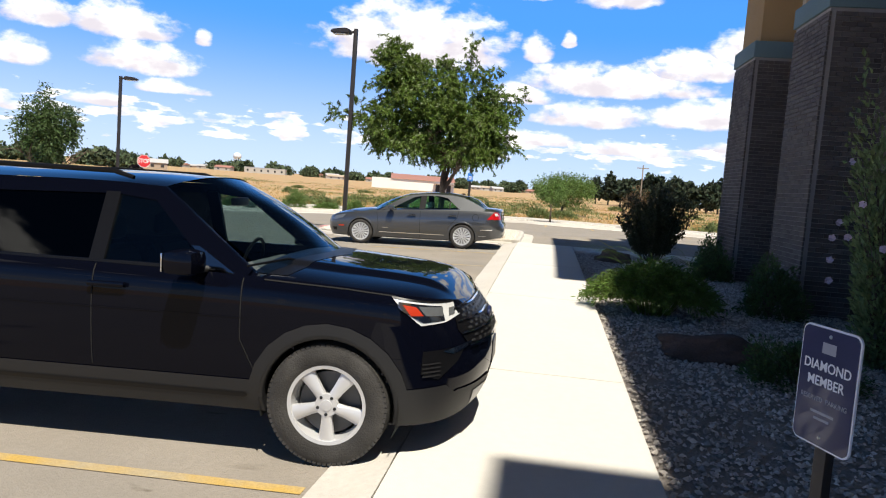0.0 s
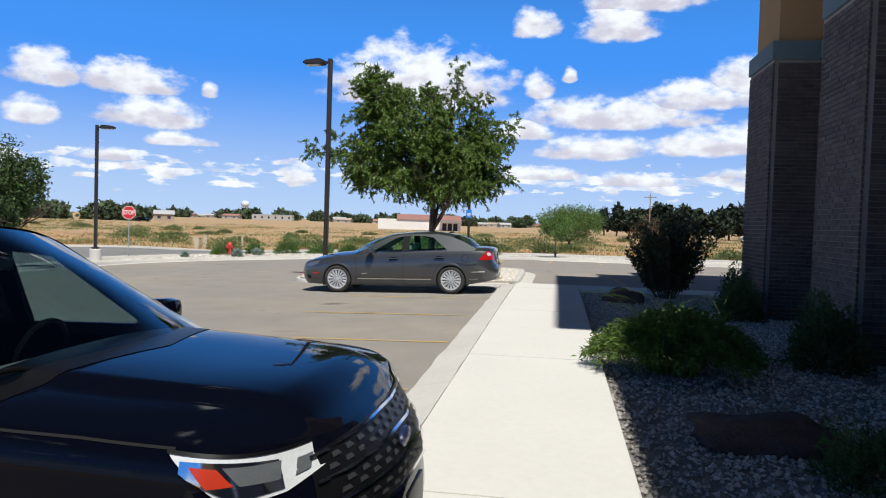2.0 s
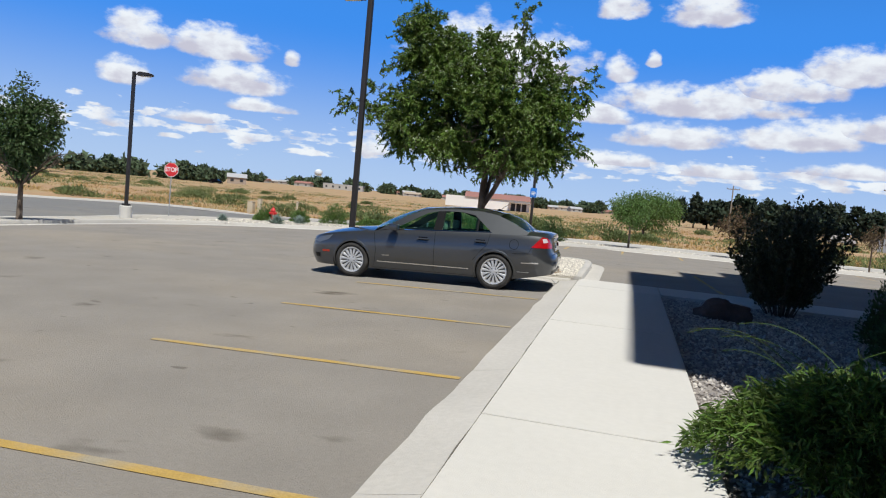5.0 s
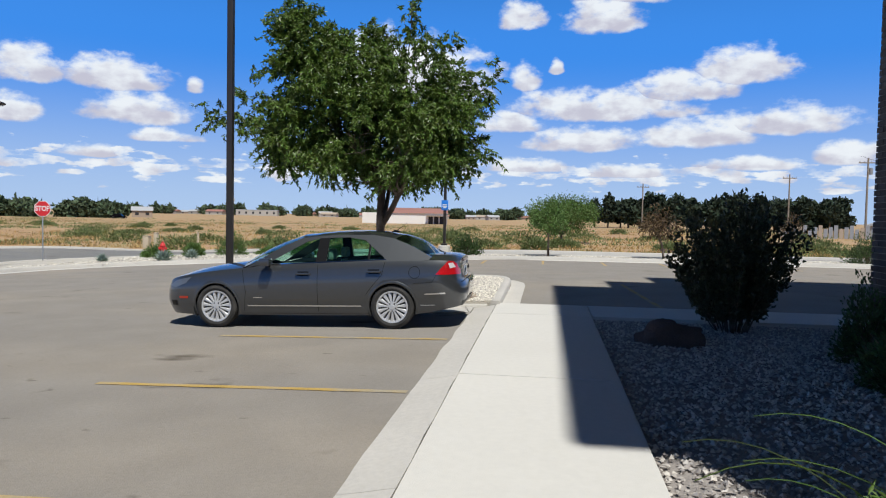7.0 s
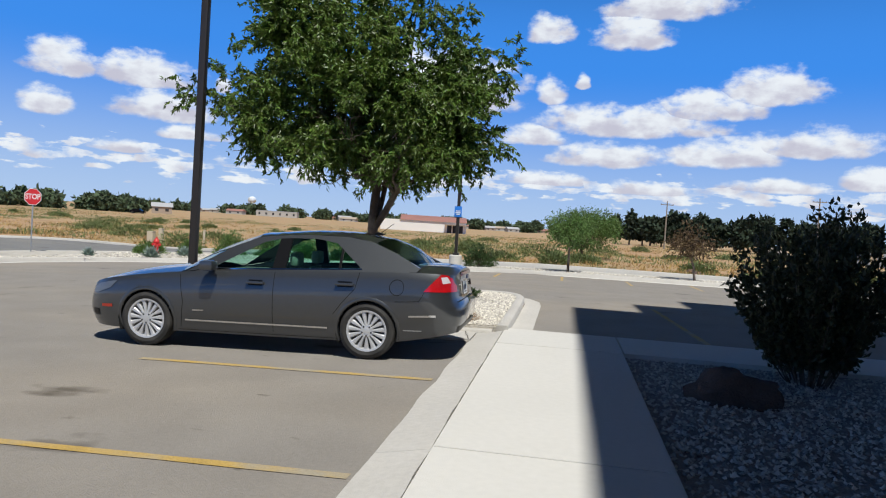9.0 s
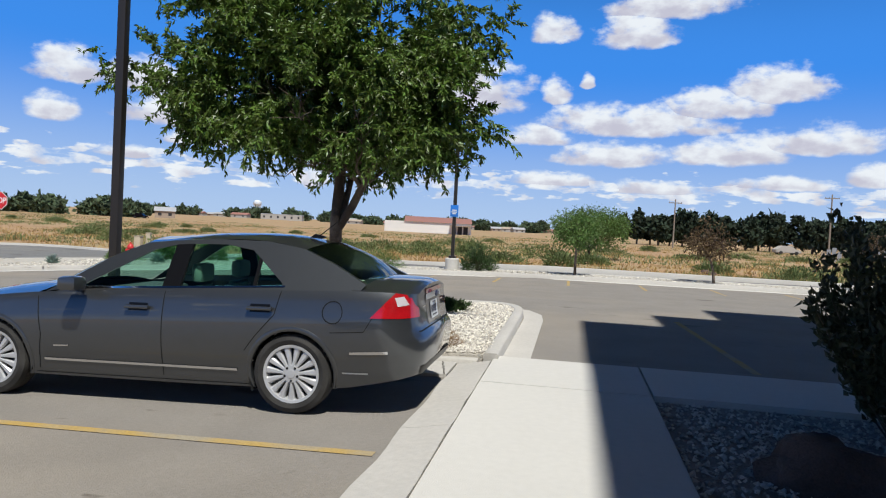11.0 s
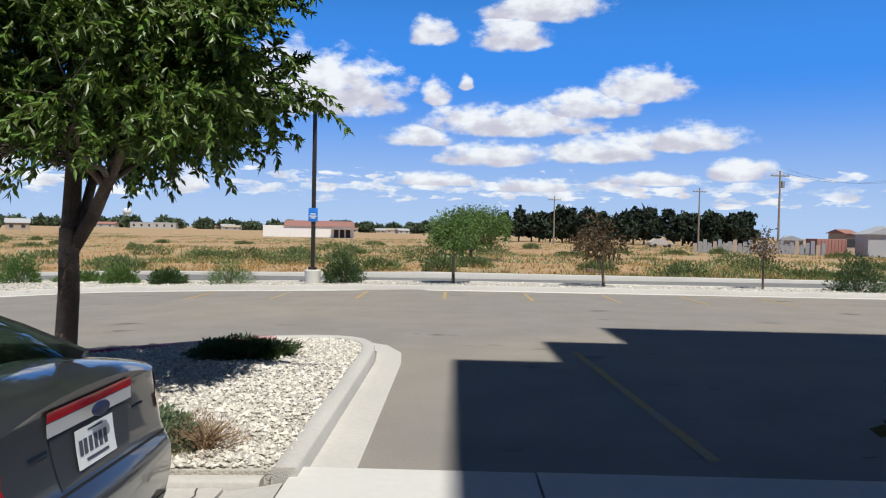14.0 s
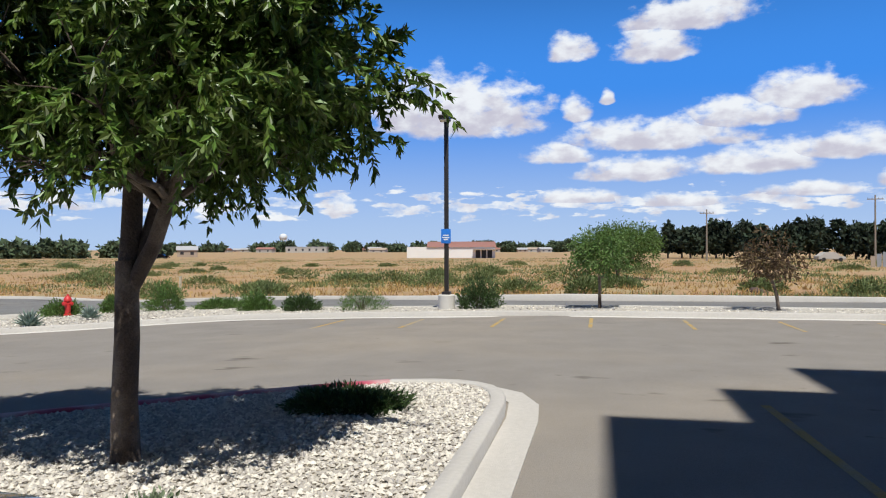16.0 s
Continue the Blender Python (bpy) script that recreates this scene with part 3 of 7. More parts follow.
for a, b in zip(edges, edges[1:]):
    bm = bmesh.new()
    n = max(2, int((b - a) / 0.25))
    lo = []
    for i in range(n + 1):
        yy = a + 0.004 + (b - a - 0.008) * i / n
        wob = 0.012 * noise.noise(Vector((yy * 2.1, 0, 0))) + 0.008 * noise.noise(Vector((yy * 9, 3, 0)))
        edge = -0.02 + 0.03 * noise.noise(Vector((yy * 1.3, 7, 0)))
        lo.append([bm.verts.new(v) for v in ((edge, yy, ground_at(0, yy) - 0.2), (edge, yy, ground_at(0, yy) + 0.012), (0.10, yy, ground_at(0, yy) + 0.03), (WALK_X0 + 0.002 + wob, yy, walk_height(0, yy) - 0.004), (WALK_X0 + 0.002 + wob, yy, ground_at(0, yy) - 0.2))])
    for p0, p1 in zip(lo, lo[1:]):
        for k in range(4):
            bm.faces.new((p0[k], p0[k + 1], p1[k + 1], p1[k]))
    bm.faces.new(lo[0])
    bm.faces.new(lo[-1])
    bmesh.ops.recalc_face_normals(bm, faces=bm.faces[:])
    part("slab", bm, KERB, strip, smooth=30)
part("joint_dirt", boxed((WALK_X0 - 0.03, -11, -0.7), (WALK_X0 + 0.02, WALK_N - 0.3, -0.6)), CRACK, strip)
bm = bmesh.new()
prism(bm, [(WALK_X0 - 0.035, -11), (WALK_X0 + 0.012, -11), (WALK_X0 + 0.012, WALK_N - 0.35), (WALK_X0 - 0.035, WALK_N - 0.35)], lambda x, y: ground_at(0, y) - 0.1, lambda x, y: walk_height(x, y) - 0.012)
part("joint_filler", bm, CRACK, strip)
# apron behind the saloon, and the side path along the building's end
for outline, name in (([(-1.35, 21.55), (-0.03, 21.55), (-0.03, 22.28), (-1.35, 22.28)], "slab"), ([(-5.1, 21.95), (-1.37, 21.6), (-1.37, 22.28), (-5.1, 22.28)], "slab")):
    part(name, prism(bmesh.new(), outline, lambda x, y: ground_at(x, y) - 0.2, lambda x, y: ground_at(x, y) + 0.028), KERB, strip)
for a, b in ((1.995, 4.4), (4.41, 6.9), (6.91, 9.4), (9.41, 12.0)):
    part("slab", prism(bmesh.new(), [(a, 21.12), (b, 21.12), (b, WALK_N), (a, WALK_N)], lambda x, y: walk_height(x, y) - 0.25, walk_height), CONCRETE, pavement)

bm = bmesh.new()
line = [(-0.19 + 0.14 * k / 12 + 0.035 * noise.noise(Vector((k * 0.9, 2.0, 0))), 22.27 - 0.72 * k / 12) for k in range(13)]
rows_ = [[bm.verts.new((x + sd * (0.006 + 0.004 * noise.noise(Vector((k * 1.7, 5.0, 0)))), y, ground_at(x, y) + 0.0325)) for sd in (-1, 1)] for k, (x, y) in enumerate(line)]
for p0, p1 in zip(rows_, rows_[1:]):
    bm.faces.new((p0[0], p0[1], p1[1], p1[0]))
part("crack", bm, CRACK, strip)

# planting bed beside the building
bed = bmesh.new()
prism(bed, [(WALK_X1 + 0.005, -11), (7.5, -11), (7.5, 21.1), (WALK_X1 + 0.005, 21.1)], -0.6, lambda x, y: walk_height(x, y) - 0.055)
tagged(part("planting_bed", bed, BED), "gravel planting bed between footpath and building", "ground", kind="structure")


# island with a raised kerb
ISLAND = [(0.42, 22.3), (0.40, 27.0), (0.33, 27.7), (0.08, 28.2), (-0.5, 28.5), (-1.2, 28.42), (-2.2, 27.9), (-4.8, 26.25), (-5.9, 25.3), (-6.3, 24.2), (-6.0, 23.1), (-5.3, 22.35)]


def island_height(x, y):
    return ground_at(x, y) + 0.145


def inset(outline, d):
    c = Vector((sum(p[0] for p in outline) / len(outline), sum(p[1] for p in outline) / len(outline)))
    out = []
    for i, p in enumerate(outline):
        a, b = Vector(outline[i - 1]), Vector(outline[(i + 1) % len(outline)])
        t = (b - a).normalized()
        nrm = Vector((-t.y, t.x))
        if nrm.dot(c - Vector(p)) < 0:
            nrm = -nrm
        out.append((p[0] + nrm.x * d, p[1] + nrm.y * d))
    return out


isl = bmesh.new()
prism(isl, inset(ISLAND, 0.13), lambda x, y: ground_at(x, y) - 0.3, lambda x, y: island_height(x, y) - 0.035)
tagged(part("island_bed", isl, PALE_BED), "raised island of white gravel in the parking lot", "ground", kind="structure")
kerb_line = smooth_line([(0.34, 22.36), (0.33, 26.9), (0.26, 27.65), (0.03, 28.13), (-0.5, 28.42), (-1.2, 28.34)], 1)
ribbon(kerb_line, 0.17, -0.2, 0.145, "kerb_island", KERB, "pale concrete kerb round the gravel island", "kerb")
ribbon(smooth_line([(-1.2, 28.34), (-2.2, 27.82), (-4.8, 26.17), (-5.82, 25.3), (-6.2, 24.2)], 1), 0.17, -0.2, 0.145, "kerb_painted", PINK, "kerb painted in worn faded red", "kerb")
ribbon(smooth_line([(-6.2, 24.2), (-5.95, 23.15), (-5.3, 22.43), (0.2, 22.37)], 1), 0.16, -0.2, 0.075, "kerb_low", KERB, "low concrete edge of the gravel island", "kerb")
gut = bmesh.new()
prism(gut, [(0.425, 22.6), (0.76, 22.6), (0.76, 26.9), (0.70, 27.7), (0.45, 28.35), (0.0, 28.75), (-0.5, 28.85), (-0.5, 28.55), (0.09, 28.28), (0.36, 27.75), (0.425, 27.0)], -0.3, lambda x, y: ground_at(x, y) + 0.012)
tagged(part("gutter", gut, KERB), "pale concrete gutter pan beside the island kerb", "gutter", kind="structure")

# planted strip round the lot's far corner
STRIP_IN = [(-17.6, -10), (-17.7, 13), (-17.9, 30.8), (-17.4, 34.2), (-14.8, 36.0), (-13.1, 36.8), (-11.8, 38.0), (-10.7, 39.2), (-9.0, 40.2), (-6, 40.2), (0.5, 39.9), (8.5, 40.4), (20, 40.6), (45, 40.8)]
STRIP_OUT = [(-19.8, -10), (-19.9, 13), (-20.4, 31.0), (-21.6, 35.0), (-23.0, 38.2), (-23.6, 40.4), (-23.4, 42.4), (-20.2, 43.8), (-14, 44.4), (-8, 42.9), (0.5, 42.3), (8.5, 42.5), (20, 42.9), (45, 43.2)]


def strip_height(x, y):
    return ground_at(x, y) + 0.12


STRIP_IN, STRIP_OUT = smooth_line(STRIP_IN, 1), smooth_line(STRIP_OUT, 1)
bm = bmesh.new()
va = [bm.verts.new((x, y, strip_height(x, y))) for x, y in STRIP_IN]
vb = [bm.verts.new((x, y, strip_height(x, y))) for x, y in STRIP_OUT]
vc = [bm.verts.new((x, y, strip_height(x, y) - 0.6)) for x, y in STRIP_OUT]
for i in range(len(va) - 1):
    bm.faces.new((va[i], va[i + 1], vb[i + 1], vb[i]))
    bm.faces.new((vb[i], vb[i + 1], vc[i + 1], vc[i]))
bmesh.ops.recalc_face_normals(bm, faces=bm.faces[:])
tagged(part("planted_strip", bm, PALE_BED), "strip of white gravel between parking lot and street", "ground", kind="structure")
ribbon(STRIP_IN, 0.17, -0.2, 0.15, "kerb_lot", KERB, "pale concrete kerb round the far side of the lot", "kerb")
ribbon(STRIP_OUT, 0.17, -0.4, 0.15, "kerb_street", KERB, "pale concrete kerb along the street", "kerb")
gl = smooth_line([(p[0] + (0.22 if p[1] < 34 else 0.12), p[1] - (0.05 if p[1] < 34 else 0.22)) for p in STRIP_IN[::2]], 1)
ribbon(gl, 0.3, -0.2, 0.008, "gutter_lot", CONCRETE, "pale concrete gutter along the lot kerb", "gutter")


# bay lines
def bay_line(a, b, width, group):
    bm = bmesh.new()
    d = Vector((b[0] - a[0], b[1] - a[1]))
    nrm = Vector((-d.y, d.x)).normalized() * width / 2
    n = 8
    pts = []
    for i in range(n + 1):
        k = i / n
        x, y = a[0] + d.x * k, a[1] + d.y * k
        w = 1 + 0.15 * noise.noise(Vector((x * 2, y * 2, 0)))
        pts.append([bm.verts.new((x + s * nrm.x * w, y + s * nrm.y * w, ground_at(x, y) + 0.005)) for s in (1, -1)])
    for p0, p1 in zip(pts, pts[1:]):
        bm.faces.new((p0[0], p1[0], p1[1], p0[1]))
    bmesh.ops.recalc_face_normals(bm, faces=bm.faces[:])
    return tagged(part("bay_line", bm, YELLOW), "faded yellow painted bay line on the asphalt", "road marking", group, "structure")


for yy in (4.47, 7.33, 10.2, 13.1, 15.98, 18.86):
    bay_line((-0.06, yy), (-5.2 if yy < 5 else -3.3, yy + 0.08), 0.10, "bay lines along the footpath")
for xx in (-5.7, -3.4, -1.15, 1.14, 3.45, 5.72, 8.0, 10.3):
    bay_line((xx, 39.2), (xx, 36.7), 0.09, "bay lines by the street strip")
bay_line((3.40, 23.2), (3.15, 28.2), 0.10, "bay lines by the street strip")


# ---------------------------------------------------------------- building
def brick_rows(lo, hi, z0, z1, face):
    """Places of bricks in running bond: (start, end, z) along a face."""
    out = []
    course, length = 0.0765, 0.21
    k = 0
    z = z0
    while z + 0.066 < z1:
        a = lo - (0.5 * length if k % 2 else 0)
        while a < hi:
            s, e = max(a, lo), min(a + length - 0.010, hi)
            if e - s > 0.03:
                out.append((s, e, z))
            a += length
        z += course
        k += 1
    return out


building = thing("hotel_building", "dark brick and tan stucco hotel with stepped piers", "building", kind="structure")
WALL_X = 6.02
# lower brick walls, carrying the courses
PIERS = [(12.95, 14.6), (17.2, 18.85)]
PIER_X, BAND0, BAND1 = 5.2, 4.80, 5.14
bm = bmesh.new()
box(bm, (WALL_X + 0.015, 6.1, -0.6), (WALL_X + 0.5, 18.8, BAND0))
part("wall", bm, MORTAR, building)
for y0, y1 in PIERS:
    part("pier", boxed((PIER_X + 0.015, y0 + 0.015, -0.6), (WALL_X, y1 - 0.015, BAND0)), MORTAR, building)
    part("band", boxed((PIER_X - 0.03, y0 - 0.03, BAND0), (WALL_X + 0.02, y1 + 0.03, BAND1), 0.02), CAPSTONE, building, "blue-grey stone band on a brick pier")
    part("upper_pier", boxed((PIER_X + 0.1, y0 + 0.08, BAND1), (WALL_X + 0.3, y1 - 0.08, 17.3), 0.015), TAN, building, "tan stucco upper pier")
part("band", boxed((WALL_X - 0.03, 6.1, BAND0 + 0.002), (WALL_X + 0.5, 18.8, BAND1 - 0.004), 0.015), CAPSTONE, building)
part("upper_wall", boxed((WALL_X + 0.04, 6.1, BAND1 - 0.004), (WALL_X + 0.6, 18.75, 17.3)), CREAM, building, "cream stucco upper wall")
# unseen roof slab, overhanging so that its shadow edge runs straight
part("parapet", boxed((5.28, 6.1, 17.3), (12, 18.9, 17.6)), TAN, building)
# core and taller block end where the stepped shadow needs their corners
part("core", boxed((6.67, 6.12, -0.6), (14, 20.75, 17.58)), CREAM, building)
part("stair_tower", boxed((8.74, 8, -0.6), (20, 21.05, 21.1)), TAN, building)
# unseen blocks out of view, added to shape the shadow on bed and path
part("recess_wall", boxed((7.6, 3.7, -0.6), (14, 6.1, 17.5)), CREAM, building)
part("south_wing", boxed((5.92, -3.3, -0.6), (14, 3.7, 17.6)), BRICK_FAR, building)
part("porch_wing", boxed((4.85, -14, -0.6), (14, -3.32, 17.6)), TAN, building)
# every brick of the two piers' near faces, then the rest of the courses
west = [(2, y0, y1) for y0, y1 in PIERS]


def brick_mesh(name, size):
    bm = boxed((0, 0, 0), size)
    top = [e for e in bm.edges]
    bmesh.ops.bevel(bm, geom=top, offset=0.004, segments=1, affect="EDGES")
    return mesh_from(name, bm, BRICK, 0)


full_west, full_south = brick_mesh("brick", (0.03, 0.20, 0.066)), brick_mesh("brick_south", (0.20, 0.03, 0.066))
rest_v, rest_f = [], []
made = 0
rng = np.random.default_rng(3)


def loose(lo, hi):
    k = len(rest_v)
    rest_v.extend([(x, y, z) for x in (lo[0], hi[0]) for y in (lo[1], hi[1]) for z in (lo[2], hi[2])])
    rest_f.extend([(k, k + 1, k + 3, k + 2), (k + 4, k + 6, k + 7, k + 5), (k, k + 4, k + 5, k + 1), (k + 2, k + 3, k + 7, k + 6), (k + 1, k + 5, k + 7, k + 3), (k, k + 2, k + 6, k + 4)])


for n, (y0, y1) in enumerate(PIERS):
    for s, e, z in brick_rows(y0, y1, -0.3, BAND0, "west"):
        proud = float(rng.uniform(0, 0.006))
        if n == 0 and e - s > 0.19 and made < 170 and z > 0.9 and z < 3.2:
            ob = new("brick", full_west)
            ob.location, ob.parent = (PIER_X - proud, s, z), building
            made += 1
        else:
            loose((PIER_X - proud, s, z), (PIER_X + 0.03, e, z + 0.066))
    for s, e, z in brick_rows(PIER_X + 0.1, WALL_X, -0.3, BAND0, "south"):
        proud = float(rng.uniform(0, 0.006))
        if n == 0 and e - s > 0.19 and made < 290 and z > 0.9 and z < 4.2:
            ob = new("brick", full_south)
            ob.location, ob.parent = (s, y0 - proud, z), building
            made += 1
        else:
            loose((s, y0 - proud, z), (e, y0 + 0.03, z + 0.066))
for a, b in ((6.1, 12.95), (14.6, 17.2)):
    for s, e, z in brick_rows(a, b, -0.3, BAND0, "wall"):
        loose((WALL_X - float(rng.uniform(0, 0.006)), s, z), (WALL_X + 0.03, e, z + 0.066))
rest = part("brick_courses", mesh_of("brick_courses", rest_v, rest_f, BRICK_FAR), None, building)
rest["kind"] = "stuff"


# ---------------------------------------------------------------- gravel
def pebbles(name, count, inside, lo, hi, height, size, mat, label, seed):
    """Loose stones, each a rough eight-cornered lump, as one body of gravel."""
    rng = np.random.default_rng(seed)
    xs, ys = rng.uniform(lo[0], hi[0], count), rng.uniform(lo[1], hi[1], count)
    keep = [i for i in range(count) if inside(xs[i], ys[i])]
    octa = np.array([(1, 0, 0), (-1, 0, 0), (0, 1, 0), (0, -1, 0), (0, 0, 1), (0, 0, -1)], float)
    tri = [(0, 2, 4), (2, 1, 4), (1, 3, 4), (3, 0, 4), (2, 0, 5), (1, 2, 5), (3, 1, 5), (0, 3, 5)]
    verts, faces = [], []
    for i in keep:
        s = size * rng.uniform(0.55, 1.5)
        p = octa * rng.uniform(0.7, 1.25, (6, 3)) * s * np.array([1.0, rng.uniform(0.6, 1), rng.uniform(0.45, 0.75)])
        p += rng.normal(0, 0.18 * s, (6, 3))
        a = rng.uniform(0, 6.28)
        c, sn = math.cos(a), math.sin(a)
        p = p @ np.array([[c, sn, 0], [-sn, c, 0], [0, 0, 1]])
        p += (xs[i], ys[i], height(xs[i], ys[i]) + s * rng.uniform(-0.1, 0.35))
        k = len(verts)
        verts.extend(p.tolist())
        faces.extend([(k + a, k + b, k + c2) for a, b, c2 in tri])
    return tagged(new(name, mesh_of(name, verts, faces, mat)), label, "gravel", kind="stuff")


def inside_poly(poly):
    def test(x, y):
        hit = False
        j = len(poly) - 1
        for i in range(len(poly)):
            (xi, yi), (xj, yj) = poly[i], poly[j]
            if (yi > y) != (yj > y) and x < (xj - xi) * (y - yi) / (yj - yi) + xi:
                hit = not hit
            j = i
        return hit
    return test


pebbles("bed_gravel", 30000, lambda x, y: True, (2.0, 3.0), (5.9, 21.05), lambda x, y: walk_height(x, y) - 0.05, 0.021, PEBBLE, "grey and white crushed gravel covering the planting bed", 1)
pebbles("island_gravel", 42000, inside_poly(inset(ISLAND, 0.17)), (-6.3, 22.4), (0.3, 28.4), lambda x, y: island_height(x, y) - 0.03, 0.022, PALE_PEBBLE, "white crushed gravel covering the raised island", 2)
pebbles("strip_gravel", 16000, inside_poly(inset(STRIP_IN[6:] + STRIP_OUT[6:][::-1], 0.1)), (-19, 30), (14, 46), strip_height, 0.035, PALE_PEBBLE, "white crushed gravel along the planted strip", 7)


# ---------------------------------------------------------------- trees and shrubs
def limb(bm, rng, start, way, length, r0, depth, tips, bend=0.25, sides=7, gravity=0.0):
    """A crooked tapering limb that forks; its tips are collected."""
    pts, radii = [Vector(start)], [r0]
    d = Vector(way).normalized()
    n = max(3, int(length / 0.22))
    for i in range(n):
        d = (d + Vector(rng.normal(0, bend / math.sqrt(n), 3).tolist()) - Vector((0, 0, gravity / n))).normalized()
        pts.append(pts[-1] + d * length / n)
        radii.append(r0 * (1 - 0.62 * (i + 1) / n))
    tube(bm, pts, radii, sides if r0 > 0.02 else 4, cap=False)
    if depth == 0:
        tips.extend([pts[-1], pts[len(pts) * 2 // 3]])
        return
    for k in range(3 if depth > 1 else 4):
        q = pts[int(len(pts) * rng.uniform(0.45, 0.99))]
        side = Vector(rng.normal(0, 1, 3).tolist())
        nd_ = (d + side.normalized() * rng.uniform(0.55, 1.0)).normalized()
        nd_.z = max(nd_.z, 0.02)
        limb(bm, rng, q, nd_, length * rng.uniform(0.5, 0.75), r0 * 0.45, depth - 1, tips, bend, 6, gravity)


def crown_points(rng, lobes, count, hollow=0.35):
    """Leaf places in and on uneven lobes: (centre, radii)."""
    vol = np.array([r[0] * r[1] * r[2] for _, r in lobes]) ** 0.75
    pick = rng.choice(len(lobes), count, p=vol / vol.sum())
    d = rng.normal(size=(count, 3))
    d /= np.linalg.norm(d, axis=1, keepdims=True)
    rad = rng.uniform(hollow, 1.0, count) ** 0.5
    c = np.array([l[0] for l in lobes])[pick]
    r = np.array([l[1] for l in lobes])[pick]
    return c + d * r * rad[:, None], d


def twig_clusters(rng, seeds, outward, per, spread_r):
    """Leaves gathered round twig places."""
    n = len(seeds)
    c = np.repeat(seeds, per, 0) + rng.normal(0, spread_r, (n * per, 3))
    d = np.repeat(outward, per, 0) + rng.normal(0, 0.9, (n * per, 3))
    return c, d


def sprays(rng, centres, outward, per, leaves, radius, length):
    """Leaf places along drooping twigs that are gathered in clumps."""
    n = len(centres) * per
    o = np.repeat(centres, per, 0) + rng.normal(0, radius, (n, 3)) * [1, 1, 0.8]
    d = np.repeat(outward, per, 0) * 0.75 + rng.normal(0, 0.6, (n, 3)) - [0, 0, 0.25]
    d /= np.linalg.norm(d, axis=1, keepdims=True)
    ln = length * rng.uniform(0.5, 1.3, n)
    o, d, ln = np.repeat(o, leaves, 0), np.repeat(d, leaves, 0), np.repeat(ln, leaves)[:, None]
    u = rng.uniform(0.05, 1, (n * leaves, 1))
    p = o + d * ln * u - np.array([0, 0, 0.25]) * ln * u * u
    return p, d * 0.6 + rng.normal(0, 0.6, (n * leaves, 3))


def wand_shrub(name, label, x, y, z, rx, ry, h, mat, seed, wands, per, size, width, vase=False, foot=0.25):
    """A shrub of many arching or upright wands, leafy along their upper part."""
    t = thing(name, label, "shrub", Matrix.Translation((x, y, z)))
    rng = np.random.default_rng(seed)
    bm = bmesh.new()
    pts, dirs = [], []
    for k in range(wands):
        a, f = rng.uniform(0, 2 * math.pi), math.sqrt(rng.uniform(0.0, 1.0))
        reach = 1 + 0.35 * noise.noise(Vector((math.cos(a) * 1.7 + seed, math.sin(a) * 1.7, 0)))
        ex, ey = math.cos(a) * rx * f * reach, math.sin(a) * ry * f * reach
        b = Vector((math.cos(a) * foot * f * rx, math.sin(a) * foot * f * ry, 0.0))
        if vase:
            top = h * rng.uniform(0.62, 1.05) * (1 - 0.28 * f * f)
            mid = Vector((b.x * 0.35 + ex * 0.55, b.y * 0.35 + ey * 0.55, top * 0.42))
        else:
            top = h * max(0.05, math.sqrt(max(0.0, 1 - 0.92 * f * f))) * rng.uniform(0.5, 1.05)
            mid = Vector((ex * 0.55, ey * 0.55, max(top, h * 0.55) * 1.18))
        e = Vector((ex, ey, top))
        curve = [b * (1 - u) ** 2 + mid * 2 * u * (1 - u) + e * u * u for u in (0, 0.25, 0.5, 0.75, 1.0)]
        if k % 3 == 0:
            tube(bm, curve, [0.011 if vase else 0.006, 0.009 if vase else 0.005, 0.006 if vase else 0.004, 0.004, 0.002], 4, cap=False)
        u = (rng.uniform(0.12 if vase else 0.3, 1.0, (per, 1))) ** 0.8
        bb, mm, ee = (np.array(q) for q in (b, mid, e))
        pts.append(bb * (1 - u) ** 2 + mm * 2 * u * (1 - u) + ee * u * u + rng.normal(0, 0.028 if vase else 0.03, (per, 3)))
        tan = (mm - bb) * (1 - u) + (ee - mm) * u
        dirs.append(tan / np.maximum(1e-6, np.linalg.norm(tan, axis=1, keepdims=True)) + rng.normal(0, 0.7, (per, 3)))
    part("stems", bm, BARK if vase else mat, t)["kind"] = "stuff"
    p = np.concatenate(pts)
    p[:, 2] = np.maximum(p[:, 2], 0.012)
    part("foliage", leaf_mesh("foliage", rng, p, np.concatenate(dirs), size, size * width, mat), None, t)
    return t


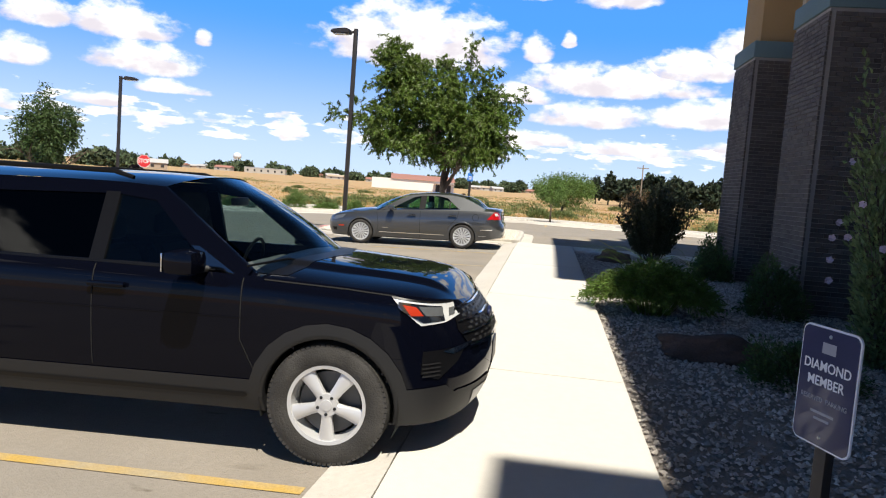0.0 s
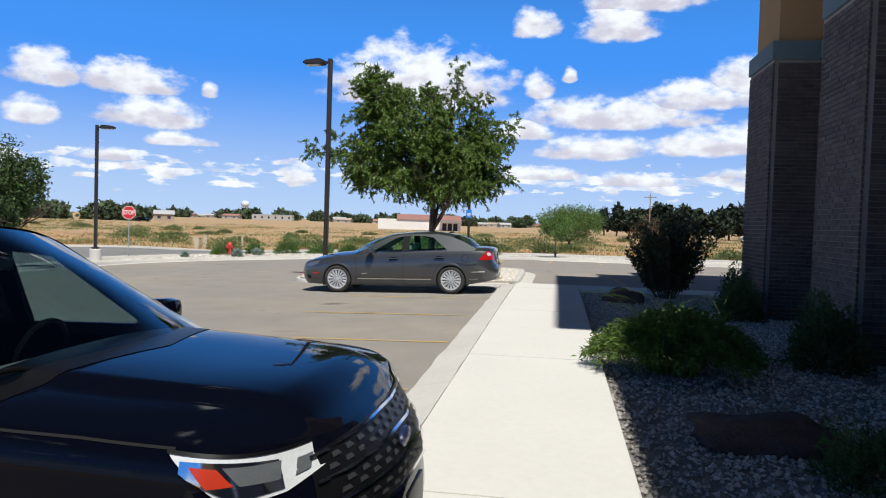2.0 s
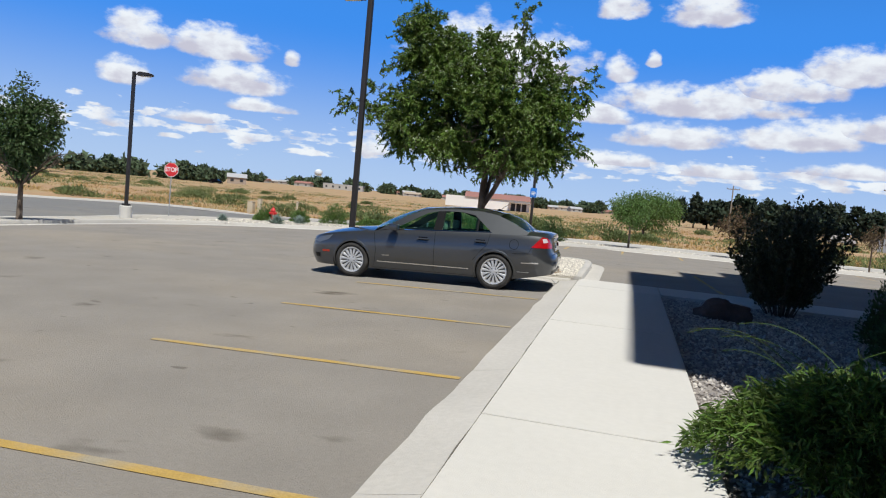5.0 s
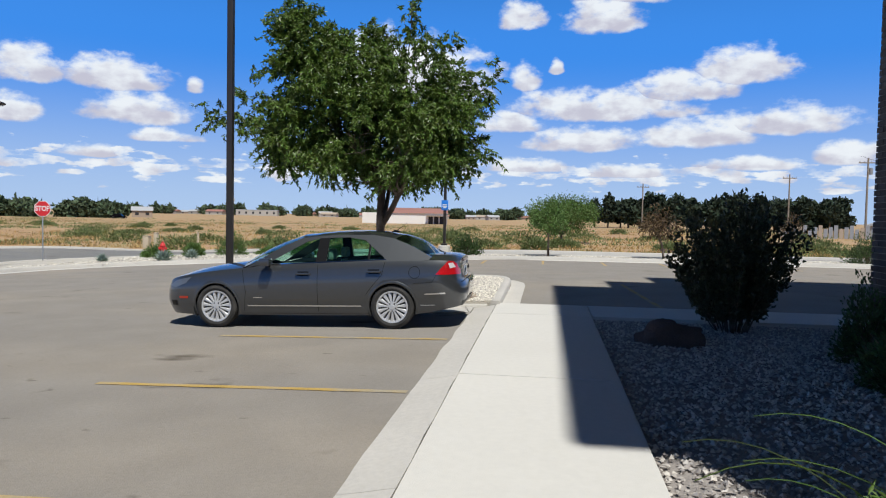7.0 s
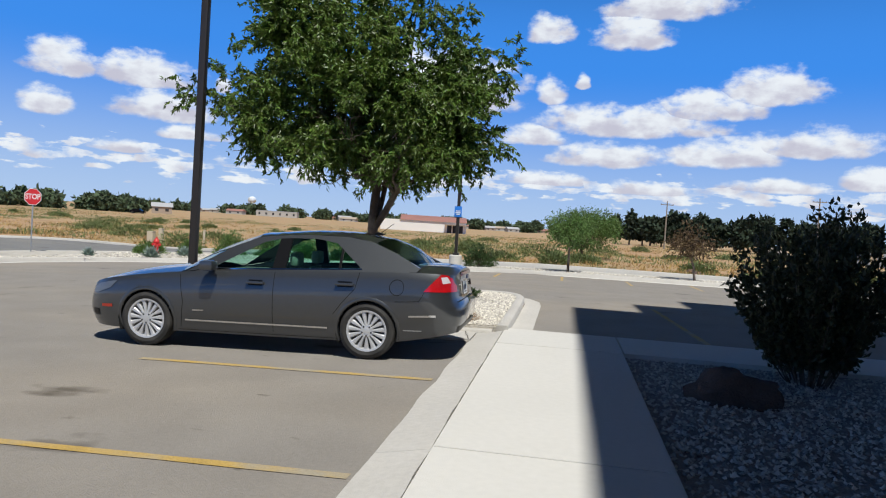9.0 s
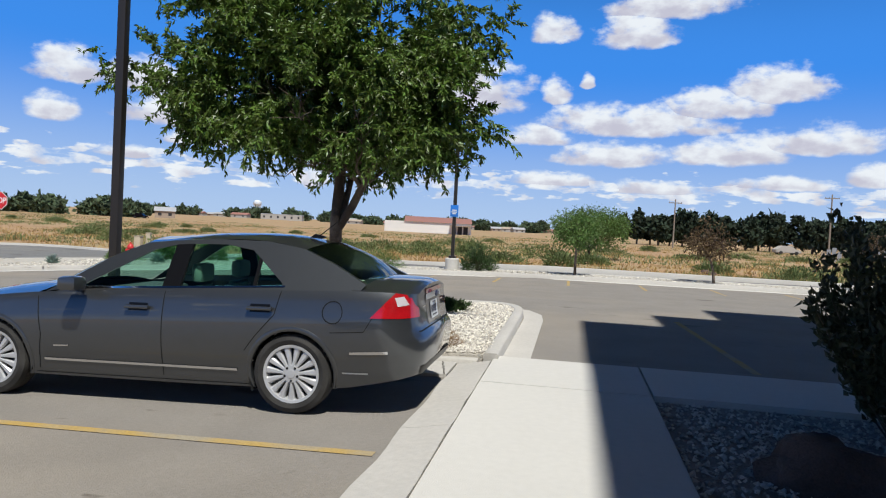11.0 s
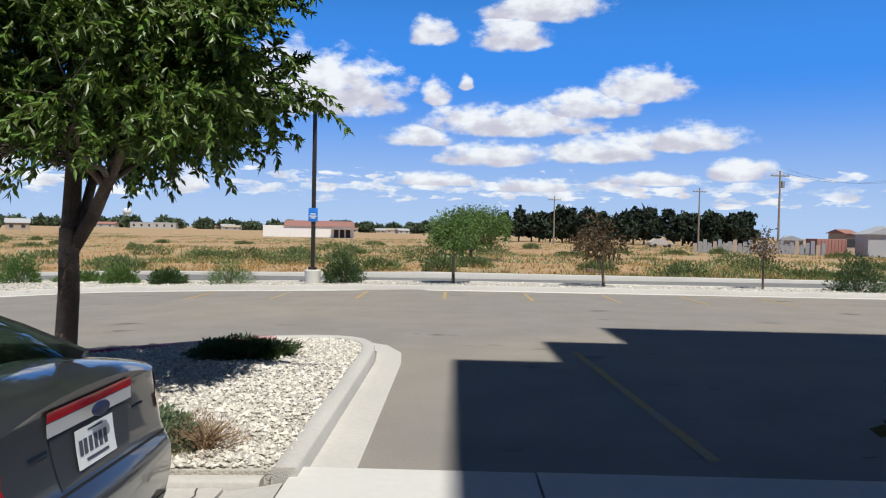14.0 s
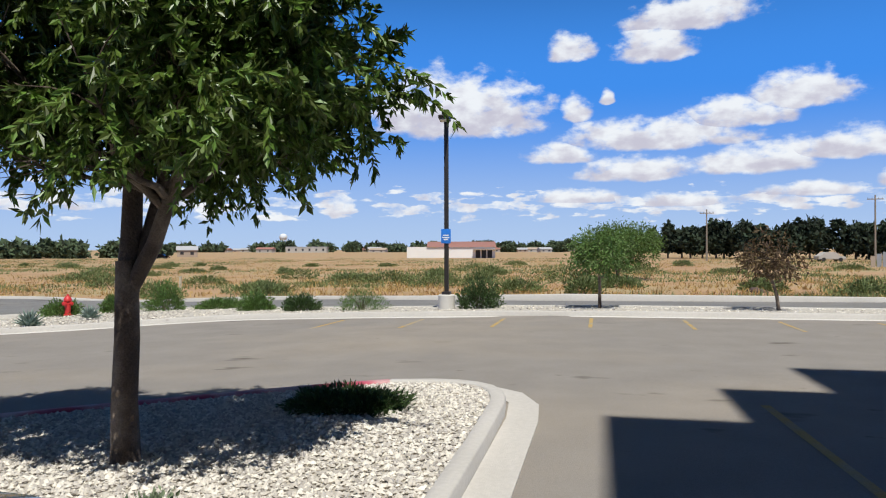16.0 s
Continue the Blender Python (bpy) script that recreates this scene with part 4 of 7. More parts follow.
def big_tree():
    base = Vector((-2.34, 24.72, island_height(-2.34, 24.72) - 0.05))
    t = thing("shade_tree", "broad green shade tree with forked brown trunk on the gravel island", "tree", Matrix.Translation(base))
    rng = np.random.default_rng(21)
    bm = bmesh.new()
    fork = Vector((0.0, 0.02, 1.55))
    tube(bm, [(0, 0, -0.1), (0.0, 0, 0.05), (-0.01, 0, 0.5), (0.015, 0, 1.0), (0.0, 0.02, 1.62)], [0.15, 0.118, 0.103, 0.098, 0.088], 14)
    tips = []
    for way, ln, r in (((-0.04, 0.05, 1), 1.45, 0.095), ((0.52, -0.1, 0.95), 1.25, 0.07), ((0.12, 0.25, 1), 1.35, 0.055)):
        pts = []
        d = Vector(way).normalized()
        p = fork.copy() - Vector((0, 0, 0.2))
        end = p + d * ln
        tube(bm, [p, p + d * ln * 0.35 + Vector(rng.normal(0, 0.03, 3).tolist()), p + d * ln * 0.7 + Vector(rng.normal(0, 0.04, 3).tolist()), end], [r, r * 0.9, r * 0.8, r * 0.7], 9, cap=False)
        for k in range(5):
            a = rng.uniform(0, 6.28)
            q = p + d * ln * rng.uniform(0.62, 1.0)
            limb(bm, rng, q, (math.cos(a) * 0.85, math.sin(a) * 0.85, rng.uniform(0.25, 1.0)), rng.uniform(0.8, 1.25), r * 0.5, 2, tips, 0.35, 6)
    for way in ((0.8, -0.25, 0.6), (-0.8, 0.1, 0.7), (-0.7, 0.5, 0.6), (0.6, 0.55, 0.7), (-0.5, -0.7, 0.7), (0.4, -0.8, 0.7)):
        limb(bm, rng, fork + Vector((0, 0, rng.uniform(0.6, 1.1))), way, rng.uniform(0.8, 1.05), 0.035, 2, tips, 0.4, 6)
    for q, w2, ln in (((0, 0, 2.7), (-1, 0.05, 0.36), 2.6), ((-0.2, 0, 3.3), (-0.55, 0.0, 1), 1.7), ((0.5, -0.05, 2.6), (0.9, 0.1, 0.3), 1.0), ((0.4, 0, 3.0), (0.15, 0.05, 1), 1.8)):
        limb(bm, rng, q, w2, ln, 0.038, 1, tips, 0.3, 6)
    part("trunk", bm, BARK, t, "rough brown forked trunk", 60)
    lobes = [((0, 0, 3.5), (1.7, 1.6, 0.85)), ((-1.6, 0.1, 3.5), (1.15, 1.2, 0.7)), ((1.15, -0.1, 3.35), (0.95, 1.1, 0.7)), ((-0.9, 0, 4.35), (1.15, 1.1, 0.95)), ((0.75, 0.1, 4.3), (0.95, 1.0, 0.95)),
             ((-1.75, 0.1, 5.1), (0.75, 0.7, 0.65)), ((-1.55, 0.0, 5.7), (0.55, 0.5, 0.45)), ((0.45, 0.0, 5.35), (0.55, 0.5, 0.5)), ((0.55, 0.1, 5.85), (0.3, 0.3, 0.3)), ((1.1, 0.0, 5.1), (0.5, 0.5, 0.5)), ((-0.4, -0.2, 4.95), (0.6, 0.6, 0.5)),
             ((-2.75, 0.1, 3.75), (0.7, 0.6, 0.45)), ((-3.55, 0.1, 3.75), (0.5, 0.4, 0.22)), ((1.75, 0.1, 2.95), (0.6, 0.6, 0.5)), ((1.6, -0.1, 3.75), (0.5, 0.6, 0.5)), ((2.0, 0.0, 4.45), (0.25, 0.3, 0.3)),
             ((-1.0, -0.6, 2.78), (0.8, 0.8, 0.3)), ((0.9, -0.6, 2.68), (0.85, 0.8, 0.3)), ((0.1, 0.9, 2.8), (1.1, 0.7, 0.35)), ((-2.3, 0.2, 3.2), (0.6, 0.6, 0.3)), ((2.1, 0.2, 2.75), (0.32, 0.4, 0.25))]
    cc, co = crown_points(rng, lobes, 520, 0.40)
    # gaps: pockets of air between the clumps
    keep = np.array([noise.noise(Vector((p * 1.3).tolist())) > -0.16 for p in cc])
    c, d = sprays(rng, cc[keep], co[keep], 15, 30, 0.17, 0.32)
    part("crown", leaf_mesh("crown", rng, c, d, 0.098, 0.036, LEAF, droop=0.55), None, t, "green hanging narrow leaves")
    return t


def small_tree(name, label, x, y, height, radius, stem, mat, seed, leaves=2600, size=0.09, trunk_h=0.42, base_height=strip_height, lean=0.0):
    base = Vector((x, y, base_height(x, y) - 0.03))
    t = thing(name, label, "tree", Matrix.Translation(base))
    rng = np.random.default_rng(seed)
    bm = bmesh.new()
    h0 = height * trunk_h
    tube(bm, [(0, 0, -0.05), (lean * 0.3, 0, h0 * 0.5), (lean, 0, h0)], [stem * 1.25, stem, stem * 0.85], 8)
    tips = []
    for k in range(6):
        a = k * 1.05 + rng.uniform(-0.3, 0.3)
        limb(bm, rng, (lean, 0, h0 * rng.uniform(0.85, 1.0)), (math.cos(a) * 0.7, math.sin(a) * 0.7, rng.uniform(0.6, 1.3)), height * 0.32, stem * 0.5, 1, tips, 0.35, 5)
    part("trunk", bm, BARK, t, "", 60)
    ch = height - h0 * 0.85
    lobes = []
    for k in range(9):
        a, f = rng.uniform(0, 6.28), rng.uniform(0, 1)
        zz = h0 * 0.9 + ch * (0.15 + 0.75 * f)
        fall = math.sqrt(max(0.1, 1 - (f * 2 - 0.8) ** 2))
        lobes.append(((lean + math.cos(a) * radius * 0.55 * fall, math.sin(a) * radius * 0.55 * fall, zz), (radius * 0.55 * fall + 0.1, radius * 0.55 * fall + 0.1, ch * 0.2)))
    lobes.append(((lean, 0, h0 + ch * 0.4), (radius * 0.7, radius * 0.7, ch * 0.38)))
    seeds, out = crown_points(rng, lobes, leaves // 8, 0.4)
    keep = np.array([noise.noise(Vector((p * 2.2).tolist())) > -0.25 for p in seeds])
    c, d = twig_clusters(rng, seeds[keep], out[keep], 8, 0.12 * radius ** 0.5)
    part("crown", leaf_mesh("crown", rng, c, d, size, size * 0.42, mat, droop=0.4), None, t)
    return t


def shrub(name, label, x, y, z, rx, ry, h, mat, seed, leaves=3000, size=0.05, width=0.4, stems=14, upright=0.5, stem_mat=None, fill=0.25, ragged=0.25):
    t = thing(name, label, "shrub", Matrix.Translation((x, y, z)))
    rng = np.random.default_rng(seed)
    bm = bmesh.new()
    heads = []
    for k in range(stems):
        a = rng.uniform(0, 6.28)
        f = rng.uniform(0.3, 1.0)
        top = Vector((math.cos(a) * rx * f * 0.85, math.sin(a) * ry * f * 0.85, h * rng.uniform(0.55, 1.0) * (1 - 0.35 * f * (1 - upright))))
        mid = Vector((top.x * 0.4, top.y * 0.4, top.z * 0.6))
        tube(bm, [(top.x * 0.08, top.y * 0.08, -0.03), mid, top], [0.012 + 0.006 * h, 0.009, 0.003], 5, cap=False)
        heads.append(np.array(top))
    part("stems", bm, stem_mat or BARK, t)["kind"] = "stuff"
    n = leaves
    d = rng.normal(size=(n, 3))
    d[:, 2] = np.abs(d[:, 2])
    d /= np.linalg.norm(d, axis=1, keepdims=True)
    rad = rng.uniform(fill, 1, n) ** 0.55
    lump = np.array([1 + ragged * 2 * noise.noise(Vector((v * 2.1 + seed).tolist())) for v in d])
    p = d * rad[:, None] * lump[:, None] * np.array([rx, ry, h])
    if upright > 0.6:
        flare = 0.28 + 0.72 * np.clip(p[:, 2] / h, 0, 1)
        p[:, :2] *= flare[:, None]
    p[:, 2] = np.maximum(p[:, 2], 0.01)
    part("foliage", leaf_mesh("foliage", rng, p, d + rng.normal(0, 0.5, (n, 3)) + np.array([0, 0, upright]), size, size * width, mat), None, t)
    return t


def bed_z(x, y):
    return walk_height(x, y) - 0.05


big_tree()
wand_shrub("broom_shrub", "green fine-leaved broom shrub spilling over the footpath edge", 2.78, 11.6, bed_z(3, 11.7), 1.0, 0.95, 0.74, LEAF_BROOM, 31, 430, 60, 0.075, 0.24)
wand_shrub("crape_myrtle", "tall dark multi-stemmed crape myrtle bush in the gravel bed", 3.95, 20.35, bed_z(4.2, 20.3), 0.95, 0.9, 2.0, LEAF_MYRTLE, 33, 140, 110, 0.075, 0.58, True)
shrub("round_shrub", "rounded dark green shrub beside a brick pier", 4.75, 16.85, bed_z(4.7, 16.8), 0.42, 0.42, 0.72, LEAF_DARK, 35, 3500, 0.06, 0.5, 10, 0.5)
shrub("round_shrub", "rounded green shrub in front of a brick pier", 4.7, 12.45, bed_z(4.7, 12.4), 0.5, 0.5, 0.85, LEAF_DARK, 36, 4500, 0.06, 0.5, 10, 0.5)
shrub("round_shrub", "small dark shrub by the brick pier corner", 5.0, 18.3, bed_z(4.7, 18), 0.42, 0.42, 0.85, LEAF_DARK, 38, 3000, 0.06, 0.5, 10, 0.5)
shrub("low_shrub", "low dark spreading shrub on the gravel behind the sign", 3.75, 8.2, bed_z(3.7, 8), 0.55, 0.5, 0.42, LEAF_DARK, 37, 4500, 0.05, 0.4, 14, 0.2)
althea = shrub("flowering_shrub", "tall loose shrub with pale lilac flowers against the brick wall", 4.95, 9.4, bed_z(5, 9), 0.6, 0.8, 3.0, LEAF_VINE, 39, 5200, 0.085, 0.55, 26, 0.8, None, 0.3, 0.45)
rng = np.random.default_rng(8)
for k in range(12):
    a, zz = rng.uniform(2.4, 5.2), rng.uniform(0.6, 2.3)
    bm = bmesh.new()
    for j in range(5):
        b = j * 1.2566
        tip = Vector((math.cos(b) * 0.045, 0.012, math.sin(b) * 0.045))
        s = Vector((-math.sin(b), 0, math.cos(b))) * 0.026
        vs = [bm.verts.new(q) for q in (Vector((0, 0.02, 0)), tip * 0.6 + s, tip - Vector((0, 0.03, 0)), tip * 0.6 - s)]
        bm.faces.new(vs)
    fl = part("flower", bm, PETAL, althea, "pale lilac open flower", 0)
    fl.location = (math.cos(a) * 0.55, math.sin(a) * 0.7, zz)
    fl.rotation_euler = (rng.uniform(-0.5, 0.5), 0, rng.uniform(-0.8, 0.8))
# the long arching wands of the broom
bm = bmesh.new()
for k in range(22):
    a = rng.uniform(0, 6.28)
    L = rng.uniform(0.45, 0.95)
    p0 = Vector((2.95 + rng.normal(0, 0.3), 11.75 + rng.normal(0, 0.3), bed_z(3, 11.7) + 0.4))
    d = Vector((math.cos(a), math.sin(a), 0))
    tube(bm, [p0 + d * L * u + Vector((0, 0, L * (1.35 * u - 0.75 * u * u))) for u in np.linspace(0, 1.15, 10)], [0.0035 - 0.0002 * u for u in range(10)], 4, cap=False)
tagged(part("broom_wands", bm, LEAF_BROOM), "long thin green wands arching out of the broom shrub", "shrub", kind="stuff")
shrub("juniper_shrub", "low dark green juniper shrub on the white gravel", -1.15, 26.75, island_height(-1.1, 26.7) - 0.03, 0.66, 0.4, 0.2, LEAF_DARK, 41, 7000, 0.06, 0.3, 16, 0.2)
shrub("sage_shrub", "grey-green sage shrub with dry brown stems on white gravel", -0.82, 22.85, island_height(-0.9, 23) - 0.03, 0.44, 0.34, 0.31, LEAF_SAGE, 42, 8200, 0.042, 0.45, 24, 0.4, DRYTWIG)
shrub("dry_shrub", "dry brown twiggy half of a low shrub on white gravel", -0.33, 22.82, island_height(-0.4, 23) - 0.03, 0.3, 0.28, 0.24, DRYTWIG, 43, 1500, 0.05, 0.1, 34, 0.3, DRYTWIG)
shrub("low_shrub", "low green shrub at the gravel island's edge", -4.4, 24.6, island_height(-4.4, 25) - 0.03, 0.4, 0.35, 0.3, LEAF_DARK, 44, 2500, 0.05, 0.4, 10, 0.3)

small_tree("young_tree", "young green tree with thin trunk in the gravel strip", 1.35, 41.5, 2.35, 0.85, 0.045, LEAF_YOUNG, 51, 3200, 0.13, 0.42)
small_tree("young_tree", "young tree with sparse rust-brown leaves in the gravel strip", 6.26, 41.6, 2.25, 0.85, 0.045, LEAF_RUST, 52, 1500, 0.14, 0.42, lean=-0.2)
small_tree("young_tree", "thin young tree with few yellowing leaves in the gravel strip", 11.5, 41.9, 2.05, 0.4, 0.035, LEAF_RUST, 53, 700, 0.1, 0.5)
small_tree("lot_tree", "dense dark green oval tree at the lot's edge", -18.2, 26.8, 4.7, 1.0, 0.085, LEAF_DARK, 54, 12000, 0.15, 0.27)
mesquite = small_tree("field_tree", "wide green tree standing in the dry field", 2.6, 75.0, 4.5, 3.0, 0.12, LEAF_YOUNG, 55, 16000, 0.2, 0.16, lambda x, y: field_height(x, y))
for x, y, rx, h, mat, nm, lb, sd in ((-2.25, 41.6, 0.66, 0.92, LEAF_DARK, "round_shrub", "dense dark green round shrub beside the lamp footing", 61), (-6.0, 41.7, 0.8, 0.68, LEAF_YOUNG, "grass_clump", "green ornamental grass clump in white gravel", 62), (-8.1, 41.9, 0.6, 0.5, LEAF_DARK, "low_shrub", "low dark green shrub in white gravel", 63), (-9.9, 42.3, 0.6, 0.55, LEAF_YOUNG, "low_shrub", "low green shrub in white gravel", 64), (-12.0, 43.6, 0.8, 0.35, LEAF_YOUNG, "low_shrub", "low spreading green plant in white gravel", 65), (-13.9, 43.2, 0.75, 1.0, LEAF_YOUNG, "tall_shrub", "taller loose green shrub in the strip", 66), (-17.2, 42.0, 0.75, 0.55, LEAF_YOUNG, "low_shrub", "green shrub beside the fire hydrant", 67), (-15.7, 42.9, 0.55, 0.6, LEAF_YOUNG, "low_shrub", "green shrub in the corner planting", 68), (14.6, 41.9, 0.9, 1.12, LEAF_DARK, "round_shrub", "large round green shrub in the gravel strip", 69), (-18.3, 23.7, 0.6, 0.5, LEAF_YOUNG, "low_shrub", "low green shrub beside the lot tree", 70)):
    shrub(nm, lb, x, y, strip_height(x, y) - 0.03, rx, rx * 0.85, h, mat, sd, 2600, 0.11, 0.32 if nm != "grass_clump" else 0.12, 12, 0.6 if nm == "grass_clump" else 0.4)


def agave(x, y, r, seed):
    t = thing("agave", "blue-grey agave rosette on white gravel", "plant", Matrix.Translation((x, y, strip_height(x, y))), "agaves by the corner")
    rng = np.random.default_rng(seed)
    bm = bmesh.new()
    for k in range(46):
        a, e = k * 2.399, 0.15 + 1.25 * (k / 46)
        d = Vector((math.cos(a) * math.cos(e), math.sin(a) * math.cos(e), math.sin(e)))
        s = d.cross(Vector((0, 0, 1))).normalized() * r * 0.09
        up = s.cross(d).normalized() * r * 0.05
        L = r * rng.uniform(0.85, 1.1)
        v = [bm.verts.new(q) for q in (d * 0.05 * r - s, d * L * 0.45 - s * 1.5 + up, d * L, d * L * 0.45 + s * 1.5 + up, d * 0.05 * r + s, d * L * 0.4 - up)]
        bm.faces.new((v[0], v[1], v[5]))
        bm.faces.new((v[1], v[2], v[5]))
        bm.faces.new((v[2], v[3], v[5]))
        bm.faces.new((v[3], v[4], v[5]))
    part("leaves", bm, AGAVE, t)


for k, (x, y, r) in enumerate(((-14.1, 37.0, 0.5), (-14.2, 39.6, 0.45), (-17.4, 38.0, 0.38))):
    agave(x, y, r, k)


def rock(name, label, x, y, z, size, seed):
    bm = bmesh.new()
    bmesh.ops.create_icosphere(bm, subdivisions=4, radius=1)
    for v in bm.verts:
        n1 = noise.noise(v.co * 1.3 + Vector((seed, 0, 0))) * 0.35 + noise.noise(v.co * 3.3 + Vector((0, seed, 0))) * 0.16 + noise.noise(v.co * 8 + Vector((0, seed, 4))) * 0.07
        v.co = v.co * (1 + n1)
        v.co = Vector((v.co.x * size[0], v.co.y * size[1], max(-0.1, v.co.z * size[2])))
    ob = part(name, bm, ROCK, None, smooth=60)
    ob.matrix_world = pose(x, y, z, 0, 0, -8)
    tagged(ob, label, "rock")


rock("lava_rock", "long dark reddish lava rock lying on the gravel", 3.1, 8.95, bed_z(3, 9) + 0.07, (0.6, 0.26, 0.2), 3)
rock("lava_rock", "squat dark brown lava rock lying on the gravel", 2.85, 19.1, bed_z(3, 19) + 0.08, (0.42, 0.3, 0.22), 9)


# ---------------------------------------------------------------- poles and signs
def street_lamp(x, y, z, top, head_way, label, pedestal=0.45, square=0.062):
    t = thing("street_lamp", label, "street lamp", Matrix.Translation((x, y, z)), "parking lot lamps")
    bm = bmesh.new()
    lathe(bm, [(0.0, -0.1), (0.26, -0.1), (0.26, pedestal - 0.03), (0.235, pedestal), (0.0, pedestal)], sides=28)
    part("footing", bm, CONCRETE, t, "round pale concrete footing")
    part("base_cover", boxed((-0.13, -0.13, pedestal), (0.13, 0.13, pedestal + 0.09), 0.02), POLE, t)
    part("pole", boxed((-square, -square, pedestal + 0.05), (square, square, top), 0.012), POLE, t, "dark bronze square pole")
    d = Vector(head_way).normalized()
    a = math.degrees(math.atan2(d.y, d.x))
    arm = part("arm", boxed((0, -0.03, top - 0.14), (0.28, 0.03, top - 0.07), 0.008), POLE, t)
    arm.rotation_euler = (0, 0, radians(a))
    bm = bmesh.new()
    extruded(bm, [(0.18, top - 0.17), (0.78, top - 0.15), (0.84, top - 0.10), (0.74, top - 0.03), (0.30, top + 0.01), (0.18, top - 0.04)], "y", -0.16, 0.16)
    bmesh.ops.bevel(bm, geom=bm.edges[:], offset=0.02, segments=2, affect="EDGES")
    head = part("lamp_head", bm, POLE, t, "dark shoebox lamp head")
    head.rotation_euler = (0, 0, radians(a))
    lens = part("lens", boxed((0.30, -0.12, top - 0.185), (0.74, 0.12, top - 0.158), 0.006), LAMP_LENS, head)
    return t


street_lamp(-5.34, 23.78, island_height(-5.34, 23.78) - 0.02, 6.35, (-1, 0.1, 0), "tall dark parking lamp on the gravel island behind the saloon")
street_lamp(-19.9, 34.3, strip_height(-19.9, 34.3) - 0.01, 6.32, (1, 0.2, 0), "tall dark parking lamp on a pale concrete footing", 0.55)
lamp3 = street_lamp(-3.23, 41.5, strip_height(-3.2, 41.5) - 0.01, 5.85, (0.1, -1, 0), "tall dark parking lamp with a blue sign in the strip")
sign = thing("blue_sign", "small bright blue rectangular parking sign on the lamp pole", "sign", Matrix.Translation((-3.23, 41.42, strip_height(-3.2, 41.5) + 2.22)))
part("plate", boxed((-0.15, -0.012, -0.22), (0.15, 0.0, 0.22), 0.004), BLUE_SIGN, sign)
for zz, w in ((0.03, 0.09), (-0.04, 0.11), (-0.1, 0.07)):
    part("lettering", boxed((-w, -0.016, zz - 0.02), (w, -0.0122, zz + 0.015)), WHITE_SIGN, sign)


def text_mesh(text, size, name, mat, depth=0.0015, bold=0.0):
    cu = bpy.data.curves.new(name, "FONT")
    cu.body, cu.size, cu.align_x, cu.align_y, cu.extrude, cu.offset = text, size, "CENTER", "CENTER", depth, bold
    tmp = new("tmp_text", cu)
    bpy.context.view_layer.update()
    me = bpy.data.meshes.new_from_object(tmp.evaluated_get(bpy.context.evaluated_depsgraph_get()))
    bpy.data.objects.remove(tmp)
    me.name = name
    me.materials.clear()
    me.materials.append(mat)
    return me


def stop_sign(x, y, z):
    t = thing("stop_sign", "red octagonal stop sign on a thin steel post", "sign", pose(x, y, z, 0, 0, 14))
    part("post", boxed((-0.025, -0.02, -0.2), (0.025, 0.02, 2.3), 0.004), GALV, t)
    def octagon(r):
        return [(r * math.cos(radians(22.5 + 45 * k)), 2.48 + r * math.sin(radians(22.5 + 45 * k))) for k in range(8)]
    plate = part("plate", extruded(bmesh.new(), octagon(0.40), "y", -0.026, -0.022), WHITE_SIGN, t, "white border")
    part("face", extruded(bmesh.new(), octagon(0.375), "y", -0.030, -0.0262), RED_SIGN, plate, "red face")
    w = part("lettering", text_mesh("STOP", 0.34, "lettering", WHITE_SIGN, bold=0.006), None, plate, "white word STOP")
    w.location, w.rotation_euler, w.scale = (0, -0.0325, 2.48), (radians(90), 0, 0), (0.8, 1, 1)


stop_sign(-22.6, 41.3, strip_height(-22.6, 41.3))


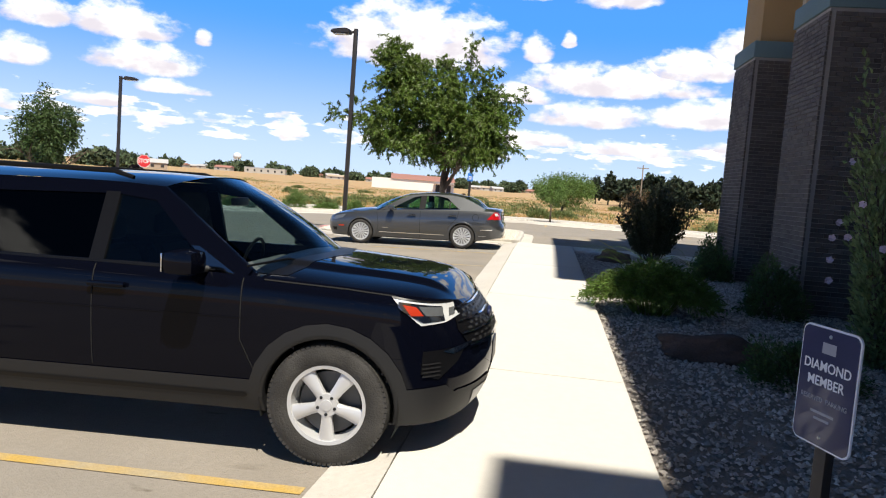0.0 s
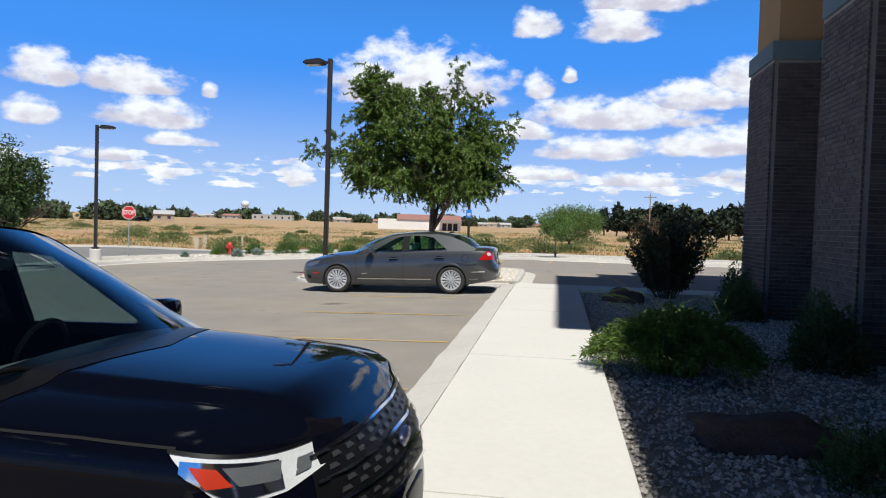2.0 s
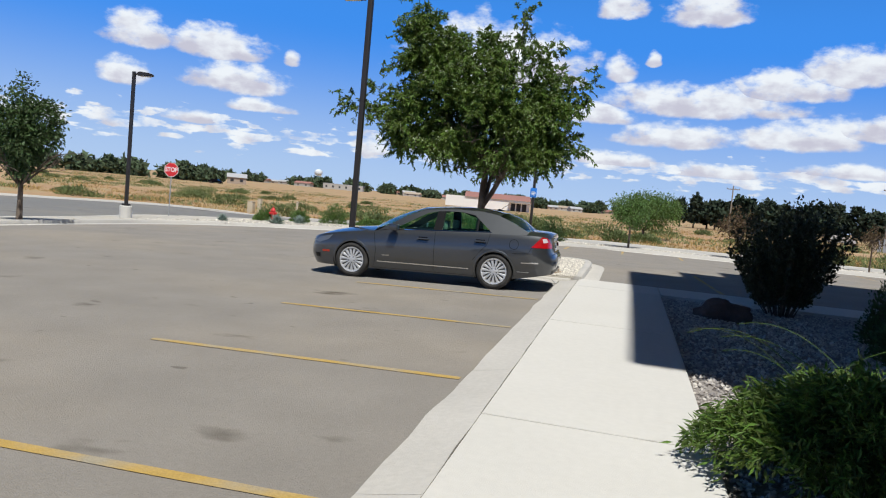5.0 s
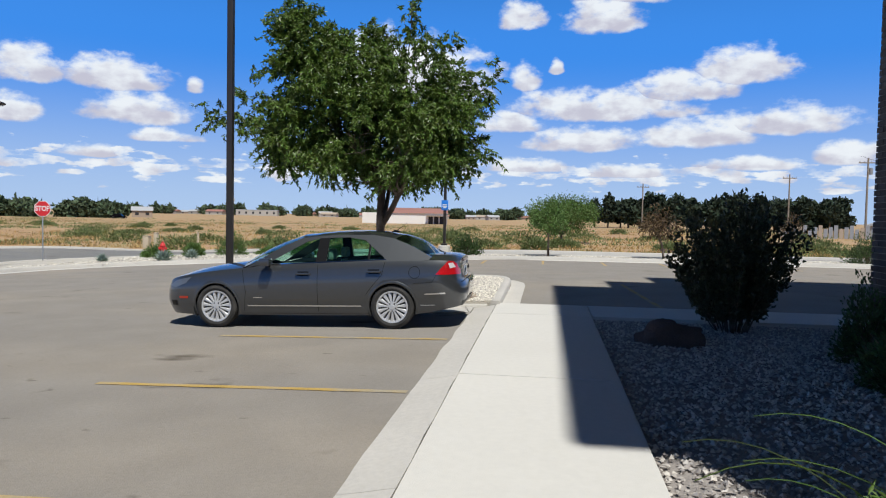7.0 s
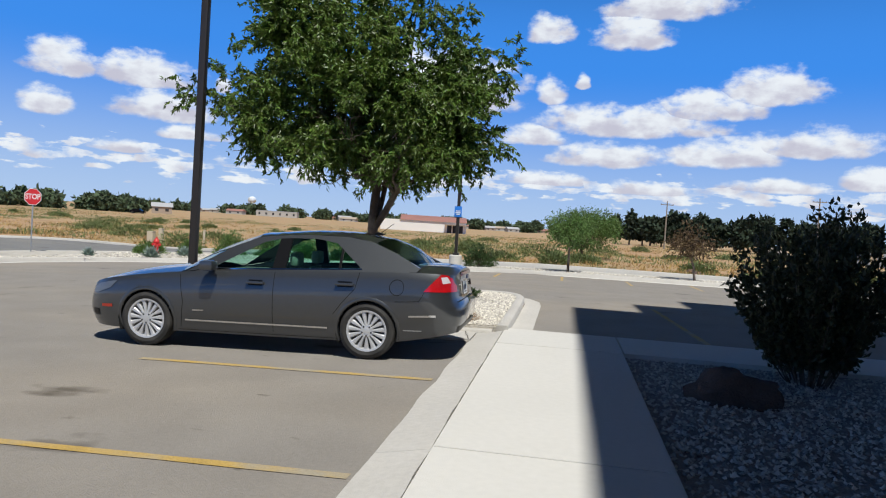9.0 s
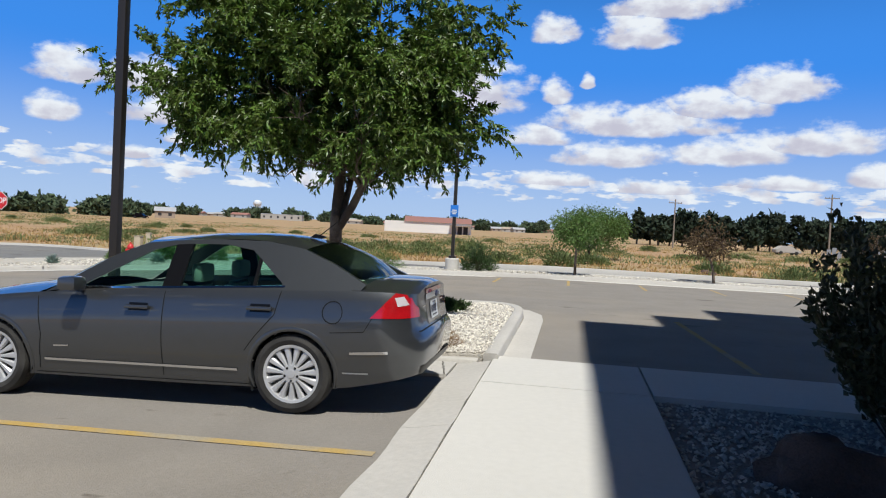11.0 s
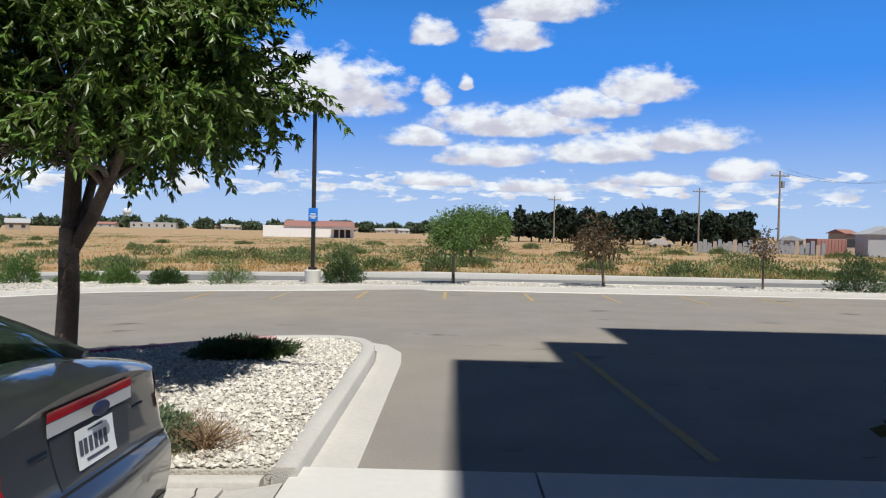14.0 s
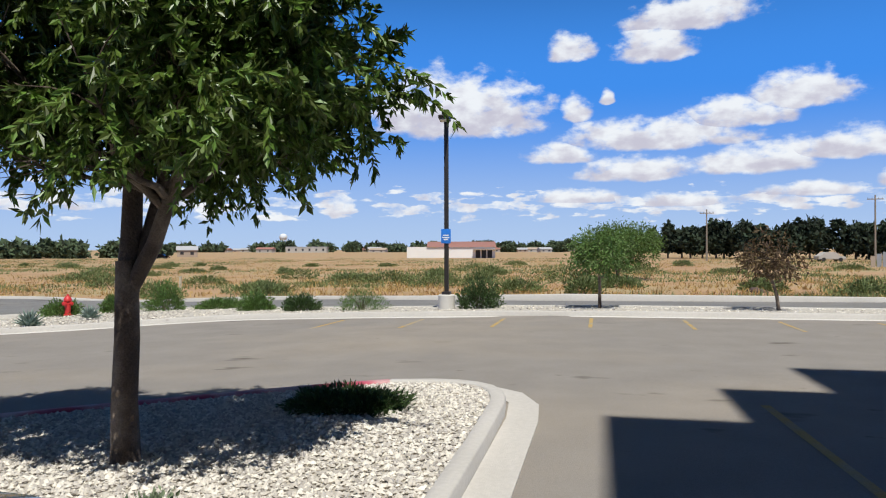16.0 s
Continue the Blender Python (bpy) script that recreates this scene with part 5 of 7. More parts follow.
def member_sign():
    t = thing("parking_sign", "navy reserved-parking sign with silver rim on a dark post", "sign", pose(2.22, 3.42, bed_z(2.2, 3.4) + 0.135, 0, 0, -71))
    part("post", boxed((-0.03, 0.001, -0.4), (0.03, 0.04, 1.05), 0.005), POLE, t)
    bm = bmesh.new()
    w, h, r = 0.15, 0.222, 0.035
    def rounded(w, h, r):
        out = []
        for cx, cz, a0 in ((w - r, h - r, 0), (-w + r, h - r, 90), (-w + r, -h + r, 180), (w - r, -h + r, 270)):
            out += [(cx + r * math.cos(radians(a0 + 15 * k)), 0.98 + cz + r * math.sin(radians(a0 + 15 * k))) for k in range(7)]
        return out
    plate = part("rim", extruded(bm, rounded(w, h, r), "y", -0.008, 0.0), SIGN_TEXT, t, "silver rim")
    part("face", extruded(bmesh.new(), rounded(w - 0.007, h - 0.007, r - 0.006), "y", -0.011, -0.0082), NAVY_SIGN, plate, "dark navy face")
    for text, size, zz, mat, nm in (("DIAMOND", 0.051, 0.075, SIGN_TEXT, 0.0006), ("MEMBER", 0.051, 0.018, SIGN_TEXT, 0.0006), ("RESERVED  PARKING", 0.026, -0.048, SIGN_DIM, 0)):
        o = part("lettering", text_mesh(text, size, "lettering", mat, 0.0006, nm), None, plate)
        o.location, o.rotation_euler = (0, -0.0122, 0.98 + zz), (radians(90), 0, 0)
    for zz, ww in ((-0.095, 0.06), (-0.118, 0.04)):
        part("lettering", boxed((-ww, -0.0122, 0.98 + zz - 0.005), (ww, -0.0112, 0.98 + zz + 0.005)), SIGN_DIM, plate)
    part("logo", boxed((-0.035, -0.0122, 0.98 + 0.125), (0.035, -0.0112, 0.98 + 0.165)), SIGN_DIM, plate, "plain grey rectangular logo")
    for zz in (0.19, -0.185):
        bolt = part("bolt", lathe(bmesh.new(), [(0.0, -0.015), (0.006, -0.014), (0.008, -0.0105), (0.0, -0.0105)], "y", 10, (0, 0, 0.98 + zz)), GALV, plate)


member_sign()


def hydrant(x, y, z):
    t = thing("fire_hydrant", "red cast-iron fire hydrant among green shrubs", "hydrant", Matrix.Translation((x, y, z)))
    bm = bmesh.new()
    lathe(bm, [(0.0, 0), (0.15, 0), (0.15, 0.05), (0.1, 0.07), (0.1, 0.5), (0.135, 0.52), (0.135, 0.56), (0.12, 0.6), (0.07, 0.68), (0.035, 0.7), (0.035, 0.75), (0, 0.75)], sides=20)
    part("barrel", bm, HYDRANT, t)
    for a in (0, 180, 270):
        bm = bmesh.new()
        lathe(bm, [(0.0, 0.06), (0.055, 0.06), (0.055, 0.14), (0.07, 0.145), (0.07, 0.18), (0.03, 0.19), (0.03, 0.22), (0, 0.22)], "x", 14)
        o = part("outlet", bm, HYDRANT, t)
        o.location, o.rotation_euler = (0, 0, 0.42), (0, 0, radians(a))


hydrant(-16.7, 41.7, strip_height(-16.7, 41.7))


def utility_pole(x, y, h, transformer=True):
    t = thing("utility_pole", "weathered wooden utility pole with crossarm beyond the field", "utility pole", Matrix.Translation((x, y, field_height(x, y) - 0.3)), "utility poles")
    part("pole", tube(bmesh.new(), [(0, 0, 0), (0, 0, h)], [0.17, 0.11], 10), WOODPOLE, t)
    part("crossarm", boxed((-1.2, -0.06, h - 0.75), (1.2, 0.06, h - 0.6)), WOODPOLE, t)
    for xx in (-1.1, -0.45, 0.45, 1.1):
        part("insulator", lathe(bmesh.new(), [(0, h - 0.6), (0.05, h - 0.6), (0.04, h - 0.42), (0, h - 0.4)], sides=8, centre=(xx, 0, 0)), GALV, t)
    if transformer:
        part("transformer", lathe(bmesh.new(), [(0, h - 2.3), (0.25, h - 2.3), (0.25, h - 1.4), (0, h - 1.35)], sides=14, centre=(0.4, 0, 0)), GALV, t)
    return t


# ---------------------------------------------------------------- cars
def curve_at(points, x):
    """Smooth value of a line of (x, value) points, x rising."""
    if x <= points[0][0]:
        return points[0][1]
    for i in range(len(points) - 1):
        (x0, v0), (x1, v1) = points[i], points[i + 1]
        if x <= x1:
            k = (x - x0) / (x1 - x0)
            m0 = (v1 - points[max(0, i - 1)][1]) / max(1e-6, x1 - points[max(0, i - 1)][0])
            m1 = (points[min(len(points) - 1, i + 2)][1] - v0) / max(1e-6, points[min(len(points) - 1, i + 2)][0] - x0)
            h = x1 - x0
            return (2 * k**3 - 3 * k**2 + 1) * v0 + (k**3 - 2 * k**2 + k) * h * m0 + (-2 * k**3 + 3 * k**2) * v1 + (k**3 - k**2) * h * m1
    return points[-1][1]


def body_shell(s):
    """The painted lower body as quads: (corner points, on the side or on top)."""
    x0, x1 = s["width"][0][0], s["width"][-1][0]
    n = int((x1 - x0) / 0.028)
    xs = [x0 + (x1 - x0) * i / n for i in range(n + 1)]
    sides, tops = 18, (26 if s.get("dome") else 12)
    rows = []
    for x in xs:
        w, zb, zs, zt = (curve_at(s[k], x) for k in ("width", "bottom", "shoulder", "top"))
        row = []
        for i in range(sides + 1):
            h = i / sides
            z = zb + (zs - zb) * h
            y = w * curve_at(s["flank"], h)
            row.append((y, z))
        ys = row[-1][0]
        for i in range(1, tops + 1):
            k = i / tops
            lift = 0.0
            if s.get("dome"):
                edge = min(1.0, max(0.0, (0.64 - 0.10 * max(0.0, x) - ys * (1 - k)) / 0.09))
                lift = s["dome"] * edge * edge * (3 - 2 * edge) * min(1.0, max(0.0, (0.86 - x) / 0.3)) * min(1.0, max(0.0, (x + 0.55) / 0.2))
            row.append((ys * (1 - k), zs + (zt - zs) * (1 - (1 - k) ** s["crown"]) + lift))
        out = []
        for y, z in row:
            fx = x
            f = min(1, max(0, (x - (x1 - 0.55)) / 0.55))
            fx += curve_at(s["nose"], z) * f * f
            r = min(1, max(0, ((x0 + 0.45) - x) / 0.45))
            fx -= curve_at(s["tail"], z) * r * r
            out.append((fx, y, z))
        rows.append(out)
    wheels = [(0.0, s["wheel_z"]), (-s["base"], s["wheel_z"])]
    R = s["arch"]
    m = len(rows[0])
    pts = []
    for row in rows:
        new_row = []
        for i, (x, y, z) in enumerate(row):
            if i <= sides:
                for cx, cz in wheels:
                    d = math.hypot(x - cx, z - cz)
                    if R - 0.026 < d < R + 0.016 or (d < R and d > R - 0.03):
                        x, z = cx + (x - cx) * R / d, cz + (z - cz) * R / d
            new_row.append((x, y, z))
        pts.append(new_row)
    quads = []
    for a, b in zip(pts, pts[1:]):
        for i in range(m - 1):
            q = (a[i], a[i + 1], b[i + 1], b[i])
            cx, cz = sum(p[0] for p in q) / 4, sum(p[2] for p in q) / 4
            if i < sides and any(math.hypot(cx - wx, cz - wz) < R - 0.012 for wx, wz in wheels):
                continue
            if i >= sides and s["cabin"][0] < cx < s["cabin"][1]:
                continue
            quads.append((q, i < sides))
    # the blunt ends
    for row in (pts[0], pts[-1]):
        for i in range(m - 1):
            a, b = row[i], row[i + 1]
            quads.append(((a, b, (b[0], 0.0, b[2]), (a[0], 0.0, a[2])), False))
    return quads


def shell_bm(quads, pick=None):
    bm = bmesh.new()
    seen = {}

    def vert(p):
        key = (round(p[0], 4), round(p[1], 4), round(p[2], 4))
        if key not in seen:
            seen[key] = bm.verts.new(p)
        return seen[key]

    for q in quads:
        vs = []
        for p in q:
            v = vert(p)
            if v not in vs:
                vs.append(v)
        if len(vs) > 2:
            try:
                bm.faces.new(vs)
            except ValueError:
                pass
    bmesh.ops.recalc_face_normals(bm, faces=bm.faces[:])
    return bm


class Car:
    def __init__(self, s):
        self.s = s
        half = body_shell(s)
        self.quads = [q for q, _ in half] + [tuple((x, -y, z) for x, y, z in q[::-1]) for q, _ in half]
        bm = shell_bm(self.quads)
        self.faces = [([v.co.copy() for v in f.verts], f.normal.copy(), f.calc_center_median(), [v.normal.copy() for v in f.verts]) for f in bm.faces]
        # outward normals
        self.body = bm

    def patch(self, poly, plane, side, off, bm=None):
        """A convex piece of the body's skin, cut out to a polygon seen from the side ('xz'), the end ('yz') or above ('xy'), raised by off."""
        ax = {"xz": (0, 2), "yz": (1, 2), "xy": (0, 1)}[plane]
        third = 3 - ax[0] - ax[1]
        lo = [min(p[i] for p in poly) for i in (0, 1)]
        hi = [max(p[i] for p in poly) for i in (0, 1)]
        piece = bmesh.new()
        seen = {}
        for cs, nrm, c, ns in self.faces:
            if c[third] * side < (0.02 if plane == "xz" else -9) and plane == "xz":
                continue
            if plane == "xz" and abs(nrm.y) < 0.2:
                continue
            if plane == "yz" and nrm.x * side < 0.12:
                continue
            if plane == "xy" and nrm.z < 0.2:
                continue
            if any(max(v[ax[i]] for v in cs) < lo[i] or min(v[ax[i]] for v in cs) > hi[i] for i in (0, 1)):
                continue
            vs = []
            for p, nn in zip(cs, ns):
                key = tuple(round(t, 4) for t in p)
                if key not in seen:
                    outward = nn if nn.dot(Vector((0, p.y, 0.15 * (p.z - 0.5)))) >= 0 or plane != "xz" else -nn
                    seen[key] = piece.verts.new(p + outward * off)
                if seen[key] not in vs:
                    vs.append(seen[key])
            if len(vs) > 2:
                try:
                    piece.faces.new(vs)
                except ValueError:
                    pass
        cx, cz = sum(p[0] for p in poly) / len(poly), sum(p[1] for p in poly) / len(poly)
        for i, a in enumerate(poly):
            b = poly[(i + 1) % len(poly)]
            nx, nz = b[1] - a[1], -(b[0] - a[0])
            if nx * (cx - a[0]) + nz * (cz - a[1]) > 0:
                nx, nz = -nx, -nz
            co, no = [0, 0, 0], [0, 0, 0]
            co[ax[0]], co[ax[1]], no[ax[0]], no[ax[1]] = a[0], a[1], nx, nz
            bmesh.ops.bisect_plane(piece, geom=piece.verts[:] + piece.edges[:] + piece.faces[:], plane_co=co, plane_no=no, clear_outer=True)
        if bm is None:
            return piece
        me = bpy.data.meshes.new("join")
        piece.to_mesh(me)
        piece.free()
        bm.from_mesh(me)
        bpy.data.meshes.remove(me)
        return bm

    def both(self, name, poly, mat, parent, off=0.004, label="", smooth=40):
        return [part(name, self.patch(poly, "xz", sd, off), mat, parent, label, smooth) for sd in (-1, 1)]

    def seam(self, pts, parent, width=0.008, sides=(-1, 1)):
        for sd in sides:
            bm = bmesh.new()
            for a, b in zip(pts, pts[1:]):
                d = Vector((b[0] - a[0], b[1] - a[1])).normalized()
                nrm = Vector((-d.y, d.x)) * width / 2
                self.patch([(a[0] + nrm.x, a[1] + nrm.y), (b[0] + nrm.x, b[1] + nrm.y), (b[0] - nrm.x, b[1] - nrm.y), (a[0] - nrm.x, a[1] - nrm.y)], "xz", sd, 0.0025, bm)
            part("panel_gap", bm, GAP, parent)

    def y_side(self, x, z):
        s = self.s
        w = curve_at(s["width"], max(s["glass_clip"][0], min(s["glass_clip"][1], x))) * s["flank"][-1][1]
        return w - 0.012 - s["lean"] * max(0, z - s["belt"])

    def panel(self, poly, sd, thick=0.03, sink=0.0):
        """A piece of the cabin's side, leaning inwards."""
        bm = bmesh.new()
        outer = [bm.verts.new((x, sd * (self.y_side(x, z) - sink), z)) for x, z in poly]
        inner = [bm.verts.new((x, sd * (self.y_side(x, z) - sink - thick), z)) for x, z in poly]
        n = len(poly)
        for i in range(n):
            bm.faces.new((outer[i], outer[(i + 1) % n], inner[(i + 1) % n], inner[i]))
        bm.faces.new(outer)
        bm.faces.new(inner[::-1])
        bmesh.ops.triangulate(bm, faces=[f for f in bm.faces if len(f.verts) > 4])
        bmesh.ops.recalc_face_normals(bm, faces=bm.faces[:])
        return bm


def bridge(bottom, top, bulge, nu=14, nv=8, thick=0.006):
    """A curved pane between two lines of points (left to right)."""
    bm = bmesh.new()
    grid = []
    for j in range(nv + 1):
        k = j / nv
        row = []
        for i in range(nu + 1):
            u = i / nu
            a, b = bottom(u), top(u)
            p = a.lerp(b, k) + bulge * math.sin(math.pi * u) * math.sin(math.pi * k)
            row.append(bm.verts.new(p))
        grid.append(row)
    for j in range(nv):
        for i in range(nu):
            bm.faces.new((grid[j][i], grid[j][i + 1], grid[j + 1][i + 1], grid[j + 1][i]))
    bmesh.ops.recalc_face_normals(bm, faces=bm.faces[:])
    return bm


def seat(car, x, y, mat, cushion, top, label):
    bm = bmesh.new()
    extruded(bm, [(x + 0.25, cushion - 0.12), (x + 0.27, cushion), (x - 0.18, cushion + 0.0), (x - 0.38, top - 0.2), (x - 0.46, top - 0.2), (x - 0.3, cushion - 0.12)], "y", y - 0.25, y + 0.25)
    bmesh.ops.bevel(bm, geom=bm.edges[:], offset=0.045, segments=3, affect="EDGES")
    st = part("seat", bm, mat, car, label)
    part("headrest", boxed((x - 0.49, y - 0.13, top - 0.17), (x - 0.38, y + 0.13, top), 0.05), mat, st)


def wheel(car, x, y, z, radius, rim, width, sd, spokes):
    """A tyre, an alloy rim and its spokes; sd is the outer side."""
    w = thing("wheel", "", "")
    w.parent = car
    w.location = (x, y, z)
    h = width / 2
    o = sd
    bm = bmesh.new()
    lathe(bm, [(rim - 0.012, -h * 0.8), (rim + 0.02, -h * 0.95), (radius - 0.05, -h), (radius - 0.012, -h * 0.84), (radius, -h * 0.6), (radius, -0.03), (radius - 0.008, -0.028), (radius - 0.008, -0.018), (radius, -0.016), (radius, 0.016), (radius - 0.008, 0.018), (radius - 0.008, 0.028), (radius, 0.03), (radius, h * 0.6), (radius - 0.012, h * 0.84), (radius - 0.05, h), (rim + 0.02, h * 0.95), (rim - 0.012, h * 0.8)], "y", 56, closed=False)
    part("tyre", bm, RUBBER, w, "dusty black tyre")
    # shoulder blocks of the tread
    bm = bmesh.new()
    for k in range(72 if spokes == 5 else 0):
        a = 2 * math.pi * k / 72
        for s_ in (-1, 1):
            c = Vector((math.cos(a) * (radius - 0.0185), s_ * h * 0.70, math.sin(a) * (radius - 0.0185)))
            m = Matrix.Translation(c) @ Euler((0, -a, 0)).to_matrix().to_4x4()
            r = bmesh.ops.create_cube(bm, size=1, matrix=m @ Matrix.Diagonal((0.03, h * 0.36, radius * 0.066, 1)))
    if spokes == 5:
        part("tread", bm, RUBBER, w)["kind"] = "stuff"
    bm = bmesh.new()
    f = h * 0.86
    lathe(bm, [(rim - 0.03, -o * h * 0.7), (rim - 0.035, o * f * 0.2), (rim - 0.022, o * f * 0.72), (rim - 0.018, o * f), (rim + 0.004, o * f * 1.03), (rim + 0.008, o * f * 0.9), (rim - 0.012, o * f * 0.7)], "y", 48, closed=False)
    part("rim", bm, ALLOY, w, "silver alloy rim")
    part("brake_disc", lathe(bmesh.new(), [(0.0, o * 0.0), (rim - 0.05, o * 0.0), (rim - 0.05, o * 0.02), (0.08, o * 0.02), (0.0, o * 0.03)], "y", 32), BRAKE, w, "dark grey brake disc")
    part("well_back", lathe(bmesh.new(), [(0.0, -o * 0.05), (rim - 0.03, -o * 0.05), (rim - 0.03, -o * 0.06), (0, -o * 0.06)], "y", 32), WELL, w)
    for k in range(spokes):
        a = 2 * math.pi * k / spokes + 0.31
        wide = spokes == 5
        w0, w1 = (0.034, 0.046) if wide else (0.015, 0.026)
        bm = bmesh.new()
        prof = [(0.05, f * 0.98, w0 * (0.9 if wide else 0.8)), (rim * 0.45, f * 0.94, w0), (rim * 0.8, f * 0.92, w1), (rim - 0.016, f * 0.9, w1 * 1.15)]
        rings = []
        for r, dep, ww in prof:
            rings.append([bm.verts.new((r, o * (dep - q), s_ * ww)) for q, s_ in ((0.035, -1), (0.012, -1), (0.0, -0.55), (0.0, 0.55), (0.012, 1), (0.035, 1))])
        for r0, r1 in zip(rings, rings[1:]):
            for i in range(6):
                bm.faces.new((r0[i], r0[(i + 1) % 6], r1[(i + 1) % 6], r1[i]))
        bm.faces.new(rings[0])
        bm.faces.new(rings[-1])
        bmesh.ops.rotate(bm, verts=bm.verts[:], cent=(0, 0, 0), matrix=Matrix.Rotation(a, 3, "Y"))
        bmesh.ops.recalc_face_normals(bm, faces=bm.faces[:])
        part("spoke", bm, ALLOY, w)
    bm = bmesh.new()
    lathe(bm, [(0.0, o * f * 0.8), (0.075, o * f * 0.8), (0.07, o * f * 0.97), (0.036, o * f * 0.985), (0.034, o * f * 1.03), (0.0, o * f * 1.05)], "y", 24)
    part("hub", bm, ALLOY, w)
    for k in range(5):
        a = 2 * math.pi * k / 5 + 0.31 + 0.63
        part("wheel_nut", lathe(bmesh.new(), [(0.0, o * f * 0.96), (0.011, o * f * 0.96), (0.010, o * f * 1.02), (0, o * f * 1.02)], "y", 8, (math.cos(a) * 0.056, 0, math.sin(a) * 0.056)), PLASTIC, w)
    return w


def arch_ring(C, cx, r0, r1, mat, parent, name, a0=-8, a1=188, off=0.006):
    for sd in (-1, 1):
        bm = bmesh.new()
        n = 14
        zc = C.s["wheel_z"]
        for k in range(n):
            b0, b1 = radians(a0 + (a1 - a0) * k / n), radians(a0 + (a1 - a0) * (k + 1) / n)
            C.patch([(cx + r * math.cos(b), zc + r * math.sin(b)) for r, b in ((r0, b0), (r1, b0), (r1, b1), (r0, b1))], "xz", sd, off, bm)
        part(name, bm, mat, parent, "", 50)


def arch_lip(C, cx, mat, parent, reach=0.016):
    """A rolled lip round a wheel opening."""
    s = C.s
    R, zc = s["arch"], s["wheel_z"]

    def y_at(x, z):
        w, zb, zs = (curve_at(s[k], x) for k in ("width", "bottom", "shoulder"))
        return w * curve_at(s["flank"], max(0.0, min(1.0, (z - zb) / (zs - zb))))

    for sd in (-1, 1):
        bm = bmesh.new()
        rows = []
        for k in range(49):
            a = radians(-26 + 232 * k / 48)
            ring = []
            for r, dy in ((R + reach, 0.0015), (R + reach * 0.4, 0.007), (R - 0.018, 0.007), (R - 0.026, 0.0), (R - 0.026, -0.06)):
                x, z = cx + r * math.cos(a), zc + r * math.sin(a)
                z_ = max(z, curve_at(s["bottom"], x) - 0.002)
                ring.append(bm.verts.new((x, sd * (y_at(x, z_) + dy), z_)))
            rows.append(ring)
        for r0, r1 in zip(rows, rows[1:]):
            for i in range(4):
                bm.faces.new((r0[i], r0[i + 1], r1[i + 1], r1[i]))
        bmesh.ops.remove_doubles(bm, verts=bm.verts[:], dist=0.0008)
        bmesh.ops.recalc_face_normals(bm, faces=bm.faces[:])
        part("arch_lip", bm, mat, parent, "", 50)


def common(C, car, tyre_r, rim, tyre_w, spokes, seat_mat, cushion, seat_top, rows):
    s = C.s
    W = s["width"][len(s["width"]) // 2][1]
    for cx in (0.0, -s["base"]):
        for sd in (-1, 1):
            wheel(car, cx, sd * (s["hub_y"]), s["wheel_z"], tyre_r, rim, tyre_w, sd, spokes)
            bm = bmesh.new()
            arc = [(cx + (s["arch"] + 0.004) * math.cos(radians(a)), s["wheel_z"] + (s["arch"] + 0.004) * math.sin(radians(a))) for a in range(-25, 206, 11)]
            o = [bm.verts.new((x, sd * (W * 0.955), z)) for x, z in arc]
            i_ = [bm.verts.new((x, sd * (W - 0.36), z)) for x, z in arc]
            for k in range(len(arc) - 1):
                bm.faces.new((o[k], o[k + 1], i_[k + 1], i_[k]))
            bm.faces.new(i_)
            part("wheel_well", bm, WELL, car)
    bm = bmesh.new()
    box(bm, (-s["base"] + 0.36, -W * 0.86, s["floor"]), (-0.36, W * 0.86, s["floor"] + 0.12))
    box(bm, (-s["base"] - 0.3, -W * 0.6, s["floor"] + 0.02), (0.5, W * 0.6, s["floor"] + 0.1))
    part("underbody", bm, WELL, car)
    part("cabin_floor", boxed((s["cabin"][0] - 0.0, -W * 0.84, s["floor"] + 0.2), (s["cabin"][1], W * 0.84, s["floor"] + 0.3)), DASH, car)
    for x in rows:
        for y in (-0.38, 0.38):
            seat(car, x, y, seat_mat, cushion, seat_top, "")


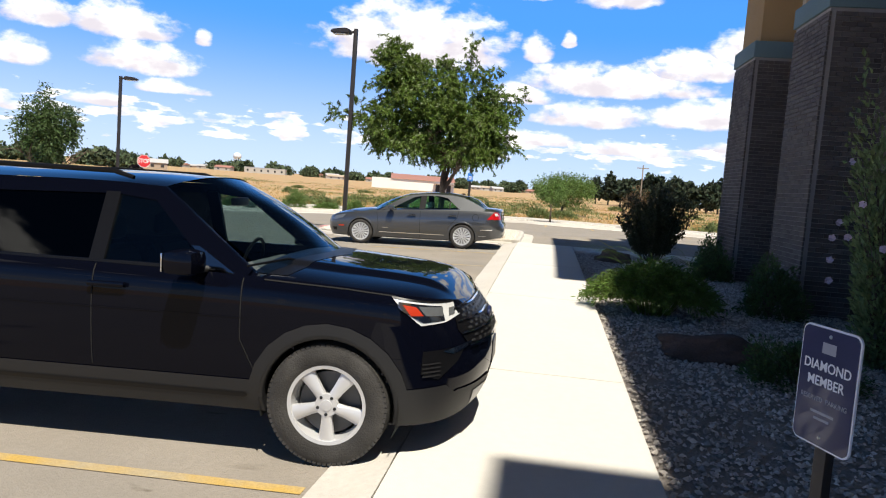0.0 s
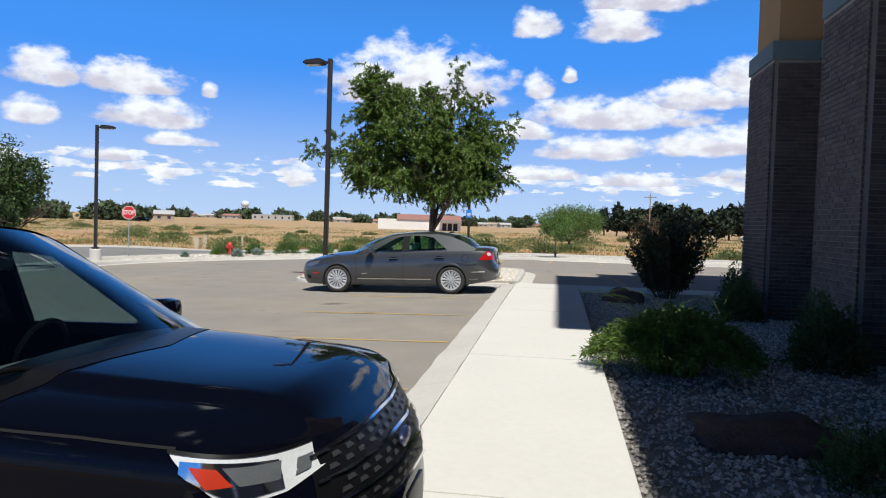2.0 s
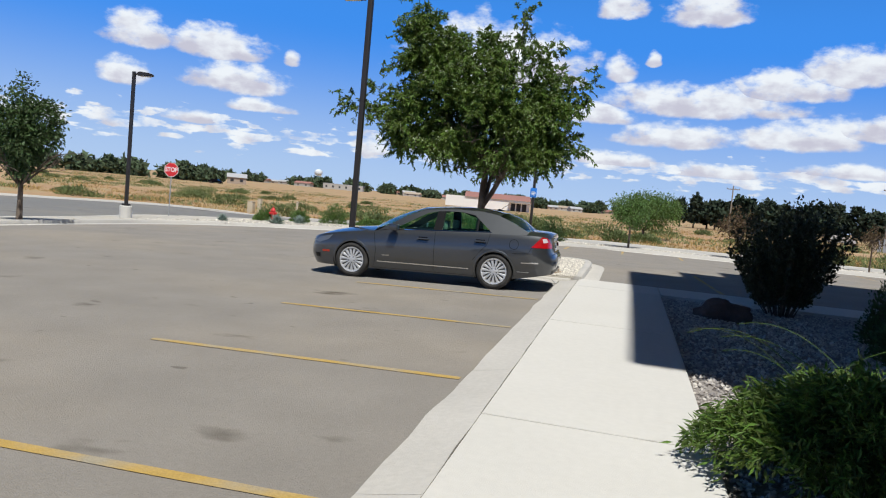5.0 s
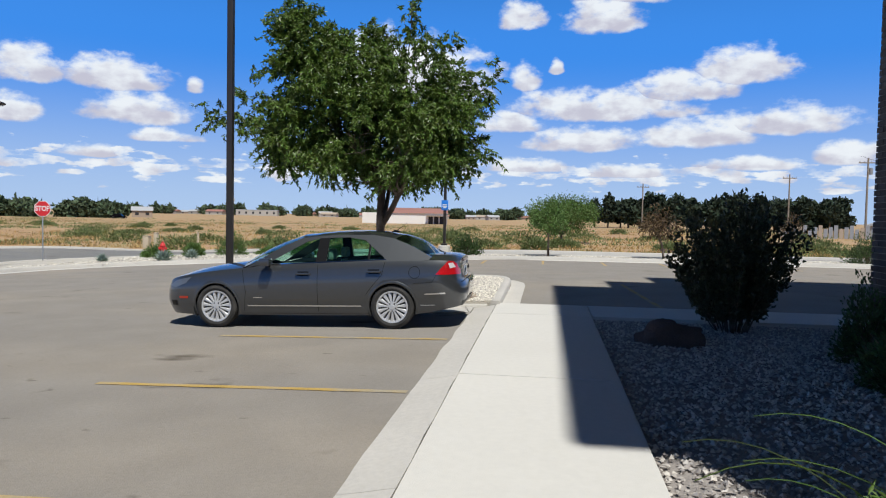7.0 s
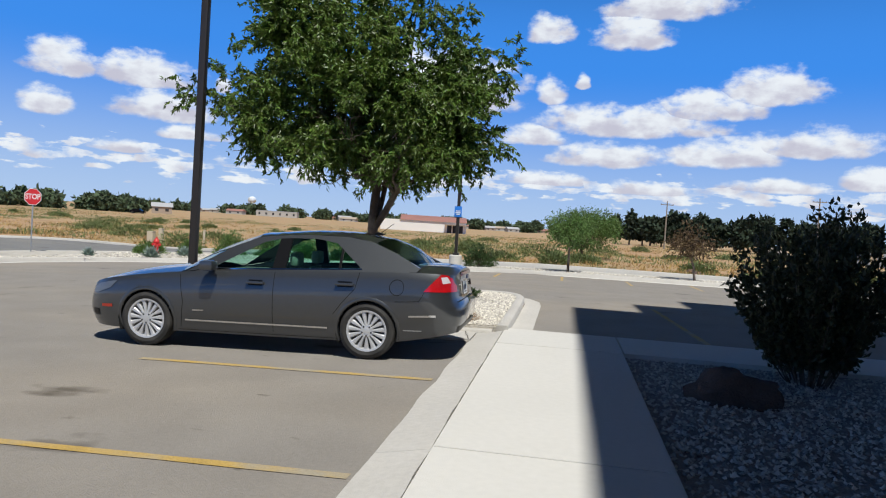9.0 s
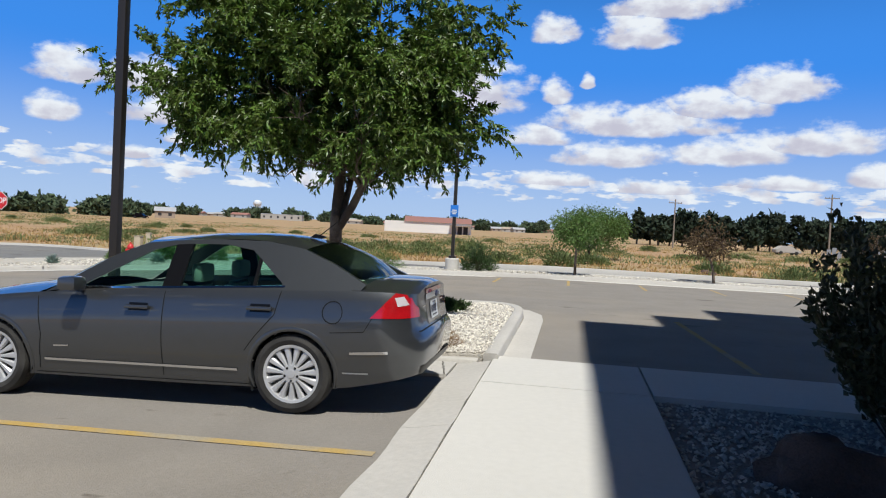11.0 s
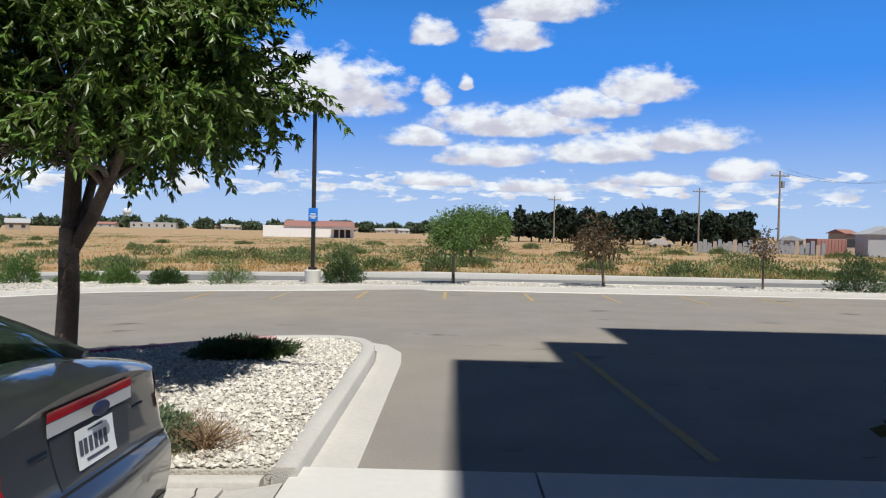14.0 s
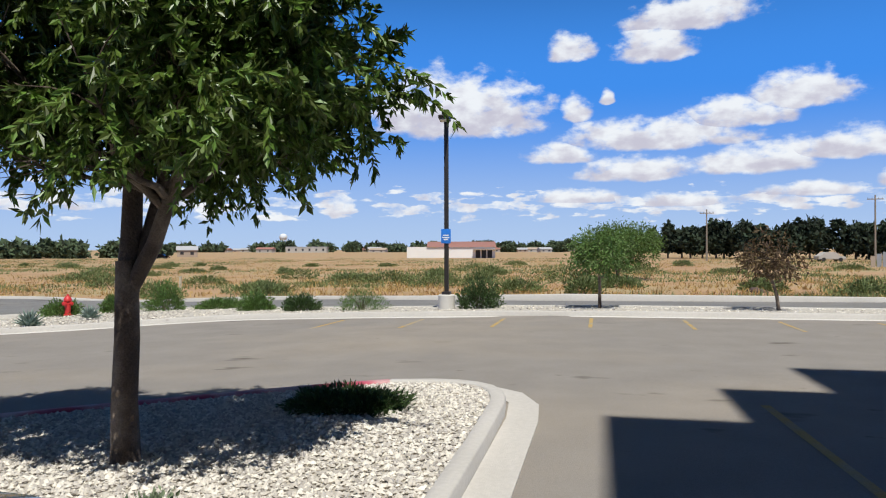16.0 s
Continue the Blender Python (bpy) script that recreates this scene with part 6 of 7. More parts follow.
# ---- black sport utility vehicle
def black_suv():
    s = dict(width=[(-4.06, 0.80), (-4.0, 0.89), (-3.85, 0.945), (-3.5, 0.98), (-2.8, 0.992), (-1.4, 0.992), (0.05, 0.992), (0.40, 0.965), (0.55, 0.92), (0.68, 0.82), (0.78, 0.68), (0.86, 0.49), (0.92, 0.22)],
             bottom=[(-4.06, 0.40), (-3.4, 0.32), (-2.4, 0.30), (-0.4, 0.30), (0.4, 0.275), (0.92, 0.29)],
             shoulder=[(-4.06, 1.20), (-2.6, 1.175), (-1.4, 1.155), (-0.4, 1.13), (0.1, 1.105), (0.40, 1.078), (0.7, 1.04), (0.92, 0.985)],
             top=[(-4.06, 1.22), (-0.8, 1.205), (-0.4, 1.205), (0.1, 1.165), (0.45, 1.13), (0.7, 1.085), (0.86, 1.03), (0.92, 0.985)],
             flank=[(0.0, 0.93), (0.12, 0.962), (0.35, 0.99), (0.62, 1.0), (0.85, 0.992), (0.95, 0.972), (1.0, 0.945)],
             nose=[(0.27, -0.11), (0.45, -0.02), (0.62, 0.01), (0.80, -0.02), (0.90, -0.09), (0.98, -0.17), (1.1, -0.22)], dome=0.022, tail=[(0.3, -0.05), (0.6, 0.05), (1.2, 0.0)], crown=2.6,
             wheel_z=0.378, base=2.86, arch=0.435, cabin=(-4.0, -0.52), floor=0.32, hub_y=0.865, lean=0.44, belt=1.15, glass_clip=(-3.5, 0.0))
    C = Car(s)
    car = thing("suv", "glossy black sport utility vehicle parked nose-in at the footpath", "car", pose(-0.05, 5.80, ground_at(0, 5.5) + 0.0, 0, -1.72, 0))
    body = part("body", C.body, BLACK_PAINT, car, "glossy black painted body", 32)
    common(C, car, 0.378, 0.242, 0.25, 5, SEAT_DARK, 0.78, 1.42, (-1.35, -2.3))
    # cabin
    for sd in (-1, 1):
        cabin = part("window_frame", C.panel([(-0.42, 1.10), (-0.80, 1.168), (-1.24, 1.555), (-1.50, 1.585), (-1.50, 1.665), (-1.20, 1.648)], sd), BLACK_PAINT, car, "", 20)
        part("window_frame", C.panel([(-1.50, 1.585), (-1.60, 1.588), (-2.55, 1.572), (-2.70, 1.565), (-3.42, 1.50), (-3.74, 1.635), (-2.6, 1.672), (-1.5, 1.665)], sd), BLACK_PAINT, car, "", 20)
        part("window_frame", C.panel([(-0.42, 1.09), (-4.0, 1.14), (-4.0, 1.205), (-2.6, 1.185), (-0.80, 1.168)], sd), BLACK_PAINT, car, "", 20)
        part("pillar", C.panel([(-1.50, 1.16), (-1.60, 1.16), (-1.60, 1.60), (-1.50, 1.60)], sd, 0.04, -0.001), SATIN_BLACK, car)
        part("pillar", C.panel([(-2.58, 1.17), (-2.69, 1.17), (-2.70, 1.58), (-2.55, 1.585)], sd, 0.04, -0.001), SATIN_BLACK, car)
        part("pillar", C.panel([(-3.28, 1.19), (-4.0, 1.2), (-3.74, 1.635), (-3.42, 1.50)], sd, 0.04), BLACK_PAINT, car)
        for poly, mat in (([(-0.80, 1.160), (-1.24, 1.56), (-1.52, 1.59), (-1.52, 1.16)], TINT_FRONT), ([(-1.58, 1.16), (-1.58, 1.59), (-2.57, 1.58), (-2.6, 1.175)], TINT_DARK), ([(-2.68, 1.17), (-2.68, 1.57), (-3.44, 1.51), (-3.28, 1.19)], TINT_DARK)):
            w = part("side_window", C.panel(poly, sd, 0.005, 0.012), mat, car)
        part("window_trim", C.panel([(-0.75, 1.150), (-3.6, 1.178), (-3.6, 1.192), (-0.75, 1.165)], sd, 0.02, -0.004), SATIN_BLACK, car)
        bm = bmesh.new()
        tube(bm, [(-1.45, sd * 0.66, 1.695), (-1.6, sd * 0.655, 1.735), (-2.4, sd * 0.65, 1.75), (-3.4, sd * 0.65, 1.735), (-3.6, sd * 0.65, 1.68)], [0.014, 0.017, 0.018, 0.017, 0.014], 8)
        part("roof_rail", bm, SATIN_BLACK, car, "satin black roof rail")
        # door mirror
        bm = boxed((-0.94, sd * 1.03 if sd > 0 else -1.24, 1.14), (-0.74, 1.24 if sd > 0 else sd * 1.03, 1.29), 0.055)
        mir = part("mirror", bm, BLACK_PAINT, car, "black door mirror")
        part("mirror_arm", boxed((-0.88, min(sd * 0.93, sd * 1.08), 1.14), (-0.78, max(sd * 0.93, sd * 1.08), 1.18), 0.015), PLASTIC, mir)
        part("mirror_glass", boxed((-0.947, min(sd * 1.06, sd * 1.22), 1.16), (-0.939, max(sd * 1.06, sd * 1.22), 1.27), 0.003), CHROME, mir)
        for hx in (-1.42, -2.42):
            bm = boxed((hx - 0.13, min(sd * 0.985, sd * 1.022), 1.015), (hx + 0.12, max(sd * 0.985, sd * 1.022), 1.05), 0.014)
            part("door_handle", bm, BLACK_PAINT, car)
        part("sail_trim", C.panel([(-0.62, 1.14), (-0.80, 1.165), (-0.93, 1.29), (-0.88, 1.29)], sd, 0.01, -0.006), CHROME, car)
    roof_w = lambda x: C.y_side(x, 1.655) - 0.01
    xs = [-1.20, -1.5, -2.0, -2.6, -3.2, -3.74]
    bm = bmesh.new()
    grid = []
    for i in range(25):
        x = -1.20 - 2.56 * i / 24
        zr = curve_at([(-3.8, 1.635), (-3.2, 1.662), (-2.5, 1.672), (-1.6, 1.667), (-1.2, 1.648)], x)
        grid.append([bm.verts.new((x + (0.10 * (1 - (j / 7 - 1) ** 2) if i == 0 else 0), (j / 7 - 1) * roof_w(x), zr + 0.075 * (1 - abs(j / 7 - 1) ** 2.4))) for j in range(15)])
    for a, b in zip(grid, grid[1:]):
        for j in range(14):
            bm.faces.new((a[j], a[j + 1], b[j + 1], b[j]))
    bmesh.ops.recalc_face_normals(bm, faces=bm.faces[:])
    part("roof", bm, BLACK_PAINT, car, "", 40)
    base = lambda u: Vector((-0.40 + 0.17 * math.sin(math.pi * u), (u - 0.5) * 2 * 0.905, 1.125 + 0.05 * math.sin(math.pi * u)))
    head = lambda u: Vector((-1.20 + 0.10 * math.sin(math.pi * u) ** 1.0, (u - 0.5) * 2 * (C.y_side(-1.2, 1.648) - 0.012), 1.646 + 0.072 * (1 - abs(2 * u - 1) ** 2.4)))
    part("windscreen", bridge(base, head, Vector((0.05, 0, 0.035))), TINT_FRONT, car, "sloping glass windscreen", 60)
    tail0 = lambda u: Vector((-3.98, (u - 0.5) * 2 * 0.84, 1.2))
    tail1 = lambda u: Vector((-3.76, (u - 0.5) * 2 * 0.66, 1.65))
    part("rear_window", bridge(tail0, tail1, Vector((-0.03, 0, 0))), TINT_DARK, car, "", 60)
    part("dashboard", boxed((-1.0, -0.8, 0.75), (-0.45, 0.8, 1.10), 0.06), DASH, car)
    bm = bmesh.new()
    for k in range(24):
        a0, a1 = 2 * math.pi * k / 24, 2 * math.pi * (k + 1) / 24
        tube(bm, [Vector((-1.05 + 0.05 * math.sin(a), 0.38 + 0.18 * math.cos(a), 1.08 + 0.17 * math.sin(a))) for a in (a0, a1)], 0.014, 6, cap=False)
    part("steering_wheel", bm, SATIN_BLACK, car)
    part("rear_view_mirror", boxed((-1.02, -0.12, 1.52), (-0.98, 0.12, 1.58), 0.012), SATIN_BLACK, car)
    for sd in (0.45, -0.35):
        bm = bmesh.new()
        tube(bm, [(-0.30, sd, 1.165), (-0.40, sd - 0.25, 1.215), (-0.52, sd - 0.62, 1.195)], [0.011, 0.009, 0.007], 6)
        part("wiper", bm, SATIN_BLACK, car)
    part("cowl", C.patch([(-0.52, -0.88), (-0.30, -0.88), (-0.14, 0), (-0.30, 0.88), (-0.52, 0.88)], "xy", 1, 0.003), SATIN_BLACK, car)
    # skins set on the body
    for poly in ([(-2.40, 0.29), (-0.43, 0.29), (-0.40, 0.44), (-0.43, 0.50), (-2.42, 0.50)], [(0.36, 0.27), (0.72, 0.27), (0.80, 0.40), (0.70, 0.52), (0.43, 0.50)], [(-4.0, 0.3), (-3.28, 0.3), (-3.3, 0.52), (-4.0, 0.56)]):
        C.both("cladding", poly, PLASTIC, car, 0.008, "matt dark plastic lower cladding")
    C.both("cladding_rib", [(-2.3, 0.385), (-0.52, 0.385), (-0.50, 0.40), (-0.52, 0.415), (-2.3, 0.415)], SATIN_BLACK, car, 0.013)
    for cx in (0.0, -2.86):
        arch_lip(C, cx, PLASTIC, car, 0.03)
    arch_ring(C, 0.0, 0.432, 0.505, PLASTIC, car, "arch_cladding", -20, 200, 0.010)
    arch_ring(C, -2.86, 0.432, 0.505, PLASTIC, car, "arch_cladding", -20, 200, 0.010)
    part("lower_bumper", C.patch([(-0.80, 0.27), (0.80, 0.27), (0.86, 0.40), (0.70, 0.47), (-0.70, 0.47), (-0.86, 0.40)], "yz", 1, 0.009), PLASTIC, car, "matt dark plastic lower bumper")
    part("skid_plate", C.patch([(-0.42, 0.30), (0.42, 0.30), (0.50, 0.42), (-0.50, 0.42)], "yz", 1, 0.015), GALV, car, "silver skid plate")
    for lamp_ob in C.both("headlamp", [(0.370, 1.062), (0.731, 1.010), (0.786, 0.955), (0.681, 0.905), (0.551, 0.895), (0.446, 0.985)], LAMP_CLEAR, car, 0.007, "wide clear headlamp with amber corner"):
        pass
    C.both("lamp_amber", [(0.441, 1.020), (0.517, 1.008), (0.563, 0.955), (0.492, 0.955)], AMBER, car, 0.013, "red-amber reflector")
    C.both("lamp_bowl", [(0.530, 1.010), (0.656, 0.995), (0.664, 0.945), (0.576, 0.952)], LAMP_BOWL, car, 0.012)
    C.both("lamp_inner", [(0.685, 0.985), (0.710, 0.982), (0.719, 0.945), (0.693, 0.942)], LAMP_BOWL, car, 0.012)
    C.both("lamp_edge", [(0.370, 1.068), (0.731, 1.016), (0.731, 1.007), (0.374, 1.057)], SATIN_BLACK, car, 0.011)
    C.both("lamp_strip", [(0.437, 0.985), (0.551, 0.895), (0.681, 0.905), (0.677, 0.917), (0.559, 0.91), (0.458, 0.985)][:4] + [(0.563, 0.912)], CHROME, car, 0.0105)
    C.both("fog_recess", [(0.57, 0.74), (0.80, 0.75), (0.76, 0.66), (0.66, 0.56), (0.56, 0.60)], SATIN_BLACK, car, 0.006)
    C.both("fog_blade", [(0.68, 0.735), (0.84, 0.775), (0.82, 0.745), (0.74, 0.71)], CHROME, car, 0.011)
    for zz in (0.58, 0.605, 0.63, 0.655):
        C.both("fog_slat", [(0.57, zz), (0.67, zz + 0.006), (0.67, zz + 0.016), (0.57, zz + 0.010)], PLASTIC, car, 0.010)
    grille = part("grille", C.patch([(-0.62, 0.74), (0.62, 0.74), (0.70, 0.85), (0.66, 0.975), (-0.66, 0.975), (-0.70, 0.85)], "yz", 1, 0.006), SATIN_BLACK, car, "black mesh grille with chrome bars")
    for z0, z1, w in ((0.968, 0.977, 0.66), (0.895, 0.905, 0.68), (0.822, 0.832, 0.69), (0.74, 0.752, 0.62)):
        part("grille_bar", C.patch([(-w, z0), (w, z0), (w, z1), (-w, z1)], "yz", 1, 0.018), CHROME, grille, "chrome grille bar")
    for r_, zz in enumerate((0.768, 0.795, 0.848, 0.872, 0.922, 0.948)):
        for k in range(12):
            yy = -0.60 + 0.104 * k + (0.05 if r_ % 2 else 0)
            part("grille_slat", C.patch([(yy, zz - 0.007), (yy + 0.06, zz - 0.007), (yy + 0.05, zz + 0.007), (yy + 0.01, zz + 0.007)], "yz", 1, 0.012), GRILLE_GREY, grille)
    nose_x = 0.882
    bm = bmesh.new()
    lathe(bm, [(0.0, 0.0), (0.08, 0.0), (0.086, 0.008), (0.082, 0.018), (0.04, 0.024), (0.0, 0.026)], "x", 28, (0, 0, 0))
    for v in bm.verts:
        v.co.z *= 0.45
    bd = part("badge", bm, BADGE, grille, "plain dark blue oval badge")
    bd.location = (nose_x - 0.005, 0, 0.865)
    pl = part("front_plate", boxed((0.915, -0.155, 0.53), (0.935, 0.155, 0.68), 0.004), SATIN_BLACK, car, "dark plate holder")
    C.seam([(-0.55, 1.12), (-0.55, 0.75), (-0.44, 0.52)], car)
    C.seam([(-1.53, 1.15), (-1.53, 0.52)], car)
    C.seam([(-2.56, 1.16), (-2.60, 0.85), (-2.42, 0.62)], car)
    C.seam([(-0.42, 1.118), (0.1, 1.092), (0.39, 1.066)], car)
    C.both("body_crease", [(-3.9, 0.895), (-0.5, 0.88), (-0.5, 0.886), (-3.9, 0.901)], BLACK_PAINT, car, 0.004)


# ---- grey saloon
def grey_saloon():
    s = dict(width=[(-3.90, 0.62), (-3.84, 0.74), (-3.70, 0.835), (-3.45, 0.885), (-3.0, 0.91), (-2.2, 0.917), (-1.0, 0.917), (0.05, 0.912), (0.40, 0.885), (0.62, 0.83), (0.80, 0.72), (0.90, 0.58), (0.94, 0.45)],
             bottom=[(-3.90, 0.33), (-3.5, 0.27), (-3.1, 0.22), (-2.2, 0.19), (-0.5, 0.19), (0.4, 0.19), (0.94, 0.20)],
             shoulder=[(-3.90, 0.985), (-3.5, 1.005), (-2.8, 0.998), (-1.5, 0.955), (-0.6, 0.915), (0.0, 0.862), (0.45, 0.80), (0.75, 0.74), (0.94, 0.66)],
             top=[(-3.90, 1.045), (-3.75, 1.075), (-3.4, 1.088), (-2.8, 1.075), (-0.6, 0.985), (-0.2, 0.965), (0.2, 0.92), (0.55, 0.85), (0.8, 0.765), (0.94, 0.68)],
             flank=[(0.0, 0.915), (0.10, 0.945), (0.22, 0.965), (0.30, 0.985), (0.50, 1.0), (0.68, 0.996), (0.74, 0.990), (0.86, 0.966), (0.95, 0.945), (1.0, 0.925)],
             nose=[(0.18, -0.05), (0.35, 0.03), (0.5, 0.035), (0.7, 0.0), (0.9, -0.05)], tail=[(0.25, -0.05), (0.42, 0.035), (0.62, 0.05), (0.70, -0.01), (0.95, -0.045), (1.1, -0.02)], crown=2.4,
             wheel_z=0.325, base=2.728, arch=0.372, cabin=(-3.22, -0.42), floor=0.20, hub_y=0.80, lean=0.58, belt=0.965, glass_clip=(-3.0, -0.2))
    C = Car(s)
    car = thing("saloon_car", "dark grey metallic saloon car parked nose-out in a bay", "car", pose(-3.715, 20.60, ground_at(-3.715, 20.3) + 0.003, 0, 1.72, 180))
    part("body", C.body, GREY_PAINT, car, "dark grey metallic painted body", 32)
    common(C, car, 0.325, 0.232, 0.22, 15, SEAT_TAN, 0.55, 1.17, (-1.25, -2.15))
    for sd in (-1, 1):
        part("window_frame", C.panel([(-0.46, 0.905), (-0.80, 0.968), (-1.38, 1.288), (-1.57, 1.333), (-1.57, 1.372), (-1.30, 1.345), (-1.0, 1.22)], sd), GREY_PAINT, car, "", 20)
        part("window_frame", C.panel([(-1.57, 1.333), (-1.70, 1.344), (-2.03, 1.347), (-2.28, 1.305), (-2.60, 1.045), (-2.66, 1.06), (-2.72, 1.33), (-2.4, 1.383), (-1.9, 1.392), (-1.57, 1.372)], sd), GREY_PAINT, car, "", 20)
        part("rear_pillar", C.panel([(-2.60, 1.045), (-2.60, 0.985), (-3.30, 1.00), (-3.36, 1.055), (-3.02, 1.205), (-2.72, 1.33)], sd, 0.05), GREY_PAINT, car, "", 20)
        part("window_frame", C.panel([(-0.46, 0.89), (-2.64, 0.965), (-2.62, 1.03), (-1.6, 0.988), (-0.80, 0.966)], sd), GREY_PAINT, car, "", 20)
        part("pillar", C.panel([(-1.55, 0.98), (-1.71, 0.985), (-1.72, 1.346), (-1.57, 1.335)], sd, 0.04, -0.001), SATIN_BLACK, car)
        for poly in ([(-0.80, 0.962), (-1.38, 1.292), (-1.585, 1.338), (-1.56, 0.98)], [(-1.70, 0.985), (-1.71, 1.348), (-2.03, 1.35), (-2.28, 1.308), (-2.36, 1.24), (-2.36, 1.012)], [(-2.37, 1.012), (-2.37, 1.232), (-2.60, 1.04), (-2.58, 1.02)]):
            part("side_window", C.panel(poly, sd, 0.005, 0.012), TINT_GREEN, car, "green-tinted side window")
        part("window_bar", C.panel([(-2.350, 1.01), (-2.378, 1.01), (-2.378, 1.232), (-2.350, 1.25)], sd, 0.02, -0.002), SATIN_BLACK, car)
        part("window_trim", C.panel([(-0.74, 0.945), (-1.6, 0.976), (-2.63, 1.016), (-2.63, 1.03), (-1.6, 0.99), (-0.74, 0.958)], sd, 0.02, -0.004), CHROME, car, "bright trim under the windows")
        mir = part("mirror", boxed((-0.93, min(sd * 0.93, sd * 1.10), 0.94), (-0.76, max(sd * 0.93, sd * 1.10), 1.06), 0.04), GREY_PAINT, car)
        part("mirror_arm", boxed((-0.86, min(sd * 0.84, sd * 0.95), 0.94), (-0.78, max(sd * 0.84, sd * 0.95), 0.98), 0.012), PLASTIC, mir)
        for hx, hz in ((-1.36, 0.815), (-2.44, 0.845)):
            # flat black patch: the handle hollow's shade put in as colour
            rec = part("handle_recess", C.patch([(hx - 0.10, hz - 0.03), (hx + 0.07, hz - 0.03), (hx + 0.07, hz + 0.035), (hx - 0.10, hz + 0.035)], "xz", sd, 0.003), SATIN_BLACK, car)
            part("door_handle", boxed((hx - 0.13, min(sd * 0.905, sd * 0.945), hz - 0.012), (hx + 0.09, max(sd * 0.905, sd * 0.945), hz + 0.018), 0.012), GREY_PAINT, car)
        bm = bmesh.new()
        lathe(bm, [(0.072, 0), (0.078, 0), (0.078, 0.002), (0.072, 0.002)], "y", 28)
        ring = bmesh.new()
        for k in range(20):
            a0, a1 = radians(18 * k), radians(18 * (k + 1))
            C.patch([(-3.07 + r * math.cos(a), 0.835 + r * math.sin(a)) for r, a in ((0.083, a0), (0.092, a0), (0.092, a1), (0.083, a1))], "xz", sd, 0.0025, ring)
        if sd == 1:
            part("fuel_door", ring, GAP, car, "round fuel flap outline")
        else:
            ring.free()
        bm.free()
    for cx in (0.0, -2.728):
        arch_lip(C, cx, GREY_PAINT, car)
    # roof
    bm = bmesh.new()
    grid = []
    for i in range(23):
        x = -1.30 - 1.44 * i / 22
        zr = curve_at([(-2.74, 1.322), (-2.4, 1.383), (-1.9, 1.392), (-1.57, 1.372), (-1.3, 1.345)], x)
        wd = C.y_side(x, zr) - 0.008
        grid.append([bm.verts.new((x + (0.08 * (1 - (j / 7 - 1) ** 2) if i == 0 else (-0.06 * (1 - (j / 7 - 1) ** 2) if i == 22 else 0)), (j / 7 - 1) * wd, zr + 0.052 * (1 - abs(j / 7 - 1) ** 2.4))) for j in range(15)])
    for a, b in zip(grid, grid[1:]):
        for j in range(14):
            bm.faces.new((a[j], a[j + 1], b[j + 1], b[j]))
    bmesh.ops.recalc_face_normals(bm, faces=bm.faces[:])
    part("roof", bm, GREY_PAINT, car, "", 40)
    f0 = lambda u: Vector((-0.44 + 0.20 * math.sin(math.pi * u), (u - 0.5) * 2 * 0.825, 0.915 + 0.055 * math.sin(math.pi * u)))
    f1 = lambda u: Vector((-1.30 + 0.08 * math.sin(math.pi * u), (u - 0.5) * 2 * (C.y_side(-1.3, 1.345) - 0.01), 1.343 + 0.052 * (1 - abs(2 * u - 1) ** 2.4)))
    part("windscreen", bridge(f0, f1, Vector((0.04, 0, 0.03))), TINT_GREEN, car, "", 60)
    r0 = lambda u: Vector((-3.30 - 0.07 * math.sin(math.pi * u), (u - 0.5) * 2 * 0.70, 1.045 + 0.036 * math.sin(math.pi * u)))
    r1 = lambda u: Vector((-2.74 - 0.06 * math.sin(math.pi * u), (u - 0.5) * 2 * (C.y_side(-2.74, 1.322) - 0.01), 1.322 + 0.05 * (1 - abs(2 * u - 1) ** 2.4)))
    part("rear_window", bridge(r0, r1, Vector((-0.03, 0, 0.03))), TINT_GREEN, car, "sloping green-tinted rear window", 60)
    part("parcel_shelf", boxed((-3.2, -0.66, 0.95), (-2.6, 0.66, 0.99)), SEAT_TAN, car)
    part("dashboard", boxed((-0.95, -0.72, 0.65), (-0.5, 0.72, 0.90), 0.06), DASH, car)
    bm = bmesh.new()
    extruded(bm, [(-2.55, 1.415), (-2.66, 1.405), (-2.70, 1.425), (-2.60, 1.45)], "y", -0.025, 0.025)
    an = part("aerial", bm, SATIN_BLACK, car, "short black roof aerial")
    part("aerial_rod", tube(bmesh.new(), [(-2.63, 0, 1.43), (-2.80, 0, 1.56)], [0.006, 0.003], 6), SATIN_BLACK, an)
    # skins
    C.both("tail_lamp", [(-3.44, 0.80), (-3.67, 1.0), (-3.77, 0.985), (-3.92, 0.80)], TAIL_RED, car, 0.006, "red wedge-shaped tail lamp")
    C.both("reversing_lens", [(-3.67, 0.962), (-3.75, 0.972), (-3.80, 0.905), (-3.70, 0.892)], LENS_WHITE, car, 0.009, "pale reversing lens")
    for sd in (-1, 1):
        part("tail_lamp", C.patch([(sd * 0.60, 0.80), (sd * 0.80, 0.80), (sd * 0.80, 0.96), (sd * 0.70, 0.96)], "yz", -1, 0.005), TAIL_RED, car)
    C.both("side_moulding", [(-2.26, 0.325), (-0.50, 0.325), (-0.50, 0.345), (-2.26, 0.345)], CHROME, car, 0.008, "bright side moulding")
    C.both("bumper_strip", [(-3.62, 0.515), (-3.24, 0.505), (-3.24, 0.525), (-3.62, 0.54)], CHROME, car, 0.006, "bright bumper strip")
    C.both("bumper_strip", [(-3.42, 0.345), (-3.16, 0.345), (-3.16, 0.357), (-3.42, 0.357)], GALV, car, 0.006)
